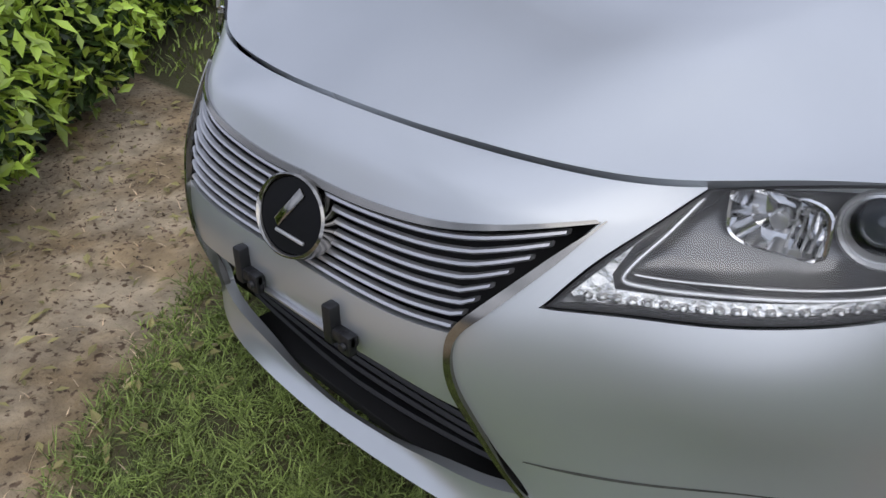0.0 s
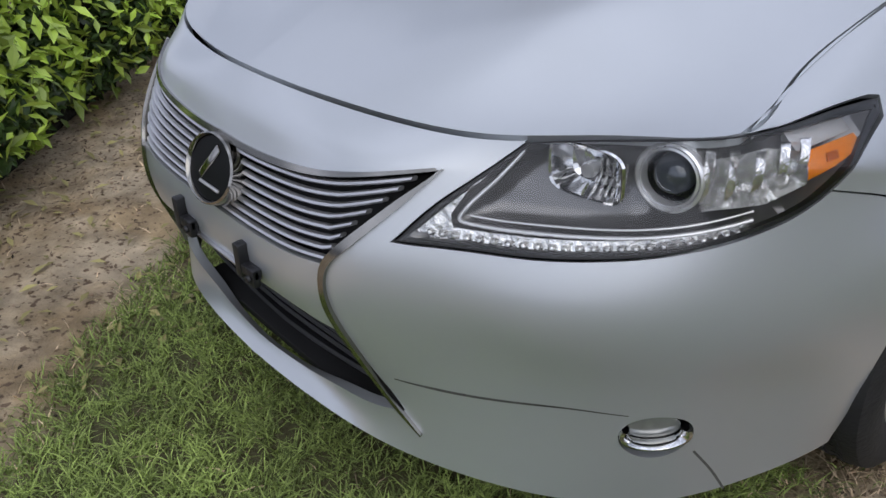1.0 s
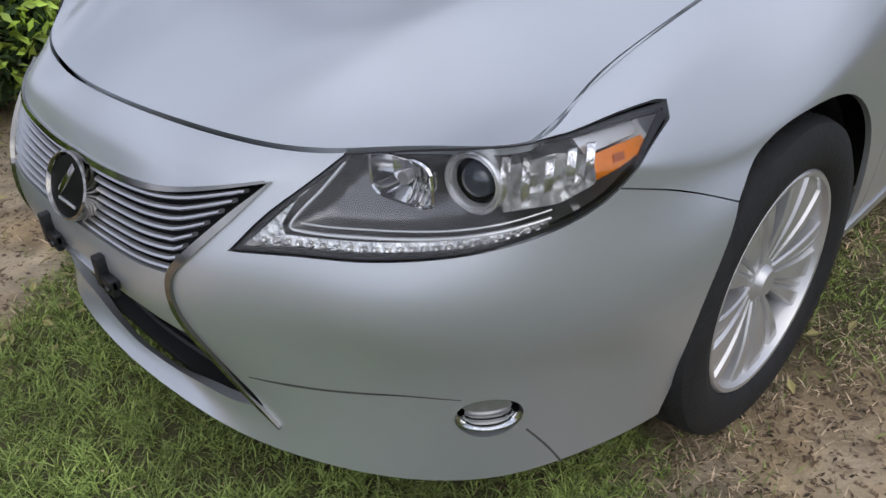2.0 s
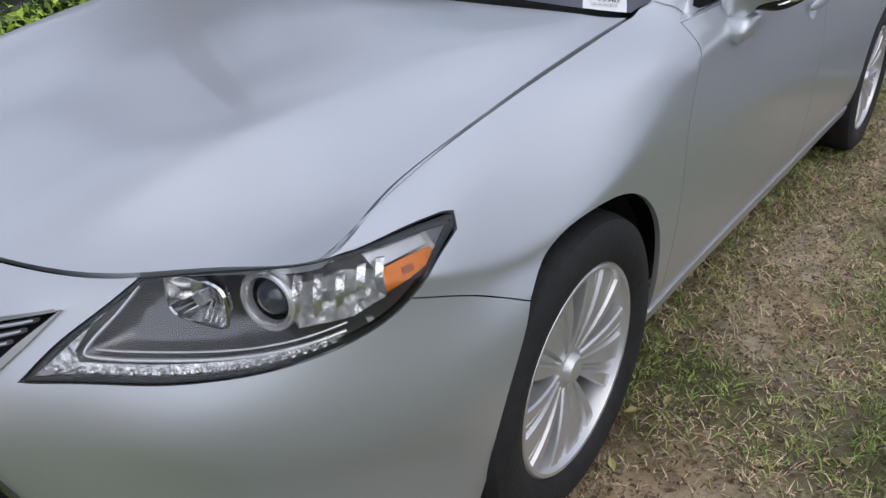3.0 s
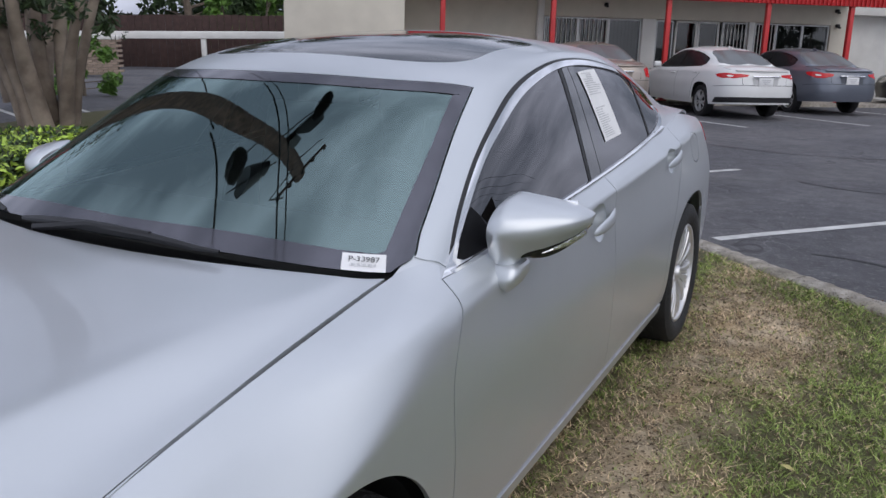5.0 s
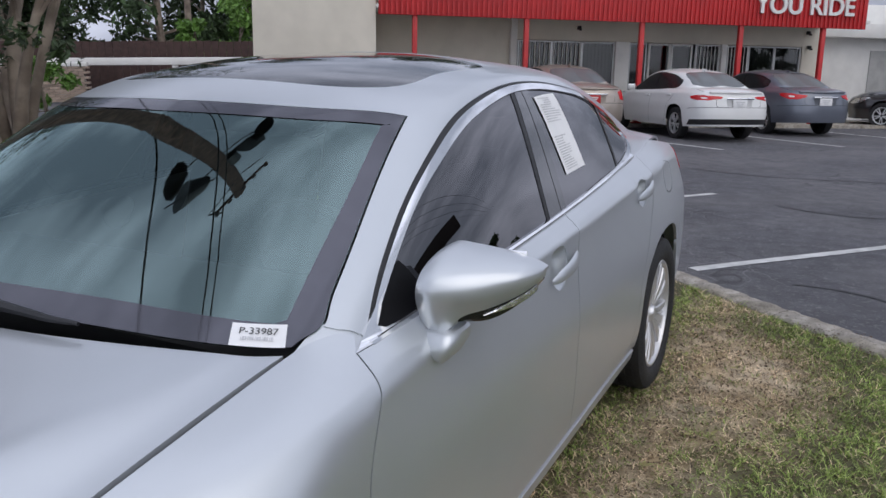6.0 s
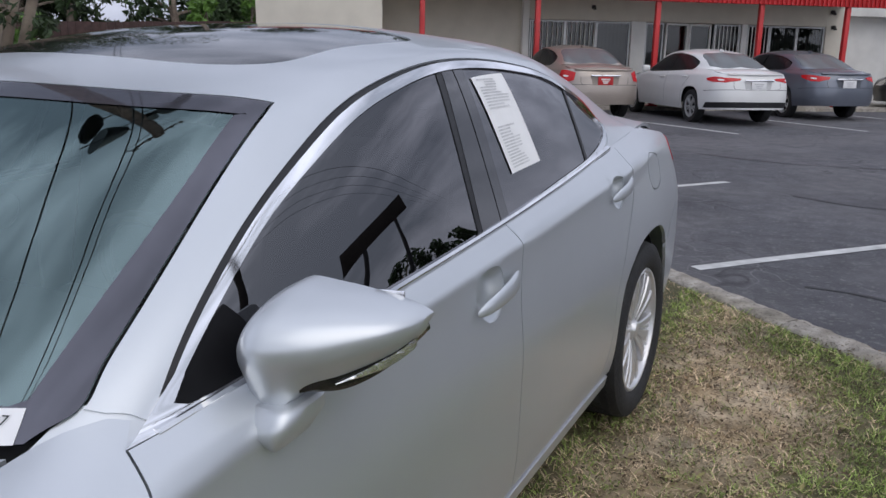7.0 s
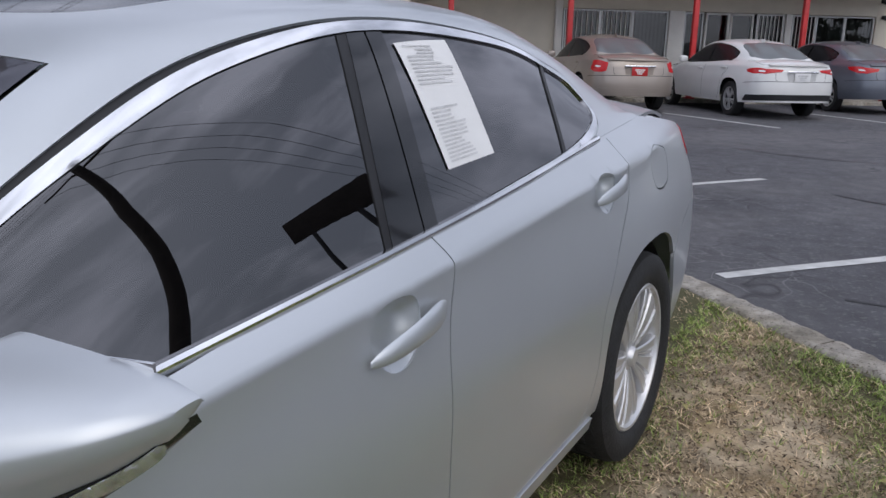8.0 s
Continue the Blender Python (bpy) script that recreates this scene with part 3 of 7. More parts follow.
def along_top(y0, y1):
    """The upper edge of the flank between two places along the car."""
    ys = np.linspace(y0, y1, 30)
    us = np.interp(ys, BODY.grid[BODY.uv[:, 1] == BODY.uv[:, 1].max()][:, 1][:170], BODY.uv[BODY.uv[:, 1] == BODY.uv[:, 1].max()][:, 0][:170])
    return np.c_[us, np.full(30, V - 0.001)]




def settled(poly, d, axis=None, value=None):
    """An outline drawn in by half a panel gap; points on the car's middle stay there."""
    poly = evenly(poly, 0.02)
    out = shrunk(poly, d)
    if axis is not None:
        keep = np.abs(poly[:, axis] - value) < 1e-4
        out[keep, axis] = value
        out[keep, 1 - axis] = poly[keep, 1 - axis]
    return out


def clipped(poly, a, b):
    """The part of a polygon to the left of the line from a to b."""
    out, d = [], np.subtract(b, a)
    s = d[0] * (poly[:, 1] - a[1]) - d[1] * (poly[:, 0] - a[0])
    for i in range(len(poly)):
        j = (i + 1) % len(poly)
        if s[i] >= 0:
            out.append(poly[i])
        if (s[i] >= 0) != (s[j] >= 0):
            out.append(poly[i] + (poly[j] - poly[i]) * s[i] / (s[i] - s[j]))
    return np.array(out)


FRONT_Y, REAR_Y = 0.975, 3.79
hl_low = on(BODY, [(.394, .112, .614), (.485, .172, .614), (.55, .22, .612), (.61, .266, .617), (.665, .311, .627), (.715, .36, .642), (.762, .424, .664), (.799, .50, .702), (.806, .557, .747), (.799, .636, .788)])
hl_top = on(BODY, [(.790, .645, .797), (.763, .55, .792), (.743, .459, .787), (.719, .402, .784), (.662, .354, .775), (.571, .301, .761), (.50, .255, .750)])
hl_in = on(BODY, [(.50, .255, .750), (.458, .197, .70), (.428, .154, .664), (.397, .114, .617)])
HEADLIGHT = joined(hl_low, hl_top, hl_in)
around = shrunk(HEADLIGHT, -0.004)
a_low, a_top, a_in = around[:len(hl_low)], around[len(hl_low):len(hl_low) + len(hl_top)], around[len(hl_low) + len(hl_top):]
seam = side([(.507, .702), (.60, .674), (.732, .618)])
k_seam = int(np.linalg.norm(a_low - seam[0], axis=1).argmin())
grille_top = on(BODY, [(0, .062, .666), (.072, .061, .665), (.177, .068, .669), (.264, .081, .679), (.359, .125, .698), (.414, .168, .709)])
grille_side = on(BODY, [(.414, .168, .709), (.379, .114, .659), (.345, .075, .623), (.318, .047, .583), (.306, .037, .565)])
grille_low = on(BODY, [(.306, .037, .565), (.224, .021, .557), (.115, .017, .553), (0, .015, .556)])
intake_low = on(BODY, [(0, .072, .244), (.144, .080, .249), (.26, .088, .265), (.345, .10, .282), (.385, .108, .293)])
intake_side = on(BODY, [(.385, .108, .293), (.372, .10, .322), (.351, .08, .37), (.341, .066, .405), (.331, .051, .441)])
intake_top = on(BODY, [(.331, .051, .441), (.236, .026, .455), (.097, .023, .455), (0, .019, .462)])
fog_at = BODY.find([(.706, .332, .322)])[0]
ring = np.array([(math.cos(a), math.sin(a)) for a in np.linspace(0, 2 * math.pi, 28, endpoint=False)])

car = blank("silver_sedan", 0, 0, 0, "silver metallic four-door sedan with a chrome-barred grille parked on worn grass", "car")

# bumper cover with the nose above the grille
u_nose = BODY.find([(.50, .255, .75)])[0, 0]
nose = np.c_[np.linspace(0, u_nose - 0.004, 24), np.full(24, V - 0.001)]
bumper = joined(nose, a_in, a_low[:k_seam], seam, side([(.732, .618), (.697, .55), (.667, .46), (.651, .36), (.650, .27), (.645, .215)]),
                np.c_[np.linspace(BODY.find([(.838, .645, .205)])[0, 0], 0, 40), np.full(40, 0.002)],
                intake_low, intake_side, intake_top, grille_low[::-1], grille_side[::-1], grille_top[::-1])
bumper = settled(bumper, 0.0015, 0, 0.0)
panel("front_bumper", PAINT, car, BODY, bumper, holes=[fog_at + ring * (0.054, 0.029)], step=0.022, both=True, rim=0.02)

# fender
edge_door = [(1.512, .943), (1.488, .889), (1.418, .771), (1.405, .585), (1.395, .37), (1.39, .305)]
fender = joined(along_top(.408, 1.522), BODY.find([(.752, 1.532, .971), (.765, 1.548, .961), (.775, 1.535, .952)]), side(edge_door), side([(1.335, .30), (1.33, .36), (1.32, .43), (1.30, .507), (1.255, .585), (1.19, .645), (1.10, .69), (1.01, .709), (.92, .709), (.82, .685), (.732, .618)], 4), seam[::-1], a_low[k_seam:], a_top[:18])
fender = settled(fender, 0.0018)
for m in (False, True):
    panel("fender", PAINT, car, BODY, fender, step=0.028, mirrored=m)
edge_mid = [(2.655, .982), (2.665, .95), (2.637, .856), (2.607, .724), (2.600, .532), (2.60, .305)]
handles = [((2.465, .868), (0.074, 0.047)), ((3.465, .921), (0.074, 0.047))]
cups = [side([h, h])[0] + (0, 0.012) + ring * r for h, r in handles]
door_f = settled(joined(side([(1.512, .946), (1.60, .950), (1.70, .954), (1.78, .957)]), along_top(1.81, 2.65), side(edge_mid), side([(2.60, .305), (1.39, .305)]), side(edge_door)[::-1]), 0.0018)
edge_back = [(3.655, 1.03), (3.65, .902), (3.56, .814), (3.455, .709), (3.40, .60), (3.385, .48), (3.36, .39), (3.30, .305)]
door_r = settled(joined(along_top(2.66, 3.65), side(edge_back), side([(3.30, .305), (2.60, .305)]), side(edge_mid)[::-1]), 0.0018)
fuel = settled(side([(3.90, .95), (3.93, .966), (4.05, .955), (4.09, .94), (4.06, .86), (4.03, .848), (3.93, .846), (3.90, .86), (3.90, .95)], 3), 0)
lamp_edge = [(4.60, .962), (4.55, .958), (4.50, .945), (4.48, .915), (4.485, .885), (4.50, .865)]
quarter = settled(joined(along_top(3.66, 4.60), side(lamp_edge), side([(4.47, .87), (4.47, .72)]), side([(4.47, .72), (4.2, .66), (4.085, .595)]), side([(4.085, .595), (4.048, .645), (3.95, .70), (3.856, .716), (3.77, .718), (3.68, .711), (3.60, .69), (3.541, .658), (3.49, .61), (3.455, .54), (3.437, .46), (3.435, .38), (3.44, .30)], 4), side(edge_back)[::-1]), 0.0018)
for m in (False, True):
    d1 = panel("front_door", PAINT, car, BODY, door_f, holes=[cups[0]], step=0.03, mirrored=m)
    d2 = panel("rear_door", PAINT, car, BODY, door_r, holes=[cups[1]], step=0.03, mirrored=m)
    panel("rear_quarter", PAINT, car, BODY, quarter, holes=[shrunk(fuel, -0.003)], step=0.03, mirrored=m)
    panel("fuel_door", PAINT, car, BODY, fuel, step=0.03, mirrored=m)
    sill = joined(side([(1.335, .30), (3.405, .30)]), side([(3.42, .25), (3.40, .246)]), side([(3.40, .246), (1.32, .246)]), side([(1.32, .246), (1.33, .26)]))
    panel("sill", PAINT, car, BODY, settled(sill, 0.002), step=0.03, lift=0.006, rim=0.03, mirrored=m)
    for door, cup, (h, _) in ((d1, cups[0], handles[0]), (d2, cups[1], handles[1])):
        panel("handle_cup", PAINT, door, BODY, cup, step=0.010, bowl=(0.034, 1.1), mirrored=m)
        bm, rings_ = bmesh.new(), []
        for s in np.linspace(-1, 1, 15):
            uv = BODY.find([(0.85, h[0] + 0.022 + s * 0.118, h[1] - 0.002 + 0.012 * s)], (0.02, 1, 1))
            q, nn = BODY.at(uv)[0], BODY.normal(uv)[0]
            fat = max(0.05, 1 - abs(s) ** 5)
            off = 0.013 + 0.014 * (1 - s * s)
            up = np.array((0, 0, 1.0)) - nn * nn[2]
            up /= np.linalg.norm(up)
            half = (0.015 + 0.010 * (s + 1) / 2) * (0.35 + 0.65 * fat)
            flip = -1 if m else 1
            rings_.append([tuple((q + nn * (off + 0.008 * fat * math.cos(a)) + up * half * math.sin(a)) * (flip, 1, 1)) for a in np.linspace(0, 2 * math.pi, 12, endpoint=False)])
        loft(bm, rings_)
        part("door_handle", bm, PAINT, door)

# tail
tail_lamp = settled(joined(side(lamp_edge), side([(4.485, .868), (4.62, .87)]), BODY.find([(.715, 4.655, .87), (.705, 4.645, .955)])), 0.002)
for m in (False, True):
    panel("tail_lamp", RED_LENS, car, BODY, tail_lamp, step=0.03, lift=0.003, mirrored=m, label="red and clear tail lamp")
u_back, U = side([(4.47, .72)] * 2)[0, 0], BODY.ku[-1]
panel("rear_bumper", PAINT, car, BODY, settled(joined(side([(4.10, .59), (4.2, .655), (4.47, .715)]), np.c_[np.linspace(u_back + 0.02, U, 20), np.full(20, side([(4.47, .715)] * 2)[0, 1])],
      np.c_[np.linspace(U, BODY.find([(.84, 4.22, .26)])[0, 0], 30), np.full(30, 0.002)], side([(4.15, .265), (4.135, .45), (4.10, .57)])), 0.002, 0, U), both=True, step=0.05)
u_lamp = BODY.find([(.60, 4.64, 1.0)])[0, 0]
panel("tail_panel", PAINT, car, BODY, settled(joined(np.c_[np.linspace(u_lamp + 0.08, U, 12), np.full(12, V - 0.001)], [(U, V * 0.66)], np.c_[np.linspace(U, u_back + 0.01, 12), np.full(12, side([(4.47, .725)] * 2)[0, 1])],
      side([(4.475, .73), (4.475, .862)]), side([(4.48, .862), (4.62, .862)]), BODY.find([(.73, 4.69, .90)])), 0.002, 0, U), both=True, step=0.05)
DECK = Surface([
    stations((.722, .700, .682, .655), (4.10, 4.30, 4.45, 4.62), (1.040, 1.036, 1.018, .985)),
    stations((.40, .40, .40, .40), (4.16, 4.36, 4.56, 4.76), (1.065, 1.062, 1.045, .987)),
    stations((0, 0, 0, 0), (4.20, 4.40, 4.60, 4.79), (1.08, 1.072, 1.052, .987)),
])
panel("boot_lid", PAINT, car, DECK, settled([(0, 0), (DECK.ku[-1], 0), (DECK.ku[-1], DECK.kv[-1]), (0, DECK.kv[-1])], 0.002, 1, DECK.kv[-1]), both=True, step=0.06)

# bonnet
B_U, B_V = BONNET.ku[-1], BONNET.kv[-1]
front_edge = BONNET.find(rim_line[rim_line[:, 0] < 0.7195][::6][:60] + (0, 0.0075, 0.003))
front_edge[0, 1] = B_V
side_edge = BONNET.find(BODY.at(along_top(.418, 1.415)) - (0.0040, 0, 0))
lid = evenly(joined(side_edge, [(B_U - 0.012, B_V)], front_edge), 0.02)
panel("bonnet", PAINT, car, BONNET, lid, both=True, step=0.028, rim=0.016)

# roof, pillars and glass
dlo_low = on(CABIN, [(.775, 1.583, .951), (.792, 1.72, .956), (.801, 1.888, .965), (.801, 2.141, .974), (.797, 2.632, .989), (.784, 3.111, 1.018), (.775, 3.36, 1.035), (.765, 3.47, 1.046)])
dlo_top = on(CABIN, [(.765, 3.47, 1.046), (.742, 3.60, 1.068), (.715, 3.667, 1.10), (.672, 3.652, 1.158), (.645, 3.54, 1.21), (.636, 3.38, 1.264), (.636, 3.122, 1.31), (.638, 2.783, 1.34), (.64, 2.601, 1.338), (.65, 2.401, 1.312),
                     (.66, 2.253, 1.279), (.681, 2.073, 1.216), (.705, 1.908, 1.147), (.735, 1.765, 1.07), (.757, 1.664, 1.007), (.772, 1.60, .963)])
DLO = joined(dlo_low, dlo_top)
ws_top = on(CABIN, [(.581, 2.09, 1.313), (.42, 2.005, 1.328), (.20, 1.957, 1.337), (0, 1.945, 1.339)])
ws_side = on(CABIN, [(.703, 1.42, .960), (.713, 1.47, .977), (.722, 1.504, .985), (.709, 1.55, 1.010), (.694, 1.606, 1.045), (.663, 1.728, 1.113), (.623, 1.89, 1.209), (.581, 2.09, 1.313)], 5)
u_at = lambda x, y, z: CABIN.find([(x, y, z)])[0]
sun_roof = on(CABIN, [(0, 2.085, 1.39), (.25, 2.10, 1.38), (.40, 2.14, 1.375), (.475, 2.215, 1.37), (.485, 2.40, 1.39), (.485, 2.70, 1.405), (.46, 2.80, 1.405), (.38, 2.84, 1.42), (0, 2.86, 1.44)])
sun_roof[[0, -1], 1] = W
rear_win = on(CABIN, [(0, 3.40, 1.38), (.30, 3.42, 1.36), (.46, 3.46, 1.34), (.53, 3.56, 1.29), (.57, 3.85, 1.18), (.59, 4.05, 1.09), (.50, 4.12, 1.07), (0, 4.14, 1.10)])
rear_win[[0, -1], 1] = W
ws_top[-1, 1] = W
dlo_out = shrunk(DLO, -0.027)[len(dlo_low):]
base_seam = CABIN.find([(.772, 1.560, .957), (.765, 1.553, .962), (.743, 1.523, .977), (.722, 1.506, .986)]) + (0.003, 0)
shell = joined(base_seam, ws_side[11:], ws_top, sun_roof, rear_win,
               [(CABIN.ku[-1], W), (CABIN.ku[-1], 0.002)], [(u_at(.755, 3.62, 1.045)[0], 0.002)], dlo_out[6:])
panel("roof", PAINT, car, CABIN, settled(shell, 0.0015, 1, W), both=True, step=0.03, rim=0.014)
for m in (False, True):
    panel("pillar_base", PAINT, car, CABIN, [(0.0, 0.02), (0.08, 0.02), (0.09, 0.28), (0.05, 0.30), (0.0, 0.31)], step=0.03, lift=-0.003, rim=0.0, mirrored=m)
    ys_ = np.linspace(3.56, 4.10, 24)
    up_ = np.interp(ys_, CABIN.grid[::60, 1], CABIN.uv[::60, 0])
    down_ = along_top(3.56, 4.10)
    down_ = np.c_[np.interp(ys_, np.linspace(3.56, 4.10, 30), down_[:, 0]), np.full(24, V)]
    lines_ = [surf.at(uv) - 0.003 * surf.normal(uv) for surf, uv in ((CABIN, np.c_[up_, np.full(24, 0.05)]), (CABIN, np.c_[up_, np.full(24, 0.004)]), (BODY, down_ - (0, 0.004)), (BODY, down_ - (0, 0.04)))]
    bm = bmesh.new()
    loft(bm, [[tuple(l_[k] * ((-1 if m else 1), 1, 1)) for l_ in lines_] for k in range(24)], closed=False, caps=False)
    part("quarter_base", bm, PAINT, car, angle=60)
panel("sunroof", GLOSS_BLACK, car, CABIN, settled(sun_roof, 0.003, 1, W), both=True, step=0.04, lift=-0.002, label="dark glass sunroof panel")
b1, b2 = u_at(.79, 2.533, 1.0), u_at(.646, 2.617, 1.33)
c1, c2 = u_at(.794, 2.646, .999), u_at(.645, 2.69, 1.332)
e1, e2 = u_at(.774, 3.347, 1.044), u_at(.642, 3.482, 1.234)
gap = np.array((0.028, 0))
for m in (False, True):
    cab = np.c_[np.interp(np.linspace(1.56, 3.60, 30), CABIN.grid[::60, 1], CABIN.uv[::60, 0]), np.zeros(30)]
    line = CABIN.at(cab)
    bm = bmesh.new()
    loft(bm, [[((x + dx) * (-1 if m else 1), y, z + dz) for dx, dz in ((-0.010, -0.008), (0.003, -0.009), (0.0065, -0.004), (0.0065, 0.005), (0.002, 0.010), (-0.010, 0.011))] for x, y, z in line])
    part("belt_moulding", bm, CHROME, car, "slim bright chrome belt moulding")
    panel("mirror_sail", SAIL_BLACK, car, CABIN, CABIN.find(evenly([(.782, 1.562, .950), (.770, 1.630, .985), (.748, 1.700, 1.034), (.742, 1.750, 1.055), (.756, 1.768, 1.030), (.777, 1.782, 1.0), (.796, 1.780, .957)], 0.02)), step=0.02, lift=0.003, rim=0.008, mirrored=m)
    panel("corner_trim", CHROME, car, CABIN, CABIN.find(evenly([(.789, 1.512, .941), (.778, 1.565, .966), (.765, 1.625, .998), (.7655, 1.64, .992), (.776, 1.605, .964), (.785, 1.625, .955), (.794, 1.70, .953), (.798, 1.70, .949), (.7955, 1.60, .943)], 0.02)), step=0.012, lift=0.006, rim=0.012, mirrored=m, label="bright chrome window corner")
    rail = panel("window_surround", CHROME, car, CABIN, shrunk(DLO, -0.017), holes=[shrunk(DLO, 0.001)], step=0.02, lift=0.004, rim=0.012, mirrored=m, label="bright chrome window surround")
    rail = panel("window_seal", BLACK, car, CABIN, shrunk(DLO, -0.032), holes=[shrunk(DLO, 0.012)], step=0.025, lift=-0.007, rim=0.01, mirrored=m)
    inner = shrunk(DLO, 0.002)
    panel("front_window", TINTED, car, CABIN, clipped(inner, b1 - gap / 2, b2 - gap / 2), step=0.04, lift=-0.002, rim=0, mirrored=m, label="dark tinted door glass").visible_shadow = False
    panel("window_channel", BLACK, car, CABIN, clipped(clipped(inner, b1 + gap / 2, b2 + gap / 2), b2 - gap / 2, b1 - gap / 2), step=0.02, lift=0.0, rim=0.006, mirrored=m)
    panel("pillar_cover", GLOSS_BLACK, car, CABIN, clipped(clipped(inner, c1 - 0.1 * gap, c2 - 0.1 * gap), b2 + gap / 2, b1 + gap / 2), step=0.03, lift=0.001, rim=0.01, mirrored=m)
    panel("pillar_cover", GLOSS_BLACK, car, CABIN, clipped(clipped(inner, c1 + 1.9 * gap, c2 + 1.9 * gap), c2 + 0.1 * gap, c1 + 0.1 * gap), step=0.03, lift=0.001, rim=0.01, mirrored=m)
    panel("rear_window", TINTED, car, CABIN, clipped(clipped(inner, e1 - 0.35 * gap, e2 - 0.35 * gap), c2 + 1.9 * gap, c1 + 1.9 * gap), step=0.04, lift=-0.002, rim=0, mirrored=m, label="dark tinted door glass").visible_shadow = False
    panel("window_divider", BLACK, car, CABIN, clipped(clipped(inner, e1 + 0.35 * gap, e2 + 0.35 * gap), e2 - 0.35 * gap, e1 - 0.35 * gap), step=0.02, lift=0.001, rim=0.006, mirrored=m)
    panel("quarter_window", TINTED, car, CABIN, clipped(inner, e2 + 0.35 * gap, e1 + 0.35 * gap), step=0.04, lift=-0.002, rim=0, mirrored=m, label="small dark tinted rear quarter glass").visible_shadow = False
screen = settled(joined(np.c_[np.full(14, 0.022), np.linspace(W, ws_side[2, 1], 14)], ws_side[2:], ws_top), 0.003, 1, W)
panel("windshield", WINDSCREEN, car, CABIN, screen, both=True, step=0.05, rim=0, label="greenish windshield glass reflecting sky and a lamp pole").visible_shadow = False
frit_hole = joined(np.c_[np.full(14, 0.088), np.linspace(W, 0.36, 14)], np.c_[np.linspace(0.10, CABIN.ku[3] - 0.07, 14), np.linspace(0.345, 0.362, 14)],
                   ws_top - (0.055, 0))
frit_hole[:, 1] = np.maximum(frit_hole[:, 1], 0.345)
low_mid, high_mid = (0.022 + 0.004, W), (ws_top[-1][0] - 0.004, W)
ring_poly = joined([low_mid], np.c_[np.full(14, 0.026), np.linspace(W - 0.01, ws_side[2, 1] + 0.006, 14)], ws_side[2:] + (0, 0.004), ws_top[:-1] - (0.004, -0.001), [high_mid],
                   [(ws_top[-1][0] - 0.055, W)], frit_hole[28:][::-1][1:], frit_hole[:28][::-1], [(0.088, W)])
panel("windshield_frit", FRIT, car, CABIN, ring_poly, both=True, step=0.03, lift=0.0015, rim=0, label="black printed band round the windshield")
panel("rear_screen", TINTED, car, CABIN, settled(rear_win, 0.003, 1, W), both=True, step=0.06, lift=-0.002, rim=0).visible_shadow = False

# near-black blocks added for the shade inside the body; then cowl and parcel shelf
bm = bmesh.new()
box(bm, (1.18, 0.80, 0.42), pose(0, 0.90, 0.43))
part("engine_bay", bm, DARK, car)
bm = bmesh.new()
box(bm, (1.55, 2.0, 0.30), pose(0, 2.38, 0.38), 0.03)
part("floor_pan", bm, DARK, car)
bm = bmesh.new()
box(bm, (1.15, 1.2, 0.45), pose(0, 4.1, 0.60), 0.03)
part("boot_well", bm, DARK, car)
bm = bmesh.new()
box(bm, (1.30, 0.14, 0.14), pose(0, 1.37, 0.865), 0.02)
part("cowl", bm, BLACK, car)
bm = bmesh.new()
box(bm, (1.25, 0.75, 0.05), pose(0, 3.85, 0.985), 0.01)
part("parcel_shelf", bm, TRIM, car)


# grille bars, chrome frame, emblem
def bar_line(f, reach):
    """A line across the grille at a share f of its height."""
    xs = np.linspace(-1, 1, 41) * reach
    top = np.interp(np.abs(xs), BODY.at(grille_top)[:, 0], BODY.at(grille_top)[:, 2])
    low3 = BODY.at(grille_low)[::-1]
    low = np.interp(np.abs(xs), low3[:, 0], low3[:, 2])
    sd = BODY.at(grille_side)[::-1]
    low = np.where(np.abs(xs) > low3[-1, 0], np.interp(np.abs(xs), sd[:, 0], sd[:, 2]), low)
    low = np.where(np.abs(xs) > 0.30, np.minimum(low, 0.563 + (np.abs(xs) - 0.30) * 0.55), low)
    z = low + (top - low) * f
    y = BODY.at(BODY.find(np.c_[np.abs(xs), np.full(41, 0.05), z], (1, 0.05, 1)))[:, 1]
    return np.c_[xs, y, z]


sd = BODY.at(grille_side)
for k in range(8):
    f = (k + 0.42) / 8.25
    z_end = 0.570 + f * 0.130
    line = bar_line(f, float(np.interp(z_end, sd[::-1, 2], sd[::-1, 0])) - 0.012)
    bm = bmesh.new()
    loft(bm, [[(x, y + 0.010, z + 0.0036), (x, y + 0.004, z + 0.0027), (x, y + 0.0015, z - 0.0005), (x, y + 0.004, z - 0.0036), (x, y + 0.012, z - 0.0040), (x, y + 0.014, z + 0.001)] for x, y, z in line])
    part("grille_bar", bm, SATIN, car)
# a near-black sheet paints the shade behind the bars
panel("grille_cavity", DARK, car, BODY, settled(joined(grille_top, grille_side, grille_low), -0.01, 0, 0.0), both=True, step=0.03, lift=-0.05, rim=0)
panel("grille_top_trim", DARK_CHROME, car, BODY, settled(band(grille_top, 0.013, 0.002), 0.0, 0, 0.0), both=True, step=0.012, lift=0.005, rim=0.016)
spindle = on(BODY, [(.420, .174, .710), (.374, .106, .649), (.330, .056, .594), (.309, .037, .560), (.307, .032, .535), (.313, .036, .49), (.329, .049, .44), (.349, .082, .36), (.374, .104, .30), (.414, .121, .252)])
k = len(spindle)
wide = np.interp(np.linspace(0, 1, k), (0, 0.08, 0.2, 0.45, 0.55, 0.9, 1), (0.003, 0.015, 0.017, 0.012, 0.014, 0.010, 0.003))
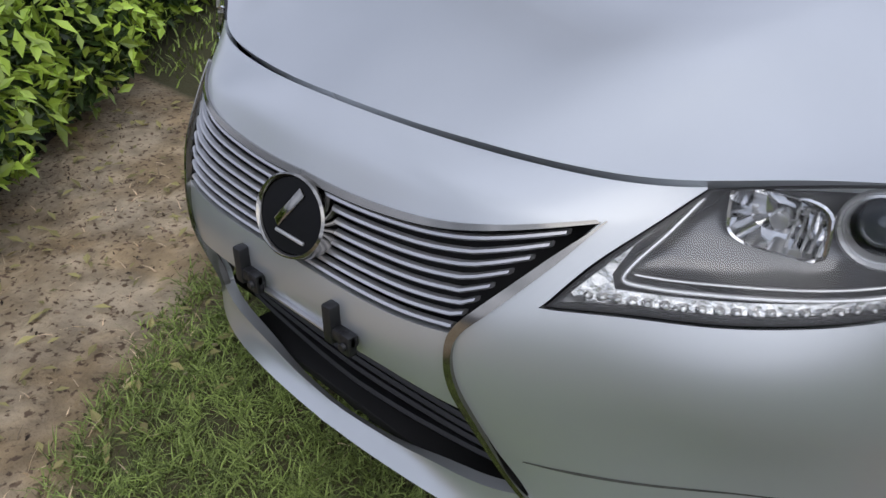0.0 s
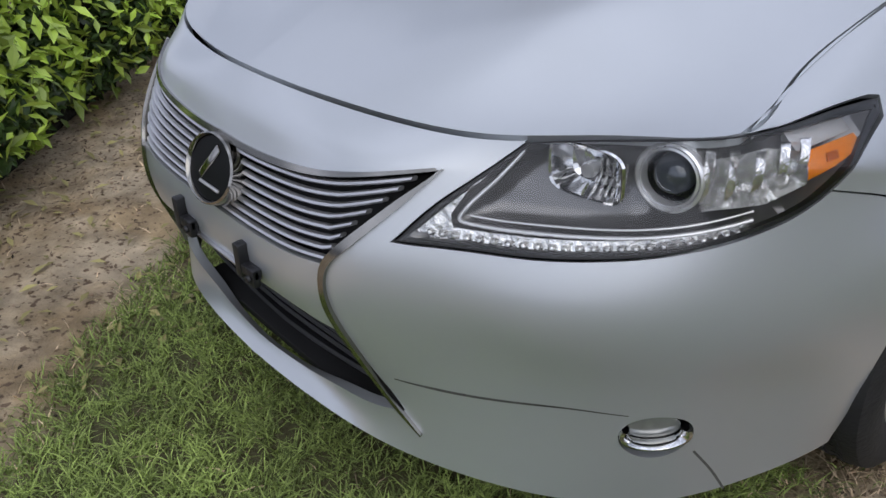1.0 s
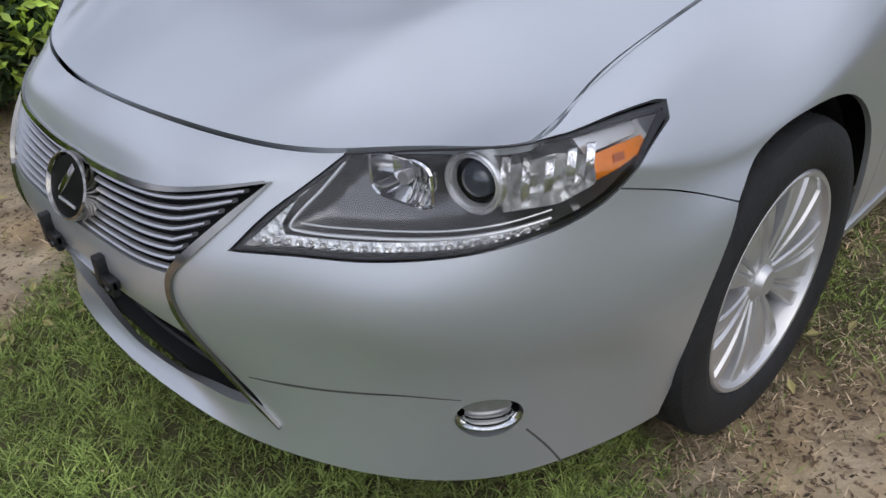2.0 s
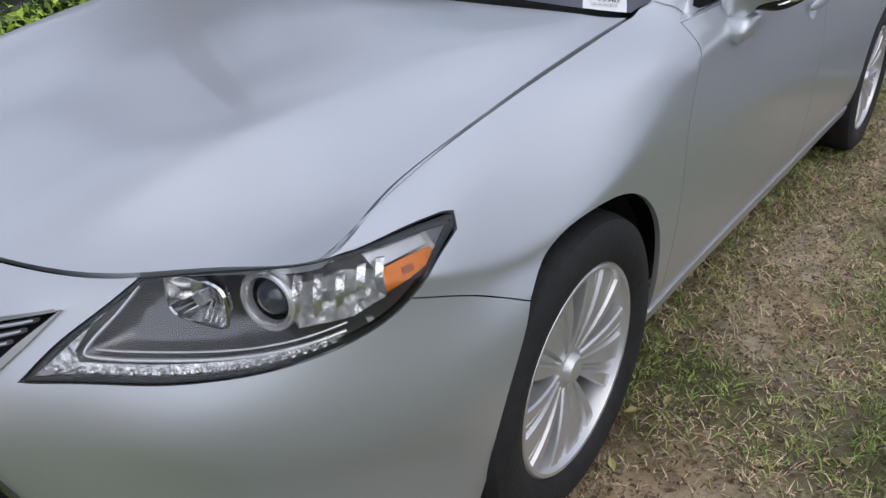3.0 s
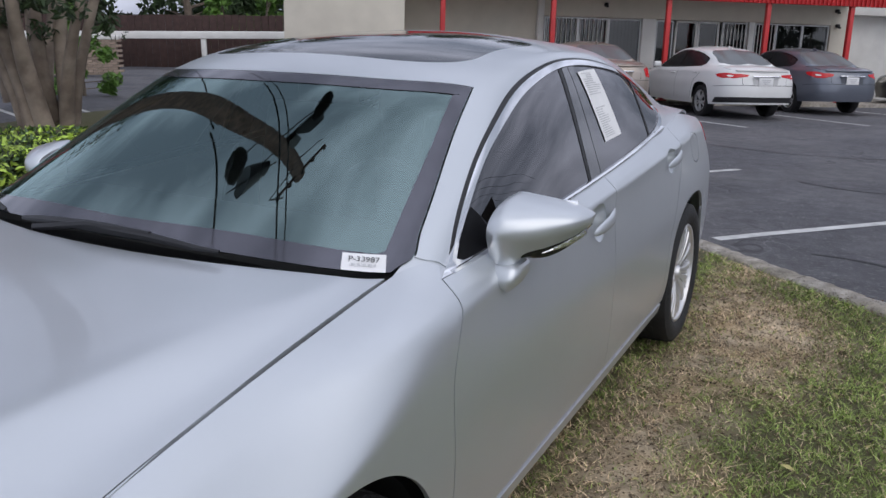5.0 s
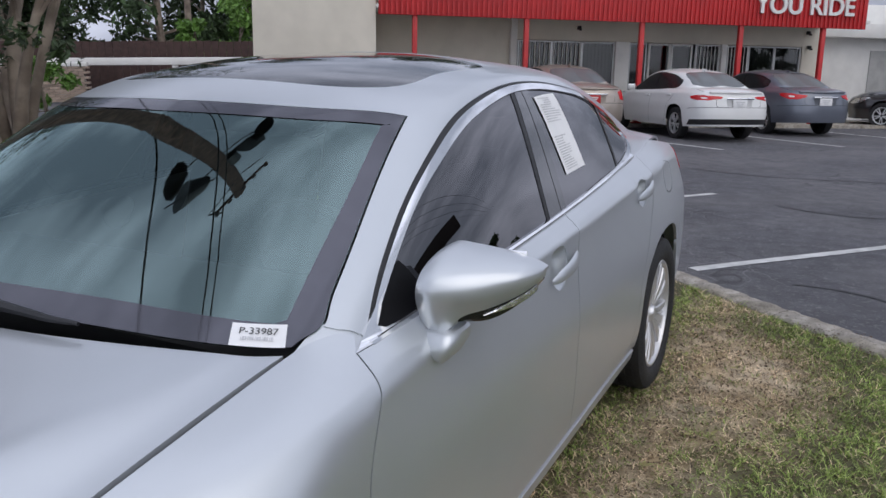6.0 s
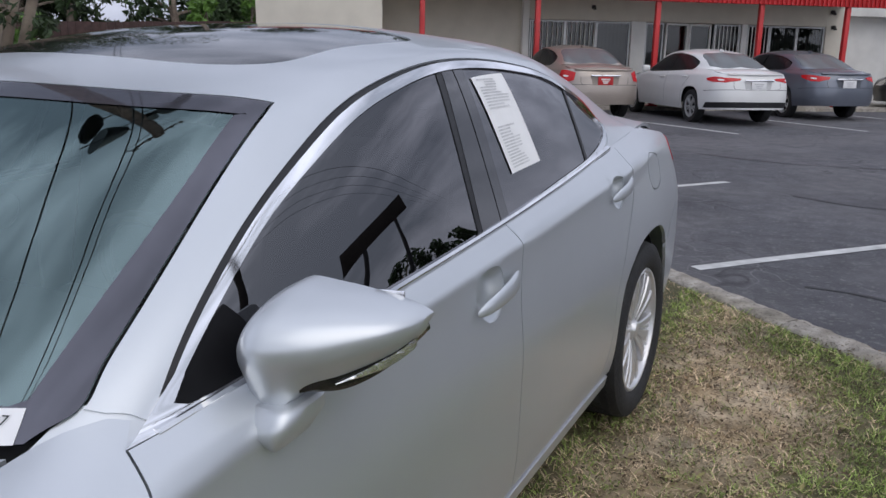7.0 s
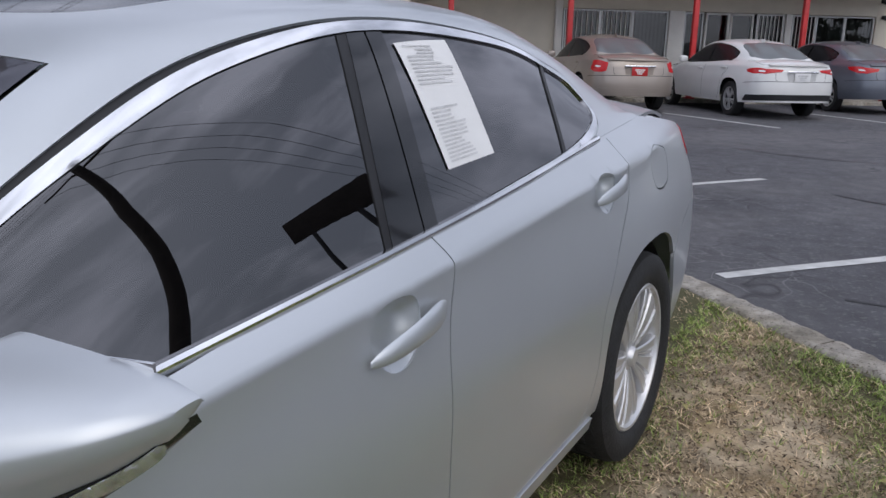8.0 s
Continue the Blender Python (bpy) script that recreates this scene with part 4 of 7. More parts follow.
for m in (False, True):
    panel("spindle_trim", DARK_CHROME, car, BODY, band(spindle, wide * 0.8), step=0.012, lift=0.007, rim=0.018, mirrored=m, label="chrome grille side trim")
bm = bmesh.new()
em = pose(0.004, 0.026, 0.617, 90 - 24, 0, 0) @ Matrix.Scale(0.93, 4)
lathe(bm, [(0.0, 0.0), (0.070, 0.0), (0.072, -0.02)], 40, em @ Matrix.Diagonal((1.05, 0.80, 1, 1)))
emblem = part("emblem", bm, EMBLEM_FACE, car, "oval emblem with a black face and chrome ring")
bm = bmesh.new()
lathe(bm, [(0.071, -0.004), (0.072, 0.005), (0.075, 0.008), (0.079, 0.005), (0.080, -0.02)], 48, em @ Matrix.Diagonal((1.05, 0.80, 1, 1)))
part("emblem_ring", bm, DARK_CHROME, emblem)
bm = bmesh.new()
box(bm, (0.017, 0.074, 0.004), em @ pose(-0.008, 0.010, 0.001, 0, 0, -34), 0.002)
part("emblem_stroke", bm, DARK_CHROME, emblem)
bm = bmesh.new()
box(bm, (0.070, 0.006, 0.005), em @ pose(0.010, -0.030, 0.002, 0, 0, 0), 0.002)
part("emblem_stroke", bm, ALLOY, emblem)

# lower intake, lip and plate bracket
# another near-black sheet for the shade behind the slats
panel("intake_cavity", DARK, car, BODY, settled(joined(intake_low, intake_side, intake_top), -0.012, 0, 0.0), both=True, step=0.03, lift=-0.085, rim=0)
i_low, i_top = BODY.at(intake_low), BODY.at(intake_top)[::-1]
for k in range(7):
    f = (k + 0.5) / 7
    reach = 0.372 - 0.045 * f
    xs = np.linspace(-1, 1, 31) * reach
    z = np.interp(np.abs(xs), i_low[:, 0], i_low[:, 2]) * (1 - f) + np.interp(np.abs(xs), i_top[:, 0], i_top[:, 2]) * f
    y = BODY.at(BODY.find(np.c_[np.abs(xs), np.full(31, 0.05), z], (1, 0.05, 1)))[:, 1] + 0.045
    bm = bmesh.new()
    loft(bm, [[(a, b, c + 0.006), (a, b - 0.004, c), (a, b, c - 0.006), (a, b + 0.04, c - 0.003), (a, b + 0.04, c + 0.003)] for a, b, c in zip(xs, y, z)])
    part("intake_slat", bm, BLACK, car)
# near-black boxes added to close the view through the intake
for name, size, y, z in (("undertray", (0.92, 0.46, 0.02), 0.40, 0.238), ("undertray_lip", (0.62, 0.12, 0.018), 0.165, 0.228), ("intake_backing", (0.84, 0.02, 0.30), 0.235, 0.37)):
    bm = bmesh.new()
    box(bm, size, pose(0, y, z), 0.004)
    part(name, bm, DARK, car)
bracket = blank("plate_bracket", 0, 0, 0)
bracket.parent = car
for s in (-1, 1):
    bm = bmesh.new()
    box(bm, (0.020, 0.022, 0.062), pose(s * 0.110 - 0.004, 0.007, 0.496), 0.004)
    box(bm, (0.058, 0.018, 0.020), pose(s * 0.110 + 0.014, 0.007, 0.484), 0.004)
    box(bm, (0.026, 0.016, 0.034), pose(s * 0.110 + 0.030, 0.005, 0.478), 0.005)
    lathe(bm, [(0, 0.006), (0.006, 0.005), (0.007, 0)], 10, pose(s * 0.110 + 0.032, -0.004, 0.478, 90))
    part("bracket_lug", bm, BLACK, bracket, "black plastic plate bracket lug")
bm = bmesh.new()
box(bm, (0.19, 0.010, 0.005), pose(0.01, 0.014, 0.466), 0.002)
part("bracket_strip", bm, SATIN, bracket)
# a thin dark band paints the shaded fold together with its scuffing
scuff = on(BODY, [(.382, .097, .364), (.479, .158, .358), (.56, .21, .361), (.62, .253, .364), (.677, .299, .362)])
panel("scuff", SCUFF_SHADE, car, BODY, band(scuff, np.interp(np.linspace(0, 1, len(scuff)), (0, 0.15, 0.5, 1), (0.002, 0.005, 0.004, 0.0015))), step=0.01, lift=0.0008, rim=0, label="scuffed bumper crease, its shadow drawn as a dark line")


# the lower crease is drawn only as a dark painted line
valance = on(BODY, [(.742, .384, .282), (.757, .42, .23), (.770, .449, .178)])
panel("valance_seam", SCUFF_SHADE, car, BODY, band(valance, 0.003), step=0.01, lift=0.0008, rim=0)


# fog lamps
def facing(p, n):
    return Matrix.Translation(p) @ Vector(n).to_track_quat("Z", "Y").to_matrix().to_4x4()


for s in (1, -1):
    p, n = BODY.at(fog_at)[0], BODY.normal(fog_at)[0]
    base = facing(Vector(p * (s, 1, 1)), Vector(n * (s, 1, 1)))
    bm = bmesh.new()
    loft(bm, [[base @ Vector((1.18 * r * math.cos(a), 0.64 * r * math.sin(a), h)) for r, h in ((0.034, -0.012), (0.036, -0.003), (0.041, 0.003), (0.046, 0.002), (0.046, -0.03))] for a in np.linspace(radians(-200), radians(20), 30)])
    fog = part("fog_lamp", bm, CHROME, car, "round fog lamp with a chrome ring")
    bm = bmesh.new()
    lathe(bm, [(0.0, -0.016), (0.02, -0.017), (0.036, -0.020)], 28, base @ Matrix.Diagonal((1.18, 0.64, 1, 1)))
    part("fog_glass", bm, FOG_LENS, fog)
    bm = bmesh.new()
    lathe(bm, [(0.0, -0.05), (0.048, -0.05), (0.048, -0.008)], 24, base @ Matrix.Diagonal((1.18, 0.64, 1, 1)))
    part("fog_bezel", bm, BLACK, fog)

# headlights
amber = BODY.find(evenly([(.768, .470, .757), (.797, .595, .771), (.803, .560, .748), (.784, .470, .717)], 0.02))
amber_mark = BODY.find(evenly([(.782, .510, .750), (.788, .530, .752), (.792, .526, .741), (.786, .506, .739)], 0.01))
pr_at, rf_at = BODY.find([(.660, .336, .722)])[0], BODY.find([(.566, .284, .716)])[0]
eyebrow = on(BODY, [(.497, .248, .741), (.476, .208, .695), (.457, .176, .660), (.456, .168, .649), (.470, .175, .644), (.53, .215, .641), (.584, .256, .641), (.65, .306, .646), (.705, .356, .656), (.754, .414, .672)])
led = on(BODY, [(.43, .137, .630), (.485, .178, .624), (.55, .226, .622), (.61, .271, .626), (.665, .317, .634), (.715, .362, .648), (.750, .410, .661)])
for m in (False, True):
    s = -1 if m else 1
    flip = np.array((s, 1, 1))
    lamp = panel("headlight", LAMP_DARK, car, BODY, HEADLIGHT, step=0.016, bowl=(0.064, 1.5), mirrored=m, label="clear-lens projector headlight with an amber side reflector")
    panel("lens", CLEAR, lamp, BODY, settled(HEADLIGHT, 0.0005), step=0.025, lift=0.001, rim=0.0, mirrored=m).visible_shadow = False
    panel("lens_seal", BLACK, lamp, BODY, shrunk(evenly(HEADLIGHT, 0.015), -0.002), holes=[shrunk(evenly(HEADLIGHT, 0.015), 0.005)], step=0.012, lift=-0.001, rim=0.02, mirrored=m)
    reflector = panel("amber_reflector", AMBER, lamp, BODY, amber, step=0.012, lift=-0.008, rim=0.02, mirrored=m)
    panel("amber_window", AMBER_DARK, reflector, BODY, amber_mark, step=0.012, lift=-0.006, rim=0.004, mirrored=m)
    # bright eyebrow, the dark gap under it, and the row of small running lights
    def rail(name, line, radius, depth, material):
        q, nn = BODY.at(line), BODY.normal(line)
        bm = bmesh.new()
        tube(bm, [Vector(v) for v in (q - depth * nn) * flip], radius, 8)
        return part(name, bm, material, lamp)
    rail("chrome_line", eyebrow, 0.0032, 0.012, LAMP_SILVER)
    rail("chrome_line", eyebrow[30:] + (0, 0.010), 0.0020, 0.018, LAMP_SILVER)
    panel("side_reflector", LAMP_SILVER, lamp, BODY, BODY.find(evenly([(.744, .466, .784), (.786, .625, .793), (.797, .606, .779), (.766, .470, .760)], 0.02)), step=0.012, lift=-0.009, rim=0.01, mirrored=m)
    panel("led_tray", REFLECTOR, lamp, BODY, band(led, 0.020), step=0.009, lift=-0.013, rim=0.008, mirrored=m)
    panel("inner_texture", REFLECTOR, lamp, BODY, BODY.find(evenly([(.408, .122, .624), (.440, .162, .668), (.470, .205, .706), (.462, .196, .706), (.446, .160, .655), (.452, .160, .636)], 0.012)), step=0.01, lift=-0.010, rim=0.008, mirrored=m)
    q, nn = BODY.at(led), BODY.normal(led)
    for k in range(0, len(q) - 1, 2):
        base = facing(Vector((q[k] - 0.010 * nn[k]) * flip), Vector(nn[k] * flip))
        bm = bmesh.new()
        box(bm, (0.013, 0.011, 0.005), base @ pose(0, 0, -0.002, 12 * (k % 3 - 1), 9 * ((k // 2) % 3 - 1), 8 * (k % 3)), 0.0025, 1)
        lathe(bm, [(0.0, 0.008), (0.003, 0.007), (0.0048, 0.004), (0.005, 0.0)], 8, base)
        part("led_cell", bm, REFLECTOR, lamp)
    aim = Vector((0.18 * s, -1, 0.05)).normalized()
    base = facing(Vector(BODY.at(pr_at)[0] * flip) - aim * 0.020, aim)
    bm = bmesh.new()
    lathe(bm, [(0.034, -0.030), (0.035, 0.002), (0.038, 0.007), (0.041, 0.006), (0.042, 0.003), (0.045, 0.010), (0.048, 0.008), (0.049, -0.001), (0.047, -0.055), (0.0, -0.055)], 40, base)
    proj = part("projector", bm, LAMP_SILVER, lamp)
    bm = bmesh.new()
    lathe(bm, [(0.0, 0.010), (0.012, 0.008), (0.022, 0.002), (0.029, -0.008), (0.031, -0.020)], 32, base)
    part("projector_lens", bm, PROJECTOR_GLASS, proj, "bluish-grey glass projector lens")
    bm = bmesh.new()
    lathe(bm, [(0.029, -0.014), (0.035, -0.004), (0.036, -0.02)], 32, base)
    part("projector_collar", bm, GLOSS_BLACK, proj)
    # high beam: a squarish silvered bowl with facets, its cap and brow
    base = facing(Vector(BODY.at(rf_at)[0] * flip) - aim * 0.018, aim)
    bm = bmesh.new()
    rings_ = []
    for depth, size in ((0.002, 1.08), (0.006, 1.04), (0.004, 0.98), (-0.012, 0.88), (-0.028, 0.70), (-0.038, 0.45), (-0.042, 0.15)):
        rings_.append([base @ Vector((0.054 * size * math.copysign(abs(math.cos(a)) ** 0.45, math.cos(a)) - 0.006 * s * math.sin(a), 0.035 * size * math.copysign(abs(math.sin(a)) ** 0.45, math.sin(a)), depth)) for a in np.linspace(0, 2 * math.pi, 24, endpoint=False)])
    loft(bm, rings_, caps=False)
    bowl = part("high_beam_bowl", bm, CHROME, lamp, angle=18)
    bm = bmesh.new()
    lathe(bm, [(0.0, 0.0), (0.010, -0.002), (0.012, -0.008), (0.009, -0.03)], 14, base)
    part("bulb_cap", bm, LAMP_SILVER, bowl)
    for k in range(5):
        bm = bmesh.new()
        x = (0.012 + 0.009 * k) * s
        tube(bm, [base @ Vector((x, -0.028, 0.000)), base @ Vector((x + 0.003 * s, -0.004, -0.014)), base @ Vector((x + 0.006 * s, 0.022, -0.006))], 0.0022, 6)
        part("reflector_facet", bm, REFLECTOR, bowl)
    panel("side_bowl", REFLECTOR, lamp, BODY, BODY.find(evenly([(.692, .374, .752), (.735, .43, .764), (.768, .476, .758), (.778, .474, .716), (.752, .428, .694), (.704, .362, .686)], 0.02)), step=0.016, bowl=(0.030, 1.2), mirrored=m)
    # silvered shells stepping outwards beside the projector
    for k in range(5):
        p = Vector(BODY.at(BODY.find([(.700 + 0.015 * k, .372 + 0.025 * k, .722 + 0.004 * k)]))[0] * flip) - aim * 0.016 - Vector((0.016 * s, 0, 0))
        rr = 0.042 - 0.0045 * k
        bm = bmesh.new()
        loft(bm, [[p + Vector((s * (0.014 * math.sin(a) + dx), -0.022 * math.sin(a) + dy, rr * math.cos(a))) for dx, dy in ((0, 0), (0.003, -0.002), (0.009, 0.010), (0.007, 0.011))] for a in np.linspace(0.12, math.pi - 0.12, 14)])
        part("reflector_shell", bm, REFLECTOR, lamp)


# door mirrors
def door_mirror(s):
    """Housing that sweeps back towards its tip, its foot, signal strip, dark underside and glass."""
    # share of the length, top, crease, lower edge, front
    shape = curve([(0, 1.080, 1.006, 0.928, 1.696), (0.12, 1.086, 1.007, 0.928, 1.687), (0.27, 1.083, 1.010, 0.930, 1.696), (0.37, 1.080, 1.012, 0.952, 1.707), (0.55, 1.074, 1.015, 0.968, 1.734), (0.8, 1.062, 1.026, 0.988, 1.785), (1, 1.049, 1.035, 1.010, 1.826)], 10)

    def ring_at(f):
        """A section: dome above, a crease in front, a face that falls back below it."""
        top, fold, low, front = (float(np.interp(f, shape[:, 0], shape[:, k])) for k in (1, 2, 3, 4))
        back = 1.845 + 0.05 * f
        end = max(0.08, 1 - max(0.0, (f - 0.80) / 0.212) ** 2.8) ** 0.5
        rise = end * (0.90 + 0.10 * math.sqrt(min(1, f / 0.12)))
        x = s * (0.812 + 0.204 * f)
        pts = []
        for a in np.linspace(90, 6, 14):
            pts.append((back - (back - front) * end * math.cos(radians(a)) ** 0.92, fold + (top - fold) * rise * math.sin(radians(a)) ** 0.92))
        y0, z1 = back - (back - front) * end, fold + (low - fold) * end
        pts += [(y0 + 0.0008, fold - 0.006 * end), (y0 + 0.004 * end, fold - 0.016 * end)]
        for g in np.linspace(0.25, 1, 7):
            pts.append((y0 + (0.004 + 0.026 * g) * end, fold - 0.016 * end + (z1 - fold + 0.016 * end) * g))
        pts += [(y0 + 0.05 * end, z1 - 0.003 * end), (back - 0.01, z1 + 0.004), (back + 0.01, z1 + 0.012), (back + 0.012, fold), (back + 0.008, fold + (top - fold) * rise * 0.9)]
        return [(x, y, z) for y, z in pts]

    bm = bmesh.new()
    loft(bm, [ring_at(f) for f in np.r_[np.linspace(0, 0.12, 6, endpoint=False), np.linspace(0.12, 0.7, 14, endpoint=False), np.linspace(0.7, 1, 14)]])
    ob = part("door_mirror", bm, PAINT, car, "silver door mirror with a slim turn signal strip", 36)
    bm, rows_ = bmesh.new(), []
    for f in np.linspace(0.37, 0.95, 26):
        ring_, fat = ring_at(f), math.sin(math.pi * min(1.0, (f - 0.36) / 0.605) ** 0.9) ** 0.6 + 0.03
        x, y0, z0 = ring_[22]
        drop = 0.024 * fat
        rows_.append([(x, y0 - 0.0015, z0 + 0.004), (x, y0 + 0.001, z0 - drop * 0.6), (x, y0 + 0.012, z0 - drop), (x, y0 + 0.035, z0 - drop * 0.8), (x, y0 + 0.055, z0 - 0.001), (x, y0 + 0.05, z0 + 0.010), (x, y0 + 0.02, z0 + 0.008)])
    loft(bm, rows_)
    part("mirror_underside", bm, GLOSS_BLACK, ob)
    bm, rows_ = bmesh.new(), []
    for f in np.linspace(0.58, 0.96, 20):
        (x, y0, z0), fat = ring_at(f)[22], min(1.0, (f - 0.57) / 0.25)
        z0 -= 0.009
        rows_.append([(x, y0 - 0.003, z0 + 0.007 * fat), (x, y0 - 0.004, z0 - 0.001), (x, y0 - 0.001, z0 - 0.008 * fat), (x, y0 + 0.006, z0 - 0.005 * fat), (x, y0 + 0.006, z0 + 0.004 * fat)])
    loft(bm, rows_)
    part("signal_strip", bm, REFLECTOR, ob)
    bm, foot = bmesh.new(), []
    for x0, x1, y0, y1, z, tilt in ((0.845, 0.872, 1.690, 1.735, 0.878, 0.008), (0.826, 0.886, 1.682, 1.776, 0.892, 0.008), (0.814, 0.894, 1.685, 1.806, 0.912, 0.005), (0.815, 0.892, 1.698, 1.808, 0.9255, 0.0), (0.820, 0.886, 1.704, 1.804, 0.931, 0.0)):
        cx, cy, hx, hy = (x0 + x1) / 2, (y0 + y1) / 2, (x1 - x0) / 2, (y1 - y0) / 2
        foot.append([(s * (cx + hx * math.copysign(abs(math.cos(a)) ** 0.5, math.cos(a))), cy + hy * math.copysign(abs(math.sin(a)) ** 0.5, math.sin(a)), z - tilt * math.cos(a)) for a in np.linspace(0, 2 * math.pi, 28, endpoint=False)])
    loft(bm, foot)
    part("mirror_foot", bm, PAINT, ob)
    bm = bmesh.new()
    box(bm, (0.135, 0.004, 0.080), pose(s * 0.908, 1.874, 1.03, 0, 0, s * 14), 0.001)
    part("mirror_glass", bm, CHROME, ob)


door_mirror(1)
door_mirror(-1)


# wheels
def wheel(y, s, turn):
    hub = blank("wheel", s * 0.780, y, 0.331)
    hub.parent = car
    face = pose(0, 0, 0, 0, 90 * s, 0)
    bm = bmesh.new()
    lathe(bm, [(0.234, -0.085), (0.242, -0.096), (0.272, -0.106), (0.305, -0.104), (0.326, -0.092), (0.333, -0.070), (0.3335, 0), (0.333, 0.070), (0.326, 0.092), (0.305, 0.104), (0.272, 0.106), (0.242, 0.096), (0.234, 0.085)], 64, face)
    tyre = part("tyre", bm, RUBBER, hub)
    bm = bmesh.new()
    for k in range(64):
        a = 2 * math.pi * k / 64
        for w_ in (-0.058, 0.058):
            box(bm, (0.012, 0.030, 0.004), face @ pose(0, 0, 0, 0, 0, math.degrees(a)) @ pose(0.332, 0, w_ + 0.0, 0, 90, 0) @ pose(0, 0, 0, 0, 0, 18), 0)
        for w_ in (-0.02, 0.02):
            box(bm, (0.026, 0.028, 0.004), face @ pose(0, 0, 0, 0, 0, math.degrees(a) + 2.8) @ pose(0.3335, 0, w_, 0, 90, 0), 0)
    part("tread", bm, RUBBER, tyre)
    bm = bmesh.new()
    lathe(bm, [(0.215, -0.09), (0.235, -0.088), (0.237, 0.086), (0.231, 0.093), (0.223, 0.092), (0.217, 0.080), (0.212, 0.03), (0.210, -0.06)], 56, face)
    part("rim", bm, ALLOY, hub, "silver alloy wheel with wide grooved spokes")
    bm = bmesh.new()
    lathe(bm, [(0.0, 0.0), (0.14, 0.0), (0.145, -0.02)], 40, face @ pose(0, 0, -0.01))
    part("brake_disc", bm, DISC, hub)
    bm = bmesh.new()
    lathe(bm, [(0.0, -0.06), (0.225, -0.06), (0.225, -0.05)], 32, face)
    part("wheel_backing", bm, DARK, hub)
    bm = bmesh.new()
    lathe(bm, [(0.0, 0.084), (0.026, 0.082), (0.031, 0.076), (0.034, 0.066), (0.062, 0.060), (0.066, 0.03)], 32, face)
    part("hub_cap", bm, ALLOY, hub)
    for k in range(10):
        bm = bmesh.new()
        spin = face @ pose(0, 0, 0, 0, 0, turn + k * 36 + (5 if k % 2 else -5))
        rows_ = []
        for f in np.linspace(0, 1, 7):
            r = 0.045 + 0.176 * f
            w_ = 0.015 + 0.041 * f
            top = 0.066 + 0.010 * math.sin(f * 2.6) + 0.010 * f
            pts = [(-w_, top - 0.045), (-w_, top - 0.004), (-w_ + 0.004, top), (-w_ * 0.36, top), (-w_ * 0.24, top - 0.012), (-w_ * 0.10, top - 0.004), (w_ * 0.10, top - 0.004), (w_ * 0.24, top - 0.012), (w_ * 0.36, top), (w_ - 0.004, top), (w_, top - 0.004), (w_, top - 0.045)]
            rows_.append([spin @ Vector((r, a, h)) for a, h in pts])
        loft(bm, rows_)
        part("spoke", bm, ALLOY, hub)
    for k in range(5):
        bm = bmesh.new()
        a = radians(turn + 36 + 72 * k)
        lathe(bm, [(0.0, 0.060), (0.007, 0.059), (0.009, 0.050)], 6, face @ pose(0.052 * math.cos(a), 0.052 * math.sin(a), 0.004))
        part("lug_nut", bm, DISC, hub)
    bm = bmesh.new()
    well = []
    for x in (0.60, 0.832):
        well.append([(s * x, y + 0.375 * math.cos(a), 0.335 + 0.375 * math.sin(a)) for a in np.linspace(-0.08, math.pi + 0.08, 28)])
    loft(bm, well, closed=False, caps=False)
    bm.faces.new([v for v in bm.verts if abs(v.co.x) < 0.61])
    part("wheel_liner", bm, DARK, car)


wheel(FRONT_Y, 1, 22)
wheel(FRONT_Y, -1, 40)
wheel(REAR_Y, 1, 8)
wheel(REAR_Y, -1, 60)

# wipers
for x0, x1, px in ((0.345, -0.31, -0.26), (-0.43, -0.68, -0.66)):
    arm = blank("wiper", 0, 0, 0)
    arm.parent = car
    xs = np.linspace(x0, x1, 11)
    where = CABIN.find(np.c_[np.abs(xs), 1.283 + 0.32 * np.maximum(0, np.abs(xs) - 0.32), np.full(11, 1.0)])
    q = (CABIN.at(where) + 0.014 * CABIN.normal(where)) * np.c_[np.sign(xs), np.ones(11), np.ones(11)]
    bm = bmesh.new()
    tube(bm, q, [0.004, 0.007, 0.009, 0.011, 0.013, 0.015, 0.015, 0.013, 0.012, 0.010, 0.006], 6)
    part("wiper_blade", bm, BLACK, arm)
    bm = bmesh.new()
    foot_ = (px, 1.262 + 0.25 * px * px, 0.984)
    tube(bm, [tuple(q[3] + (0, 0, 0.008)), tuple((q[5] + q[7]) / 2 + (0, -0.008, 0.008)), foot_], [0.006, 0.010, 0.014], 8)
    part("wiper_arm", bm, BLACK, arm)

# cabin fittings that show through the glass
bm = bmesh.new()
loft(bm, [[(x, 1.36, .90), (x, 1.50, .955), (x, 1.80, .965), (x, 1.92, .93), (x, 1.95, .62), (x, 1.40, .62)] for x in np.linspace(-.70, .70, 9)])
part("dashboard", bm, TRIM, car)
bm = bmesh.new()
lathe(bm, [(0.185 + 0.014 * math.cos(a), 0.014 * math.sin(a)) for a in np.linspace(0, 2 * math.pi, 9)[:-1]], 32, pose(0.37, 2.02, 0.93, -68, 0, 0), closed=True)
box(bm, (0.34, 0.05, 0.03), pose(0.37, 2.02, 0.93, -68, 0, 0), 0.01)
part("steering_wheel", bm, TRIM, car)
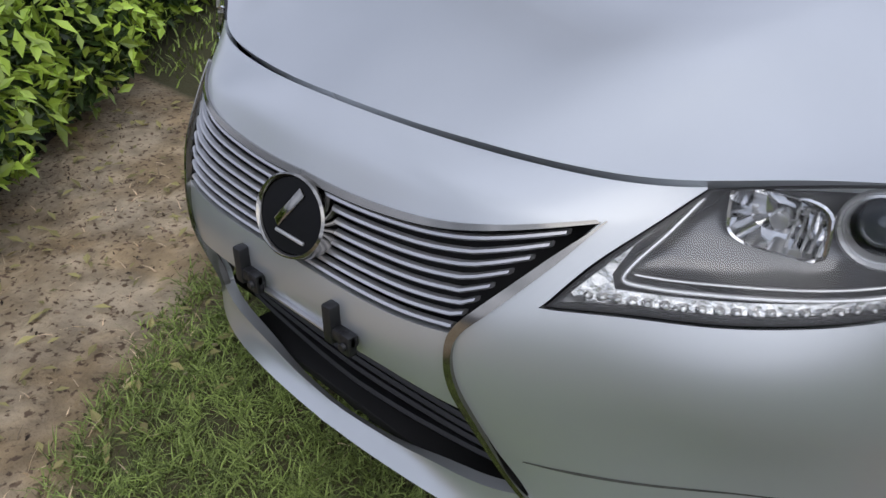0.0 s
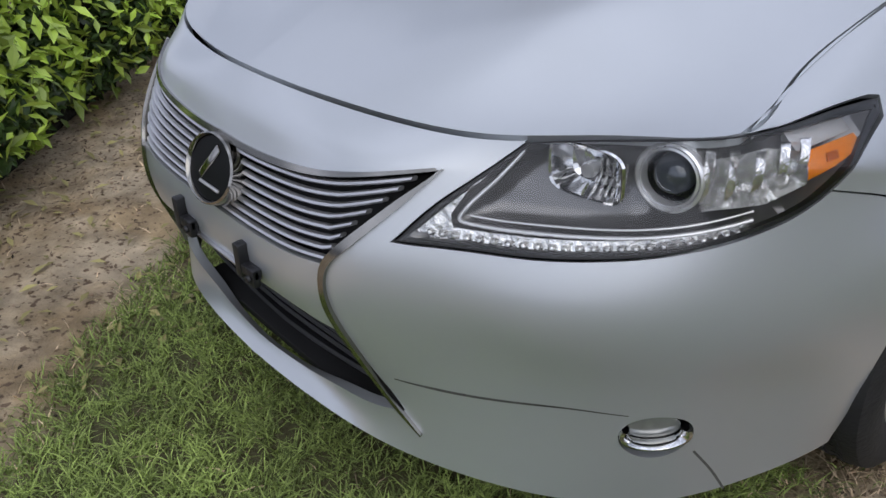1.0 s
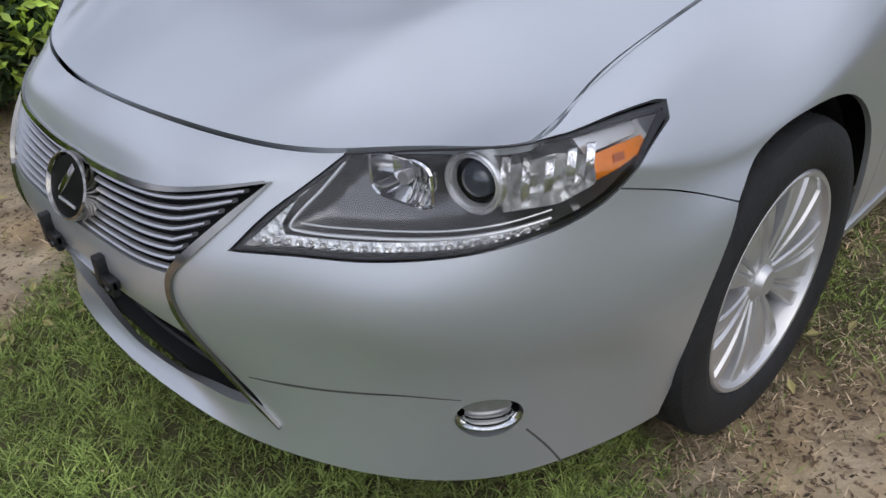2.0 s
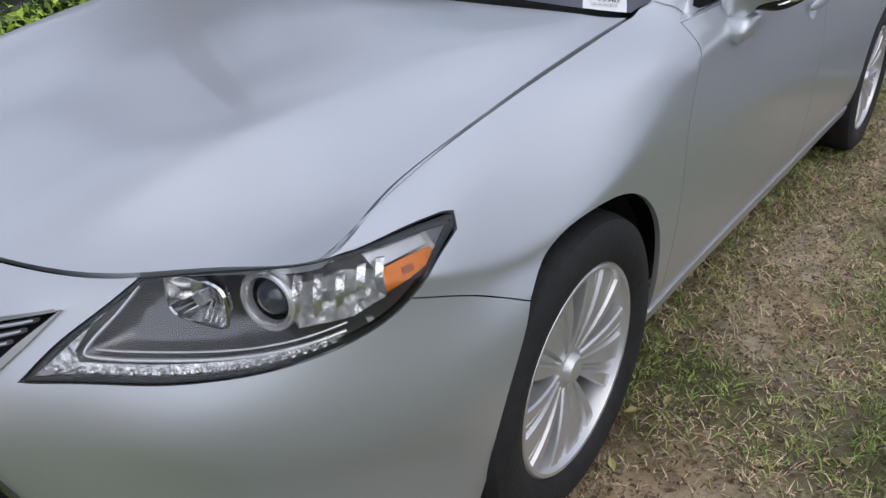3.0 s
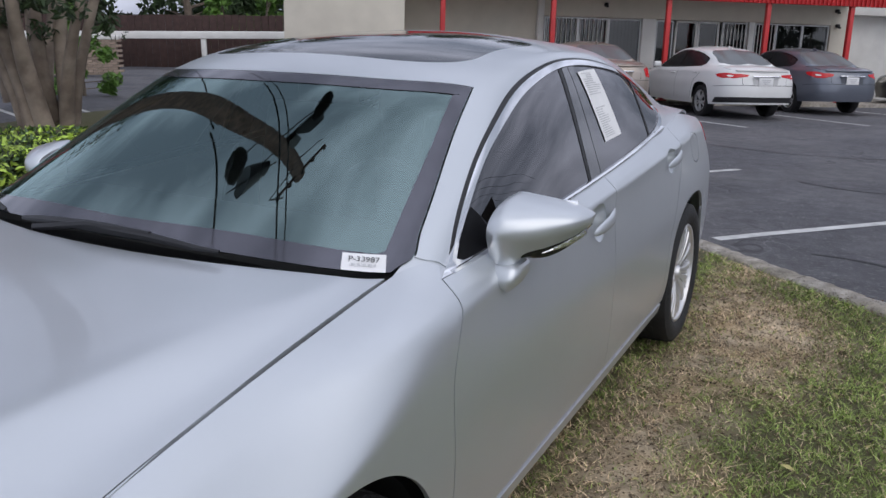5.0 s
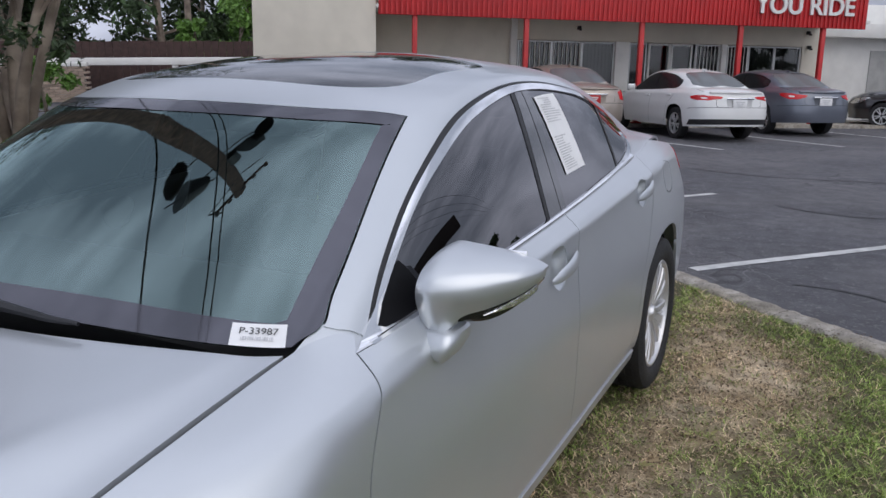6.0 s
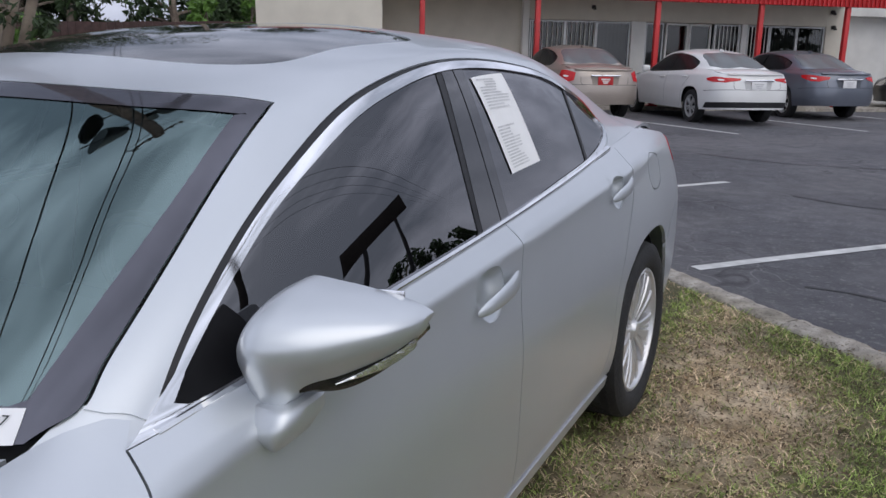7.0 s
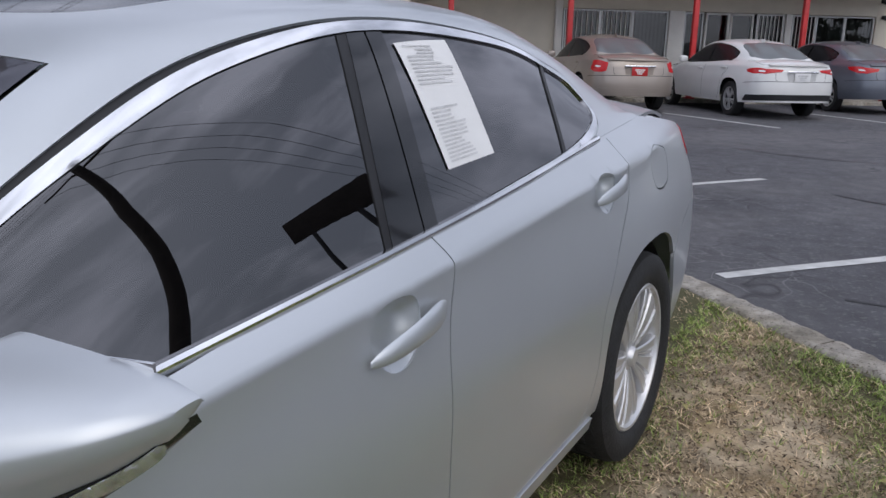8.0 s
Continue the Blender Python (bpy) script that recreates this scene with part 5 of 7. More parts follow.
for x, y in ((0.37, 2.62), (-0.37, 2.62), (0.37, 3.48), (-0.37, 3.48)):
    bm = bmesh.new()
    box(bm, (0.52, 0.14, 0.62), pose(x, y, 0.86, -14), 0.05, 3)
    box(bm, (0.52, 0.50, 0.16), pose(x, y - 0.26, 0.58, 4), 0.05, 3)
    seat = part("seat", bm, LEATHER, car)
    bm = bmesh.new()
    box(bm, (0.27, 0.10, 0.17), pose(x, y + 0.10, 1.22, -10), 0.04, 3)
    part("headrest", bm, LEATHER, seat)

# price tag behind the windshield and the paper in the rear door glass


def lettering(name, text, size, m, material, parent):
    cu = bpy.data.curves.new(name, "FONT")
    cu.body, cu.size, cu.align_x, cu.align_y = text, size, "CENTER", "CENTER"
    cu.materials.append(material)
    ob = new(name, cu)
    ob.parent, ob.matrix_basis = parent, m
    return ob


tag_uv = CABIN.find([(.59, 1.418, 1.001), (.674, 1.467, .995), (.695, 1.429, .967), (.611, 1.378, .976)])
tag = panel("price_tag", PAPER, None, CABIN, evenly(tag_uv, 0.02), step=0.02, lift=0.0025, rim=0, both=False)
tagged(tag, "small white printed stock tag on the windshield corner", "tag")
tp, tn = CABIN.at(tag_uv), CABIN.normal(tag_uv).mean(0)
mid = tp.mean(0) + tn * 0.007
across = Vector(((tp[1] + tp[2]) - (tp[0] + tp[3])) / 2).normalized()
up = Vector(tn).cross(across).normalized()
face = Matrix((across, up, Vector(tn))).transposed().to_4x4()
lettering("tag_text", "P-33987", 0.021, Matrix.Translation(Vector(mid) + up * 0.004) @ face, BLACK_INK, tag)
bm = bmesh.new()
for k in range(14):
    box(bm, (0.0012 + 0.0016 * ((k * 5) % 3), 0.008, 0.0004), Matrix.Translation(Vector(mid) - up * 0.012 + across * (k - 7) * 0.0042) @ face, 0)
part("tag_print", bm, INK, tag)
paper_uv = CABIN.find([(.653, 2.766, 1.317), (.644, 2.973, 1.316), (.759, 2.987, 1.084), (.761, 2.79, 1.08)])
sheet = panel("window_sheet", PAPER, None, CABIN, evenly(paper_uv, 0.02), step=0.03, lift=0.001, rim=0)
tagged(sheet, "long white printed sheet stuck inside the rear door glass", "paper")
rng = random.Random(4)
v0, v1 = paper_uv[2:, 1].mean(), paper_uv[:2, 1].mean()
for k in range(30):
    f = 0.05 + 0.92 * k / 30
    if 0.38 < f < 0.52:
        continue
    a, b = 0.10, 0.10 + (0.45 + 0.4 * rng.random()) * (0.7 if f > 0.55 else 0.95)
    if k in (1, 2):
        a, b = 0.3, 0.62
    lean = lambda g: (1 - f) * (paper_uv[0, 0] + g * (paper_uv[1, 0] - paper_uv[0, 0])) + f * (paper_uv[3, 0] + g * (paper_uv[2, 0] - paper_uv[3, 0]))
    v = v1 + (v0 - v1) * f
    panel("print_line", INK, sheet, CABIN, [(lean(a), v), (lean(min(b, 0.92)), v), (lean(min(b, 0.92)), v - 0.0022), (lean(a), v - 0.0022)], step=0.05, lift=0.0022, rim=0)


# ---------------------------------------------------------------- ground: asphalt lot, raised verge, kerb
LOT_Y, LOT_FALL = 6.2, 0.042


def lot_z(y):
    return -0.10 - LOT_FALL * max(0.0, y - LOT_Y)


rows_y = [-400, -60, LOT_Y, 15, 25, 40, 80, 150, 400]
gv = [(x, y, lot_z(min(y, 60))) for y in rows_y for x in (-400, -40, 40, 400)]
gf = [(4 * r + c, 4 * r + c + 1, 4 * r + c + 5, 4 * r + c + 4) for r in range(len(rows_y) - 1) for c in range(3)]
tagged(solid("ground", gv, gf, ASPHALT, smooth=False), "worn dark grey asphalt car park", "ground", "", "structure")
KERB_A, KERB_D, KERB_N = np.array((0.46, 5.61)), np.array((0.80, -0.60)), np.array((0.60, 0.80))


def kerb_at(s):
    return KERB_A + KERB_D * s


def bare(x, y):
    """How bare the verge is at a place: 0 lush grass, 1 soil."""
    soft = noise.noise(Vector((x * 1.3, y * 1.3, 0.3))) * 0.5 + noise.noise(Vector((x * 4.1, y * 4.1, 2.0))) * 0.28
    if y < 1.0 and x < 0.75:
        edge = (x + 0.60) * 0.77 + y * 0.64                 # a soil strip between the hedge and the grass before the car
        return min(1.0, max(0.0, 0.5 - edge / 0.20 + soft * 0.8))
    worn = (1.0 - abs(x - 1.02) / 0.36) * (0.6 + 0.4 * min(1.0, max(0.0, (y - 1.5) / 0.5)))    # a worn strip along the car's flank
    wheel_patch = 1.35 - math.hypot((x - 1.06) / 0.42, (y - 1.02) / 0.40)
    near_tail = 1.25 - math.hypot((x - 1.18) / 0.42, (y - 4.0) / 0.85)
    tuft = 0.8 - math.hypot((x - 0.98) / 0.24, (y - 1.58) / 0.22)
    return min(1.0, max(0.0, max(worn * 0.9, wheel_patch, near_tail) - max(0.0, tuft) + soft * 0.8))


def grass_shader():
    """Soil under the blades; under dense grass a dark olive paints in the shade between them."""
    m = shader("verge_soil", (0.36, 0.265, 0.155), 0.95, 0, 0, 0.40, 9.0, 1.0, 70.0, second=(0.47, 0.38, 0.265), big=2.6, speck=(0.15, 0.10, 0.065))
    nt = m.node_tree
    p = nt.nodes["Principled BSDF"]
    old = p.inputs["Base Color"].links[0].from_socket
    at = nt.nodes.new("ShaderNodeAttribute")
    at.attribute_name = "lush"
    mix = nt.nodes.new("ShaderNodeMix")
    mix.data_type = "RGBA"
    mix.inputs["B"].default_value = (0.085, 0.080, 0.036, 1)
    nt.links.new(at.outputs["Fac"], mix.inputs["Factor"])
    nt.links.new(old, mix.inputs["A"])
    nt.links.new(mix.outputs["Result"], p.inputs["Base Color"])
    return m


xs = np.unique(np.r_[np.linspace(-9, -2.6, 24), np.linspace(-2.6, 3.6, 125), np.linspace(3.6, 8, 12)])
ys = np.unique(np.r_[np.linspace(-8, -1.2, 14), np.linspace(-1.2, 6.4, 153), np.linspace(6.4, 11, 12)])
keep, vv, lush = {}, [], []
for i, x in enumerate(xs):
    for j, y in enumerate(ys):
        out = (np.array((x, y)) - KERB_A) @ KERB_N
        if out > 0:
            x2, y2 = np.array((x, y)) - KERB_N * out
            if out > 0.09:
                continue
        else:
            x2, y2 = x, y
        keep[i, j] = len(vv)
        vv.append((x2, y2, 0.012 * noise.noise(Vector((x2 * 2.2, y2 * 2.2, 5))) + 0.006 * noise.noise(Vector((x2 * 9, y2 * 9, 1))) - 0.006))
        lush.append(1 - bare(x2, y2))
ff = [(keep[i, j], keep[i + 1, j], keep[i + 1, j + 1], keep[i, j + 1]) for i, j in keep if (i + 1, j) in keep and (i, j + 1) in keep and (i + 1, j + 1) in keep]
verge = tagged(solid("verge", vv, ff, grass_shader()), "worn grass verge with bare brown soil patches", "verge", "", "structure")
layer = verge.data.attributes.new("lush", "FLOAT", "POINT")
layer.data.foreach_set("value", lush)

kerb = tagged(blank("kerb"), "weathered concrete kerb beside the grass", "kerb", "", "structure")
def kerb_stone(seed):
    """A cast length of kerb with a rounded, chipped top."""
    bm = bmesh.new()
    rows_ = []
    for x in np.linspace(-0.495, 0.495, 34):
        row = []
        for y, z in ((-0.095, -0.40), (-0.095, -0.03), (-0.090, -0.008), (-0.075, 0.006), (-0.03, 0.010), (0.03, 0.009), (0.062, 0.002), (0.084, -0.016), (0.094, -0.045), (0.10, -0.40)):
            chip = 0.010 * noise.noise(Vector((x * 6, y * 20 + seed * 3, z * 20))) + 0.006 * noise.noise(Vector((x * 22, y * 50, seed)))
            deep = max(0.0, noise.noise(Vector((x * 9, seed * 1.7, 2))) - 0.25) * 0.05 if y > 0.05 else 0.0
            row.append((x, y + (chip - deep if z > -0.3 else 0), z + (chip - deep * 0.7 if z > -0.3 else 0)))
        rows_.append(row)
    loft(bm, rows_)
    return part("kerb_stone", bm, CONCRETE, kerb, angle=50)


kinds = [kerb_stone(k) for k in range(4)]
for k in range(-9, 7):
    ob = kinds[(k + 9) % 4] if k < -5 else kinds[(k * 5 + 9) % 4].copy()
    if k >= -5:
        scene.collection.objects.link(ob)
    p = kerb_at(k + 0.5) + KERB_N * 0.095
    ob.matrix_basis = pose(p[0], p[1], 0.000 + 0.006 * math.sin(k * 2.1), 0.4 * math.sin(k * 1.7), 0, -36.87 + 0.5 * math.sin(k * 3.3))


def stripe(x0, y0, x1, y1, width=0.10):
    d = Vector((x1 - x0, y1 - y0, 0))
    side_ = Vector((-d.y, d.x, 0)).normalized() * width / 2
    n = max(2, int(d.length / 0.5))
    vs, fs = [], []
    for k in range(n + 1):
        p = Vector((x0, y0, 0)) + d * k / n
        for s_ in (-1, 1):
            q = p + side_ * s_ * (1 + 0.12 * noise.noise(Vector((p.x * 3, p.y * 3, s_))))
            vs.append((q.x, q.y, lot_z(q.y) + 0.005))
    fs = [(2 * k, 2 * k + 1, 2 * k + 3, 2 * k + 2) for k in range(n)]
    tagged(solid("parking_line", vs, [f[::-1] for f in fs], LINE_PAINT, smooth=False), "worn white painted parking line on asphalt", "road marking", "parking lines", "structure")


stripe(0.64, 6.12, 3.6, 9.9)
stripe(-0.45, 9.05, 0.2, 10.05)
stripe(-2.95, 17.45, -0.55, 15.85)
stripe(-0.9, 19.8, 1.4, 18.0)
stripe(1.0, 22.3, 3.4, 20.4)
stripe(-9.8, 8.2, -13.5, 9.8)
stripe(-10.0, 9.6, -14.0, 11.4)

# cracks sealed with tar
for pts in ([(0.9, 9.5), (1.6, 9.2), (2.4, 9.35), (3.3, 9.0)], [(-0.6, 12.5), (0.8, 12.1), (2.2, 12.35), (3.6, 11.9)], [(1.3, 6.05), (1.7, 6.0), (2.1, 5.6)]):
    line = curve(pts, 10)
    vs = []
    for k, (x, y) in enumerate(line):
        w = 0.018 + 0.014 * noise.noise(Vector((x * 5, y * 5, 3)))
        vs += [(x, y - w, lot_z(y - w) + 0.004), (x, y + w, lot_z(y + w) + 0.004)]
    tagged(solid("tar_seam", vs, [(2 * k, 2 * k + 2, 2 * k + 3, 2 * k + 1) for k in range(len(line) - 1)], STEEL, smooth=False), "dark tar seam on the asphalt", "road marking", "tar seams", "structure")


# ---------------------------------------------------------------- grass, litter and leaves
def blades(name, spots, heights, lean, width, material, label, category, seed):
    """Bent blades, two triangles each, at the spots."""
    g = np.random.default_rng(seed)
    n = len(spots)
    a, tip = g.uniform(0, 2 * math.pi, n), g.uniform(0, 2 * math.pi, n)
    h = heights * g.uniform(0.5, 1.2, n)
    l = h * lean * g.uniform(0.3, 1.3, n)
    w = width * g.uniform(0.6, 1.3, n)
    d = np.stack([np.cos(a), np.sin(a), 0 * a], 1) * w[:, None] / 2
    t = np.stack([np.cos(tip), np.sin(tip), 0 * a], 1)
    base = np.c_[spots, np.full(n, -0.008)]
    mid = base + t * (l * 0.35)[:, None] + np.c_[np.zeros((n, 2)), h * 0.62]
    end = base + t * l[:, None] + np.c_[np.zeros((n, 2)), h]
    v = np.stack([base - d, base + d, mid + d * 0.8, mid - d * 0.8, end], 1).reshape(-1, 3)
    k = np.arange(n) * 5
    f = [(i, i + 1, i + 2, i + 3) for i in k] + [(i + 3, i + 2, i + 4) for i in k]
    return tagged(solid(name, v, f, material, smooth=False), label, category, "", "stuff")


def clump(x, y):
    """Grass grows in tufts a few fingers wide."""
    n = noise.noise(Vector((x * 17, y * 17, 7))) + 0.7 * noise.noise(Vector((x * 41, y * 41, 1)))
    return min(1.0, max(0.06, 0.5 + 1.5 * n))


def sown(x0, x1, y0, y1, count, seed, wanted, tufts=True):
    g = np.random.default_rng(seed)
    pts = np.c_[g.uniform(x0, x1, count), g.uniform(y0, y1, count)]
    ok = [((p - KERB_A) @ KERB_N < -0.02) and g.random() < wanted(bare(*p)) * (clump(*p) if tufts else 1.0) for p in pts]
    return pts[np.array(ok)]


wide = np.concatenate([sown(-1.2, 6.5, -4.5, -0.7, 70000, 7, lambda b: (1 - b)), sown(2.4, 6.5, -0.7, 5.0, 50000, 8, lambda b: (1 - b)), sown(0.9, 2.4, -0.7, 0.35, 9000, 10, lambda b: (1 - b)), sown(-5.5, -0.9, 1.0, 9.0, 36000, 9, lambda b: (1 - b))])
blades("outer_grass", wide, 0.05, 1.1, 0.010, GREEN_BLADE, "green lawn grass round the worn strip", "grass", 9)
green = np.concatenate([sown(-1.05, 0.85, -0.75, 0.75, 170000, 1, lambda b: (1 - b) ** 1.1), sown(0.72, 3.0, 0.5, 6.0, 230000, 2, lambda b: max(0.05, (1 - b) ** 1.2))])
green = green[green[:, 0] < 3.0 - 0.8 * np.random.default_rng(11).random(len(green)) ** 2]      # the dense lawn thins out
blades("green_grass", green, 0.028, 1.6, 0.0036, GREEN_BLADE, "short green lawn grass beside the car", "grass", 5)
dry = np.concatenate([sown(-1.6, 0.85, -0.75, 1.0, 16000, 3, lambda b: 0.14 + 0.7 * (0.2 < b < 0.85)), sown(0.6, 2.9, 0.4, 6.0, 170000, 4, lambda b: 0.34 + 0.62 * (0.25 < b < 0.92))])
blades("dry_grass", dry, 0.020, 2.4, 0.0042, DRY_BLADE, "dry brown dead grass on bare soil", "grass", 6)


def leaves(name, centres, size, material, label, category, seed, kind="stuff", parent=None, flat=0.0):
    """Pointed leaves folded along the middle, strewn at the centres."""
    g = np.random.default_rng(seed)
    n = len(centres)
    z = g.normal(size=(n, 3))
    z[:, 2] = np.abs(z[:, 2]) + flat
    z /= np.linalg.norm(z, axis=1, keepdims=True)
    x = np.cross(z, g.normal(size=(n, 3)))
    x /= np.linalg.norm(x, axis=1, keepdims=True)
    y = np.cross(z, x)
    s = (size * g.uniform(0.6, 1.35, n))[:, None]
    c = np.asarray(centres)
    v = np.stack([c - x * s, c + y * s * 0.42 + z * s * 0.16, c + x * s, c - y * s * 0.42 + z * s * 0.16], 1).reshape(-1, 3)
    k = np.arange(n) * 4
    f = [(i, i + 2, i + 1) for i in k] + [(i, i + 3, i + 2) for i in k]
    ob = solid(name, v, f, material, parent, smooth=False)
    return tagged(ob, label, category, "", kind) if parent is None else ob


g = np.random.default_rng(11)
spots = np.c_[g.uniform(-2.2, -0.4, 620), g.uniform(-0.8, 1.4, 620), np.full(620, 0.008)]
spots = np.concatenate([spots, np.c_[g.uniform(0.85, 2.2, 90), g.uniform(0.5, 4.5, 90), np.full(90, 0.012)]])
leaves("fallen_leaves", spots, 0.020, LITTER, "dry yellow-brown fallen leaves on the soil", "leaves", 12, flat=3.0)
crumbs = np.concatenate([np.c_[g.uniform(0.8, 1.75, 9000), g.uniform(0.4, 4.9, 9000), g.uniform(0.0, 0.016, 9000)], np.c_[g.uniform(-2.2, -0.2, 1300), g.uniform(-0.8, 1.2, 1300), g.uniform(0.0, 0.008, 1300)]])
leaves("leaf_crumbs", crumbs, 0.0075, CRUMB, "small dark brown dead leaf crumbs on the soil", "leaves", 14, flat=1.5)
pebbles = bmesh.new()
for k in range(120):
    r = random.uniform(0.003, 0.009)
    bmesh.ops.create_icosphere(pebbles, subdivisions=1, radius=r, matrix=pose(random.uniform(-1.6, -0.5), random.uniform(-0.7, 0.9), 0.003, 0, 0, random.uniform(0, 90)) @ Matrix.Diagonal((1, 0.7, 0.6, 1)))
tagged(part("pebbles", pebbles, SOIL), "small clods and pebbles on bare soil", "pebbles", "", "stuff")


# the clipped hedge along the soil strip
def hedge(name, foot, depth, height, n, seed, size, label):
    """A hedge whose front foot follows a line; leaves thick on its faces, twigs, darkened leaves and a near-black shade
    core within.
    """
    g = np.random.default_rng(seed)
    line = np.asarray(foot, float)
    seg = np.linalg.norm(np.diff(line, axis=0), axis=1)
    s = g.uniform(0, seg.sum(), n)
    i = np.clip(np.searchsorted(np.cumsum(seg), s), 0, len(seg) - 1)
    f = (s - np.r_[0, np.cumsum(seg)][i]) / seg[i]
    p = line[i] + (line[i + 1] - line[i]) * f[:, None]
    d = (line[i + 1] - line[i]) / seg[i][:, None]
    inward = np.stack([d[:, 1], -d[:, 0]], 1) * -1.0
    lump = np.array([noise.noise(Vector((a * 2.3, b * 2.3, 0))) * 0.10 + noise.noise(Vector((a * 6, b * 6, 4))) * 0.05 for a, b in p])
    z = height * g.random(n) ** 0.8
    side_ = g.random(n)
    top = side_ > 0.62
    into = np.where(top, g.random(n) * depth, np.abs(g.normal(0, 0.05, n)) + 0.02)
    z = np.where(top, height + lump - np.abs(g.normal(0, 0.04, n)), z)
    bulge = lump + 0.10 * np.sin(np.clip(z / height, 0, 1) * math.pi) - 0.10 * (z < 0.12)
    q = p + inward * (into - np.where(top, 0, bulge))[:, None]
    root = blank(name)
    tagged(root, label, "hedge")
    c = np.c_[q, z]
    # brighter leaves towards the top, darker below and inside, shading included in the mix
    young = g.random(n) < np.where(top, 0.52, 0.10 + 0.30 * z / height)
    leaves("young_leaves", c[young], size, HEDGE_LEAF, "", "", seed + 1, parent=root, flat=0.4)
    leaves("old_leaves", c[~young] + np.c_[inward[~young] * 0.05, np.zeros((~young).sum())], size, HEDGE_SHADED, "", "", seed + 2, parent=root)
    bm = bmesh.new()
    for k in range(60):
        j = g.integers(0, n)
        a = np.r_[p[j] + inward[j] * 0.22, 0.0]
        b = np.r_[p[j] + inward[j] * (0.02 + 0.2 * g.random()) + g.normal(0, 0.06, 2), height * (0.5 + 0.5 * g.random())]
        tube(bm, [a, (a + b) / 2 + np.r_[g.normal(0, 0.03, 2), 0], b], [0.006, 0.005, 0.003], 5, cap=False)
    part("twigs", bm, BARK, root)
    # a solid near-black core paints the dark gaps between the leaves
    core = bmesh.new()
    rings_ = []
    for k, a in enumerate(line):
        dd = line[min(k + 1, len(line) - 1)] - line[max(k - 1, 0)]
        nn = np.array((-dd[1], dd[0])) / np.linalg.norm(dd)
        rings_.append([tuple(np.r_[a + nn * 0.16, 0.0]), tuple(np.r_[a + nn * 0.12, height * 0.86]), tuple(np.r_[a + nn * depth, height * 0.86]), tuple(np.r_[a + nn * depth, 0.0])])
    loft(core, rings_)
    part("inner_growth", core, HEDGE_SHADE, root)


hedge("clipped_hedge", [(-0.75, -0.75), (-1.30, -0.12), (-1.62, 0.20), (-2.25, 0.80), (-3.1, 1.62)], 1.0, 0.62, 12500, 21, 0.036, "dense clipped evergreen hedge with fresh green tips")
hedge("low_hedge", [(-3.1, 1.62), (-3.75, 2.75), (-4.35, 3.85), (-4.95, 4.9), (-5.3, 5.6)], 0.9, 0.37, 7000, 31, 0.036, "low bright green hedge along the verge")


# ---------------------------------------------------------------- the shop building beyond the car park
UP = Vector((0, LOT_FALL, 1)).normalized()
ALONG = Vector((math.cos(radians(38)), math.sin(radians(38)), 0))
ALONG = (ALONG - UP * ALONG.dot(UP)).normalized()
BACK = UP.cross(ALONG)
SHOP = Matrix.Translation((-3.9, 20.8, lot_z(20.8))) @ Matrix((ALONG, BACK, UP)).transposed().to_4x4()
shop = blank("shop_building")
shop.matrix_basis = SHOP
tagged(shop, "cream single-storey shop with red metal canopy and barred windows", "building")


def slab(name, x0, x1, y0, y1, z0, z1, material, parent=shop, bevel=0.004, label=""):
    return boxed(name, (x1 - x0, y1 - y0, z1 - z0), pose((x0 + x1) / 2, (y0 + y1) / 2, (z0 + z1) / 2), material, parent, bevel, label)


slab("plinth", -9.0, 8.2, -0.45, 2.0, -0.3, 0.08, CONCRETE)
slab("wall", -8.72, -5.95, 0.0, 9.0, 0, 4.3, STUCCO, label="cream stucco end wall")
slab("wall", -5.95, -2.15, 2.1, 9.0, 0, 4.2, STUCCO)
slab("wall", -2.15, -1.98, 1.95, 9.0, 0, 4.2, WHITE_PAINT)
slab("wall", -1.98, 6.45, 2.0, 9.0, 2.12, 4.2, STUCCO)
slab("wall", 6.45, 7.05, 2.0, 9.0, 0, 4.2, STUCCO)
slab("wall", -1.98, 6.45, 2.0, 2.2, 0, 0.28, WHITE_PAINT)
slab("back_wall", -1.98, 6.45, 6.0, 6.2, 0, 4.2, BLIND)
slab("floor", -1.98, 6.45, 2.2, 6.0, 0.0, 0.06, CONCRETE)
slab("soffit", -5.95, 6.9, -0.1, 2.1, 2.66, 2.74, WHITE_PAINT)
slab("roof", -8.9, 7.3, -0.05, 9.2, 4.2, 4.35, WHITE_PAINT)
slab("roof_edge", -8.95, -5.8, -0.12, 0.05, 4.3, 4.5, RED_PAINT)
slab("canopy_fascia", -5.9, 6.75, -0.12, 0.0, 2.52, 3.65, RED_PAINT, label="red ribbed metal canopy fascia")
bm = bmesh.new()
for k in range(105):
    box(bm, (0.045, 0.03, 1.12), pose(-5.84 + k * 0.12, -0.132, 3.085), 0)
tagged(part("rib", bm, RED_PAINT, shop), kind="stuff")
text = lettering("canopy_lettering", "YOU RIDE", 0.62, Matrix.LocRotScale((4.93, -0.17, 3.03), Euler((radians(90), 0, 0)), None), WHITE_PAINT, shop)
text.data.extrude, text.data.offset = 0.03, 0.012
for x in (-5.05, -2.35, 0.60, 3.27, 5.60):
    bm = bmesh.new()
    box(bm, (0.115, 0.115, 2.55), pose(x, -0.02, 1.27), 0.01)
    box(bm, (0.22, 0.22, 0.03), pose(x, -0.02, 0.095), 0.005)
    part("canopy_post", bm, RED_PAINT, shop)
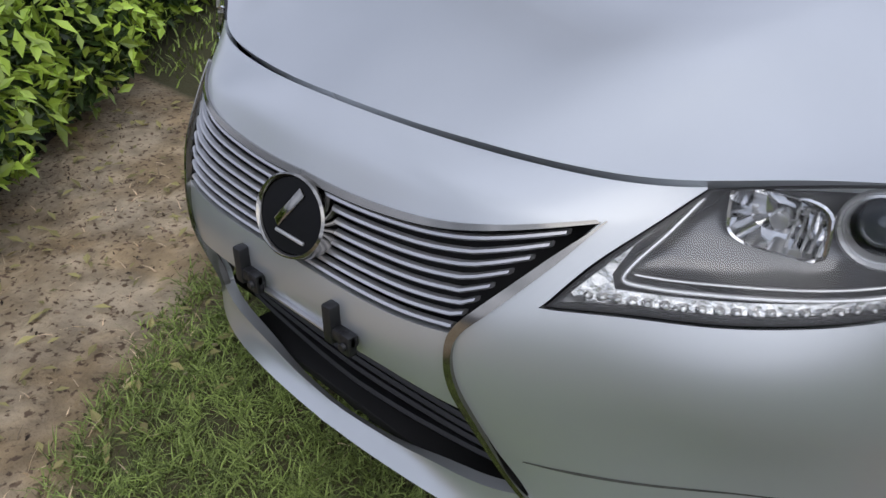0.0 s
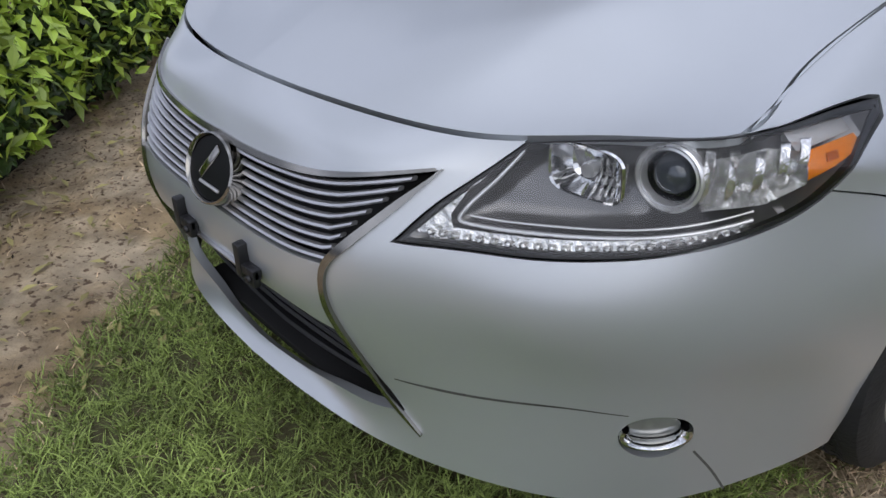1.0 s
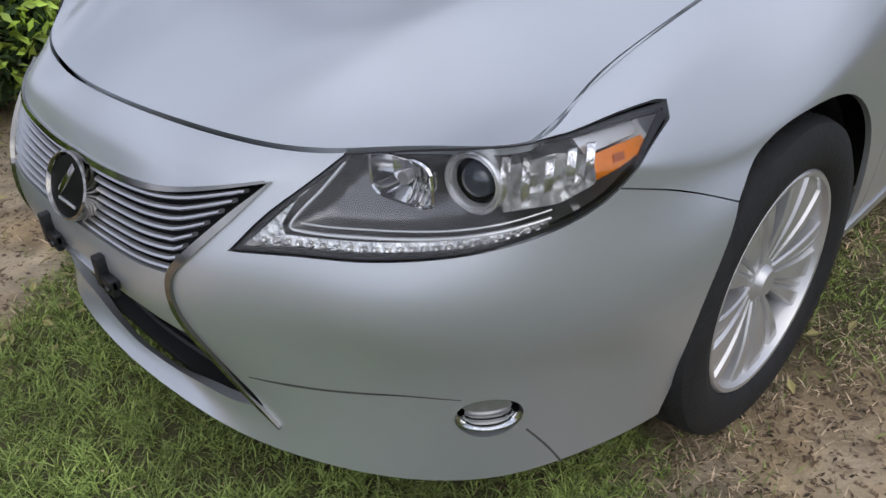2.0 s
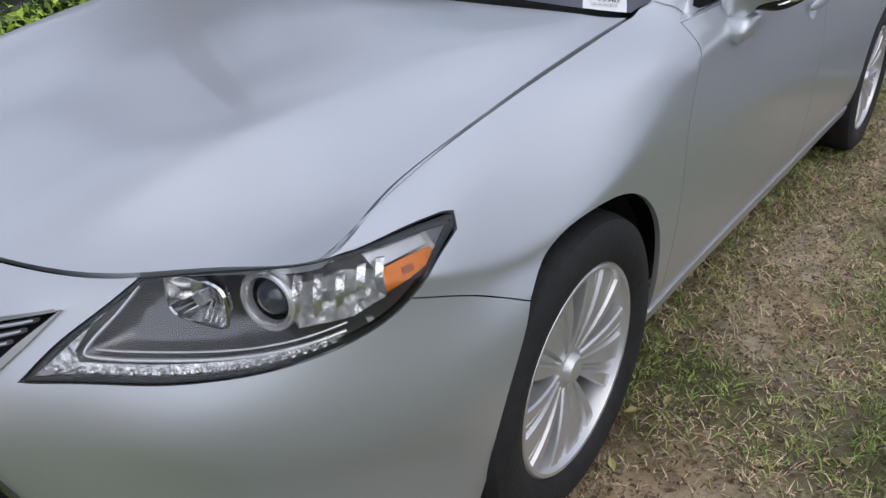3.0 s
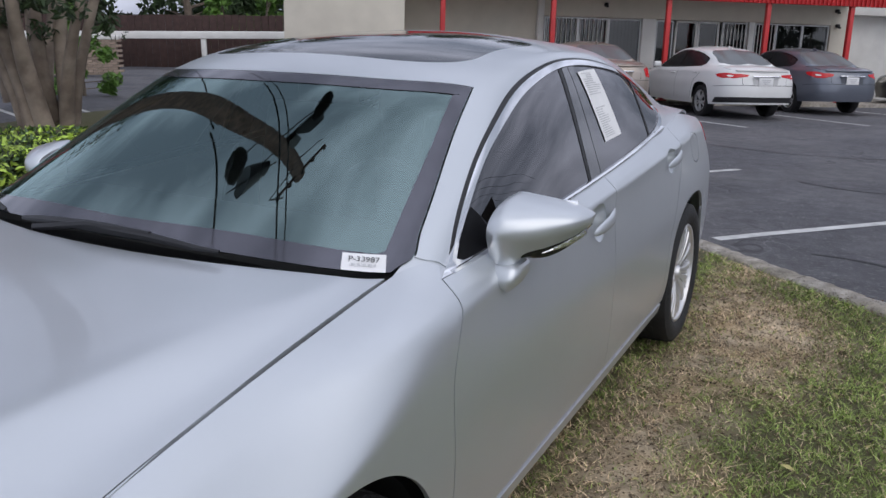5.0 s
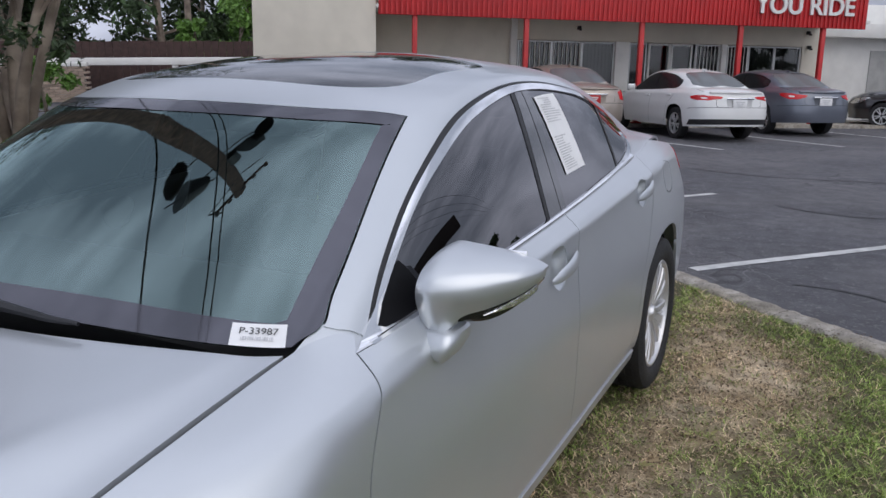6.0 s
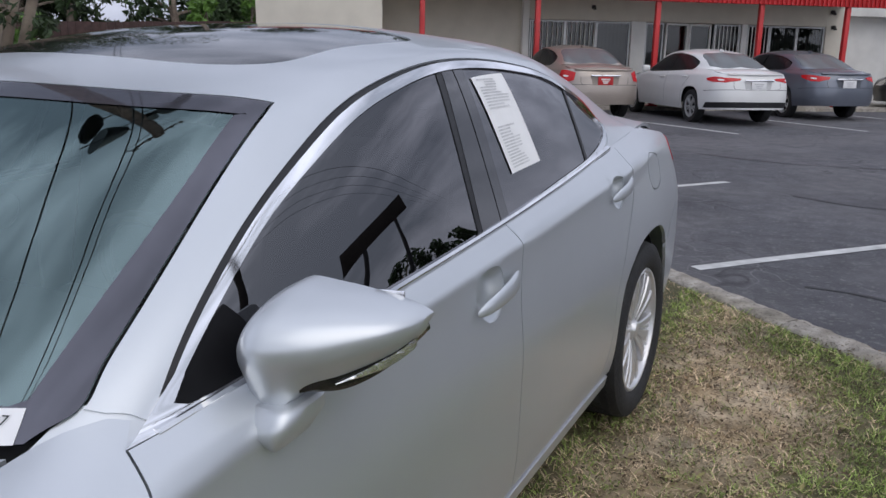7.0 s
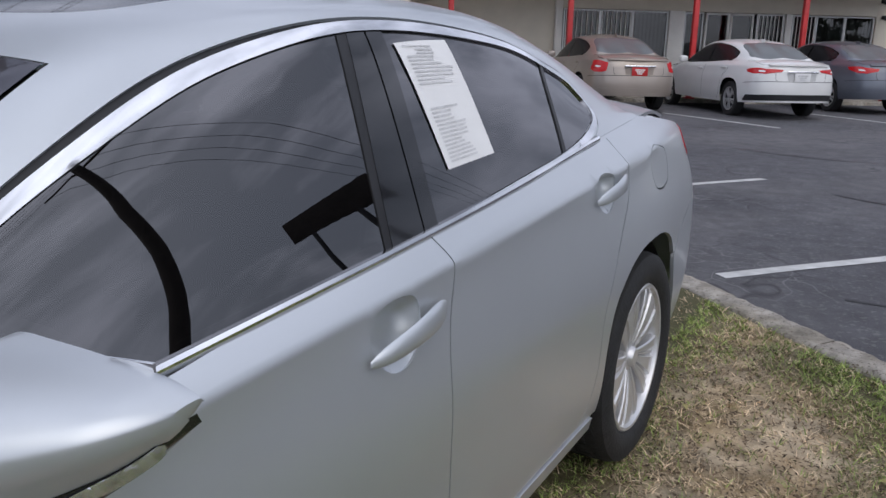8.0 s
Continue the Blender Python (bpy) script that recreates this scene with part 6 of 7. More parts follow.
units = [(-1.94, -1.0, "bars"), (-1.0, -0.15, "bars"), (-0.15, 0.78, "blind"), (1.22, 1.72, "blind"), (1.78, 2.43, "door"), (2.45, 3.08, "door"), (3.16, 3.92, "bars"), (4.12, 4.80, "bars"), (4.80, 5.60, "blind"), (5.60, 6.42, "blind")]
slab("pillar", 0.80, 1.20, 1.97, 2.2, 0.28, 2.12, WHITE_PAINT)
slab("pillar", 3.94, 4.10, 1.97, 2.2, 0.28, 2.12, WHITE_PAINT)
for x0, x1, what in units:
    low = 0.08 if what == "door" else 0.30
    win = blank("door" if what == "door" else "window")
    win.parent = shop
    bm = bmesh.new()
    w = 0.05 if what == "door" else 0.035
    for a, b, c, d in ((x0, x0 + w, low, 2.10), (x1 - w, x1, low, 2.10), (x0, x1, 2.10 - w, 2.10), (x0, x1, low, low + w)):
        box(bm, (b - a, 0.08, d - c), pose((a + b) / 2, 2.06, (c + d) / 2), 0)
    part("frame", bm, WHITE_PAINT if what == "door" else ALUMINIUM, win)
    slab("pane", x0 + w, x1 - w, 2.055, 2.065, low + w, 2.10 - w, SHOP_GLASS, win, 0).visible_shadow = False
    if what == "bars":
        for k in range(7):
            x = x0 + (x1 - x0) * (k + 0.5) / 7
            bm = bmesh.new()
            tube(bm, [(x, 2.02, low + 0.04), (x, 2.02, 2.06)], 0.011, 6)
            part("bar", bm, WHITE_PAINT, win)
        # a near-black sheet stands in for the unlit room behind the pane
        slab("shade", x0, x1, 2.5, 2.52, 0.3, 2.1, STEEL, win, 0)
    elif what == "blind":
        for k in range(9):
            x = x0 + (x1 - x0) * (k + 0.5) / 9
            bm = bmesh.new()
            box(bm, (0.085, 0.004, 1.75), pose(x, 2.13, 1.2, 0, 0, 24), 0)
            part("slat", bm, BLIND, win)
    else:
        # the dim interior behind the door is a near-black sheet too
        slab("shade", x0, x1, 2.4, 2.42, 0.1, 2.1, STEEL, win, 0)
        bm = bmesh.new()
        tube(bm, [(x1 - 0.09, 2.0, 0.9), (x1 - 0.09, 1.97, 1.0), (x1 - 0.09, 1.97, 1.2), (x1 - 0.09, 2.0, 1.3)], 0.012, 6)
        part("handle", bm, ALUMINIUM, win)
for x, z in ((-0.28, 2.45), (6.55, 2.5), (6.62, 2.1)):
    bm = bmesh.new()
    box(bm, (0.09, 0.12, 0.10), pose(x, 1.94, z), 0.02)
    box(bm, (0.05, 0.1, 0.05), pose(x, 1.85, z - 0.05), 0.01)
    part("wall_lamp", bm, STEEL, shop)

annex = blank("white_annex")
annex.matrix_basis = SHOP
tagged(annex, "low white flat-roofed building beside the shop", "building")
slab("wall", 7.5, 22, 3.2, 12, -0.2, 2.45, WHITE_PAINT, annex)
slab("roof", 7.3, 22.4, 2.6, 12.4, 2.45, 2.85, WHITE_PAINT, annex)
slab("door", 9.6, 12.6, 3.17, 3.24, -0.1, 2.1, BLIND, annex)
slab("upper_wall", 10.5, 22, 6.0, 12, 2.85, 3.7, WHITE_PAINT, annex)


# ---------------------------------------------------------------- parked cars: saloons of the same make-up, simpler and in other colours
def parked_car(name, label, paint, axle, heading, length, height, lamp_kind, plate_tint, dark_skirt):
    root = blank(name)
    h = Vector((-math.sin(radians(heading)), math.cos(radians(heading)), 0))
    h = (h - UP * h.dot(UP)).normalized()
    left = UP.cross(h)
    root.matrix_basis = Matrix.Translation((axle[0], axle[1], lot_z(axle[1]))) @ Matrix((left, -h, UP)).transposed().to_4x4() @ Matrix.Translation((0, -REAR_Y * length / 4.9, 0)) @ Matrix.Diagonal((0.975, length / 4.9, height / 1.447, 1))
    tagged(root, label, "car", "cars parked at the shop")
    U_ = BODY.ku[-1]
    flank = joined(np.c_[np.linspace(0, U_, 60), np.full(60, V - 0.002)], [(U_, 0.03)], np.c_[np.linspace(U_, side([(4.16, .27)] * 2)[0, 0], 14), np.full(14, 0.03)],
                   side([(4.15, .27), (4.12, .5), (4.048, .645), (3.95, .70), (3.78, .718), (3.60, .69), (3.49, .61), (3.437, .46), (3.435, .30)], 3), side([(3.43, .255), (1.34, .255)]),
                   side([(1.335, .30), (1.30, .507), (1.19, .645), (1.01, .709), (.82, .69), (.70, .55), (.685, .42), (.70, .25)], 3), np.c_[np.linspace(side([(.70, .22)] * 2)[0, 0], 0, 14), np.full(14, 0.03)])
    panel("body", paint, root, BODY, flank, both=True, step=0.07, rim=0.01)
    panel("bonnet", paint, root, BONNET, settled(evenly([(0, 0), (B_U, 0), (B_U, B_V), (0, B_V)], 0.06), 0.003, 1, B_V), both=True, step=0.09)
    panel("boot_lid", paint, root, DECK, settled([(0, 0), (DECK.ku[-1], 0), (DECK.ku[-1], DECK.kv[-1]), (0, DECK.kv[-1])], 0.003, 1, DECK.kv[-1]), both=True, step=0.09)
    whole = joined(np.c_[np.zeros(12), np.linspace(0.004, CABIN.kv[3], 12)], ws_side, ws_top, rear_win, [(CABIN.ku[-1], W), (CABIN.ku[-1], 0.002)], [(u_at(.755, 3.62, 1.045)[0], 0.002)], dlo_out[6:])
    panel("roof", paint, root, CABIN, settled(whole, 0.0, 1, W), both=True, step=0.07)
    panel("windshield", GLOSS_BLACK, root, CABIN, screen, both=True, step=0.09, rim=0)
    panel("rear_screen", REAR_GLASS, root, CABIN, settled(rear_win, 0.002, 1, W), both=True, step=0.08, lift=-0.002, rim=0)
    for m in (False, True):
        s = -1 if m else 1
        panel("side_window", DARK_WINDOW, root, CABIN, clipped(shrunk(DLO, -0.01), c1, c2), step=0.07, lift=0.0, rim=0, mirrored=m)
        panel("side_window", DARK_WINDOW, root, CABIN, clipped(shrunk(DLO, -0.01), c2 + gap, c1 + gap), step=0.07, lift=0.0, rim=0, mirrored=m)
        upper, lower = {"wedge": ([(.80, 4.30, .885), (.76, 4.52, .925), (.67, 4.72, .925), (.36, 4.83, .905)], [(.40, 4.84, .865), (.66, 4.74, .825), (.77, 4.54, .815), (.81, 4.36, .845)]),
                        "corner": ([(.80, 4.28, .93), (.75, 4.52, .945), (.66, 4.72, .935), (.44, 4.81, .915)], [(.47, 4.82, .865), (.66, 4.74, .815), (.74, 4.60, .805), (.81, 4.34, .880)]),
                        "tall": ([(.79, 4.40, .955), (.74, 4.56, .962), (.66, 4.71, .945), (.60, 4.75, .93)], [(.63, 4.76, .77), (.70, 4.70, .745), (.77, 4.56, .74), (.82, 4.40, .79)])}[lamp_kind]
        lamp = joined(BODY.find(evenly(np.array(upper), 0.05, False)), BODY.find(evenly(np.array(lower), 0.05, False)))
        panel("tail_lamp", RED_LENS, root, BODY, lamp, step=0.05, lift=0.006, rim=0.02, mirrored=m, label="red tail lamp")
        mid_u = lamp.mean(0)
        panel("reverse_lens", PAPER, root, BODY, mid_u + ring * (0.075, 0.016), step=0.05, lift=0.009, rim=0.004, mirrored=m)
        panel("boot_seam", BLACK, root, BODY, band(BODY.find(evenly(np.array([(.50, 4.80, .84), (.50, 4.82, .74), (.47, 4.84, .70)]), 0.04, False)), 0.007), step=0.05, lift=0.001, rim=0, mirrored=m)
        panel("headlight", REFLECTOR, root, BODY, HEADLIGHT, step=0.06, lift=0.004, rim=0.01, mirrored=m)
        panel("door_seam", BLACK, root, BODY, band(side(edge_mid), 0.006), step=0.05, lift=0.001, rim=0, mirrored=m)
        panel("door_seam", BLACK, root, BODY, band(side(edge_back[1:]), 0.006), step=0.05, lift=0.001, rim=0, mirrored=m)
        for hh in ((2.47, .86), (3.47, .90)):
            q = BODY.at(side([hh, hh]))[0]
            boxed("door_handle", (0.03, 0.2, 0.03), pose(s * (q[0] + 0.012), q[1], q[2]), paint, root, 0.008)
        bm = bmesh.new()
        box(bm, (0.17, 0.13, 0.13), pose(s * 0.94, 1.78, 1.02, 0, 0, -s * 12), 0.04, 3)
        part("door_mirror", bm, paint, root)
        for y in (FRONT_Y, REAR_Y):
            wh = blank("wheel", s * 0.765, y, 0.325)
            wh.parent = root
            face_ = pose(0, 0, 0, 0, 90 * s, 0)
            bm = bmesh.new()
            lathe(bm, [(0.21, -0.09), (0.30, -0.10), (0.325, -0.08), (0.33, 0), (0.325, 0.08), (0.30, 0.10), (0.215, 0.09)], 36, face_)
            part("tyre", bm, RUBBER, wh)
            bm = bmesh.new()
            lathe(bm, [(0.215, 0.05), (0.222, 0.092), (0.200, 0.088), (0.196, 0.05)], 36, face_)
            part("rim", bm, ALLOY, wh)
            bm = bmesh.new()
            lathe(bm, [(0.0, 0.035), (0.205, 0.035)], 24, face_)
            part("wheel_backing", bm, DARK, wh)
            for k in range(5):
                for o in (-11, 11):
                    bm = bmesh.new()
                    box(bm, (0.175, 0.028, 0.03), face_ @ pose(0, 0, 0, 0, 0, k * 72 + o) @ pose(0.115, 0, 0.072, 0, 3, 0), 0.006)
                    part("spoke", bm, ALLOY, wh)
    skirt = joined(np.c_[np.linspace(side([(4.40, .46)] * 2)[0, 0], U_, 20), np.full(20, side([(4.47, .44)] * 2)[0, 1])], np.c_[np.linspace(U_, side([(4.30, .33)] * 2)[0, 0], 20), np.full(20, side([(4.4, .33)] * 2)[0, 1])])
    panel("rear_skirt", BLACK if dark_skirt else paint, root, BODY, settled(skirt, 0, 0, U_), both=True, step=0.06, lift=0.006, rim=0.02)
    panel("bumper_seam", BLACK, root, BODY, settled(band(np.c_[np.linspace(side([(4.3, .70)] * 2)[0, 0], U_, 24), np.full(24, side([(4.4, .66)] * 2)[0, 1])], 0.008), 0, 0, U_), both=True, step=0.05, lift=0.001, rim=0)
    bm = bmesh.new()
    loft(bm, [[(x, 4.80 - 0.30 * x * x, 1.000), (x, 4.845 - 0.30 * x * x, 0.992), (x, 4.85 - 0.30 * x * x, 0.975), (x, 4.80 - 0.30 * x * x, 0.962)] for x in np.linspace(-0.60, 0.60, 17)])
    part("boot_lip", bm, paint, root)
    # no hollow is cut: a darker paint panel imitates the shaded recess
    panel("plate_recess", SHADE_PAINT[paint.name], root, BODY, settled(joined(BODY.find(evenly(np.array([(.30, 4.85, .84), (0, 4.87, .845)]), 0.05, False)), BODY.find(evenly(np.array([(0, 4.87, .70), (.27, 4.85, .705)]), 0.05, False))), 0, 0, U_), both=True, step=0.06, lift=0.003, rim=0.006)
    bm = bmesh.new()
    box(bm, (0.62, 0.02, 0.035), pose(0, 4.885, 0.865), 0.006)
    part("boot_trim", bm, CHROME, root)
    bm = bmesh.new()
    box(bm, (0.32, 0.012, 0.16), pose(0, 4.885, 0.77), 0.004)
    plate = part("licence_plate", bm, plate_tint, root)
    for k in range(3):
        bm = bmesh.new()
        box(bm, (0.20 - 0.05 * k, 0.004, 0.022), pose(0, 4.893, 0.80 - 0.035 * k), 0)
        part("plate_print", bm, WHITE_PAINT if plate_tint is RED_PAINT else INK, plate)
    bm = bmesh.new()
    box(bm, (1.36, 3.9, 0.55), pose(0, 2.5, 0.62), 0.1)
    part("interior", bm, DARK, root)
    bm = bmesh.new()
    box(bm, (0.03, 0.14, 0.05), pose(0, 3.35, 1.42, -8), 0.012)
    part("antenna_fin", bm, paint, root)


# shaded copies of the car paints, for the plate recess
SHADE_PAINT = {m_.name: shader(m_.name + "_trim", tone, 0.5, 0.2, 0, 0.05, 5.0) for m_, tone in ((WHITE_CAR, (0.50, 0.50, 0.50)), (GREY_CAR, (0.075, 0.083, 0.10)), (TAN_CAR, (0.25, 0.21, 0.18)), (DARK_CAR, (0.02, 0.02, 0.02)))}
DARK_WINDOW = shader("parked_car_window", (0.014, 0.015, 0.017), 0.25, 0, 0, 0.2, 3.0, spec=0.3)
# the grey base stands in for pale sky reflected in the rear glass
REAR_GLASS = shader("sky_grey_rear_glass", (0.13, 0.14, 0.145), 0.22, 0, 0, 0.1, 3.0, spec=0.35)
parked_car("white_sedan", "white compact sedan with red tail lamps and a black lower bumper", WHITE_CAR, (-1.20, 18.45), 40, 4.63, 1.435, "wedge", PAPER, True)
parked_car("grey_sedan", "dark blue-grey sedan with bright red tail lamps parked nose-in", GREY_CAR, (0.25, 21.2), 40, 4.63, 1.45, "corner", PAPER, False)
parked_car("tan_sedan", "older tan sedan with a red dealer plate parked nose-in", TAN_CAR, (-3.95, 17.75), 38, 4.80, 1.47, "tall", RED_PAINT, False)
parked_car("dark_sedan", "dark brown-black sedan parked side-on beyond the others", DARK_CAR, (4.9, 25.6), 84, 4.7, 1.46, "corner", PAPER, False)


# ---------------------------------------------------------------- poles, wires, sign
def wire(name, a, b, sag, r=0.012, label="thin black overhead wire"):
    a, b = Vector(a), Vector(b)
    bm = bmesh.new()
    tube(bm, [a.lerp(b, f) - Vector((0, 0, sag * 4 * f * (1 - f))) for f in np.linspace(0, 1, 14)], r, 5)
    tagged(part(name, bm, STEEL), label, "wire", "overhead wires")


PX, PY = -5.95, 4.75
pole = blank("utility_pole", PX, PY, 0)
tagged(pole, "brown weathered wooden utility pole with floodlights near its top", "pole")
bm = bmesh.new()
tube(bm, [(0.03 * noise.noise(Vector((0, 0, z))), 0, z - 0.2) for z in np.linspace(0, 14.4, 20)], list(np.linspace(0.22, 0.19, 20)), 16)
part("post", bm, POLE_WOOD, pole)
bm = bmesh.new()
box(bm, (0.10, 1.7, 0.10), pose(0.16, 0, 13.6, 0, 0, -25), 0.01)
part("crossarm", bm, POLE_WOOD, pole)
for dx, dy, z, turn, flat in ((0.48, 1.15, 10.3, 20, True), (0.30, 0.66, 10.8, 70, False), (-0.30, -0.62, 10.8, 140, False), (-0.30, -0.60, 9.3, 40, True)):
    lamp = blank("floodlight", 0, 0, 0)
    lamp.parent = pole
    bm = bmesh.new()
    tube(bm, [(0, 0, z - 0.2), (dx * 0.6, dy * 0.6, z - 0.15), (dx, dy, z)], 0.03, 6)
    part("bracket", bm, STEEL, lamp)
    bm = bmesh.new()
    if flat:
        lathe(bm, [(0.0, 0.75), (0.16, 0.55), (0.27, 0.15), (0.24, -0.25), (0.12, -0.6), (0.0, -0.7)], 18, pose(dx * 1.1, dy * 1.1, z, 78, 0, turn) @ Matrix.Diagonal((1, 0.45, 1, 1)))
    else:
        lathe(bm, [(0.0, 0.42), (0.24, 0.40), (0.34, 0.16), (0.46, -0.16), (0.48, -0.26), (0.0, -0.22)], 18, pose(dx * 1.15, dy * 1.15, z, 50, 0, turn))
    part("housing", bm, STEEL, lamp)
bm = bmesh.new()
lathe(bm, [(0, -0.5), (0.2, -0.5), (0.22, 0.4), (0.1, 0.5), (0, 0.5)], 16, pose(0.1, 0.22, 11.0) @ Matrix.Diagonal((0.9, 0.9, 0.8, 1)))
part("transformer", bm, STEEL, pole)
bm = bmesh.new()
lathe(bm, [(0.62 + 0.03 * math.cos(a), 0.03 * math.sin(a)) for a in np.linspace(0, 2 * math.pi, 7)[:-1]], 28, pose(-0.38, -0.72, 10.9, 62, 0, 30), closed=True)
part("cable_coil", bm, STEEL, pole)
for k in range(5):
    bm = bmesh.new()
    lathe(bm, [(0.0, 0.16), (0.05, 0.15), (0.07, 0.08), (0.04, 0.05), (0.07, 0.0), (0.03, -0.05)], 10, pose(0.16 + (k - 2) * 0.17, (k - 2) * 0.36, 13.72))
    part("insulator", bm, STEEL, pole)
bm = bmesh.new()
tube(bm, [(0.1, -0.7, 13.6), (-0.15, -0.9, 13.0), (0.2, -0.4, 12.6), (0.1, 0.2, 12.8), (0.35, 0.8, 13.1)], 0.025, 6)
part("loose_cable", bm, STEEL, pole)
PX2, PY2 = 8.9, 7.9
pole2 = blank("utility_pole", PX2, PY2, 0)
tagged(pole2, "tall wooden utility pole darkened to a backlit silhouette, carrying wires", "pole")
bm = bmesh.new()
tube(bm, [(0, 0, z) for z in np.linspace(-0.8, 14, 16)], list(np.linspace(0.17, 0.12, 16)), 14)
part("post", bm, BACKLIT_DARK, pole2)
bm = bmesh.new()
box(bm, (2.2, 0.12, 0.12), pose(0, 0.14, 12.6, 0, 0, -50), 0.01)
part("crossarm", bm, BACKLIT_DARK, pole2)
for k in range(4):
    wire("overhead_wire", (PX2 - 0.8 + 0.5 * k, PY2 + 0.5 - 0.4 * k, 12.8), (34 + k, 66, 11.5 + 0.5 * k), 1.0)
    wire("overhead_wire", (PX2 - 0.8 + 0.5 * k, PY2 + 0.5 - 0.4 * k, 12.8), (22 + k, -40, 12.5), 1.0)
for x, y, r in ((-4.44, 2.38, 0.022), (-2.81, 2.51, 0.018), (-2.5, 2.45, 0.014)):
    wire("street_wire", (x - 25, y + 24, 8.0), (x + 25, y - 24, 8.0), 0.0, r)
wire("service_wire", (-29, 33, 5.2), (-9.8, 24.5, 4.3), 0.4, 0.02)
wire("service_wire", (-44, 26, 4.0), (-29, 33, 3.8), 0.5, 0.03)

sign = blank("roadside_sign", 0, 0, 0)
tagged(sign, "large roadside sign board on two posts, darkened as if backlit", "sign")
a, b = Vector((0.8 + 35 * 0.655, 2.3 + 35 * 0.715, 0)), Vector((0.8 + 35 * 0.53, 2.3 + 35 * 0.82, 0))
mid_, d_ = (a + b) / 2, (b - a)
ang = math.degrees(math.atan2(d_.y, d_.x))
base_ = pose(mid_.x, mid_.y, 0, 0, 0, ang)
boxed("board", (d_.length, 0.3, 1.9), base_ @ pose(0, 0, 9.3), BACKLIT_DARK, sign, 0.03)
for k in (-0.25, 0.25):
    bm = bmesh.new()
    tube(bm, [base_ @ Vector((k * d_.length, 0, -2)), base_ @ Vector((k * d_.length, 0, 9.0))], 0.16, 10)
    part("post", bm, STEEL, sign)
for k in range(5):
    bm = bmesh.new()
    box(bm, (0.62, 0.06, 0.75), base_ @ pose((k - 2) * d_.length / 6.2, -0.17, 9.3, 0, 15, 0), 0.12)
    part("sign_shape", bm, POLE_WOOD, sign)

bm = bmesh.new()
tube(bm, [(-29, 33, lot_z(33)), (-28.9, 33, 9.5)], [0.17, 0.13], 10)
tagged(part("distant_pole", bm, BARK), "pale wooden utility pole before the woods", "pole")
bollard = blank("red_post", -6.55, 4.62, 0)
tagged(bollard, "slim bright red steel post behind the low hedge", "post")
bm = bmesh.new()
lathe(bm, [(0.0, 2.32), (0.05, 2.31), (0.068, 2.27), (0.068, -0.05)], 16)
part("post", bm, RED_PAINT, bollard)


# ---------------------------------------------------------------- trees and the far side of the road
def crown_points(centres, radius, n, g):
    c = np.asarray(centres)[g.integers(0, len(centres), n)]
    d = g.normal(size=(n, 3))
    d /= np.linalg.norm(d, axis=1, keepdims=True)
    return c + d * (radius * g.random(n) ** 0.45)[:, None] * (1, 1, 0.75)


def multi_trunk(x, y, seed):
    """A crape myrtle: several bare, sinuous grey trunks that fork into a crown."""
    g = np.random.default_rng(seed)
    tree = blank("crape_myrtle", x, y, -0.05)
    tagged(tree, "multi-trunked tree with smooth grey-brown bark and dark leaves", "tree")
    tips = []
    for k in range(7):
        a = 2 * math.pi * k / 7 + g.uniform(-0.3, 0.3)
        out = g.uniform(0.5, 1.25)
        r0 = g.uniform(0.075, 0.125)
        pts, rad = [], []
        for f in np.linspace(0, 1, 9):
            wob = 0.10 * math.sin(5 * f + k)
            pts.append((math.cos(a) * (0.24 + out * f ** 1.2) + wob * math.sin(a), math.sin(a) * (0.24 + out * f ** 1.2) - wob * math.cos(a), 3.4 * f))
            rad.append(r0 * (1.25 - 0.75 * f ** 0.6) * (1 + 0.12 * math.sin(9 * f + 2 * k)))
        bm = bmesh.new()
        tube(bm, pts, rad, 10)
        tips.append(pts[-1])
        for j in range(3):
            p = np.array(pts[4 + j])
            q = p + (g.uniform(-0.8, 0.8), g.uniform(-0.8, 0.8), g.uniform(0.8, 1.6))
            tube(bm, [p, (p + q) / 2 + g.normal(0, 0.08, 3), q], [rad[4 + j] * 0.6, rad[4 + j] * 0.4, 0.02], 7)
            tips.append(tuple(q))
        part("trunk", bm, BARK, tree)
    cc = np.array(tips) + g.normal(0, 0.45, (len(tips), 3)) + (0, 0, 0.6)
    low = np.array([(g.uniform(-1.2, 1.2), g.uniform(-1.2, 1.2), g.uniform(1.2, 2.2)) for _ in range(9)])
    leaves("crown", np.concatenate([crown_points(cc, 0.8, 5200, g), crown_points(low, 0.22, 500, g)]), 0.07, TREE_LEAF, "", "", seed, parent=tree)


multi_trunk(-8.3, 7.35, 41)
multi_trunk(-11.6, 9.4, 43)


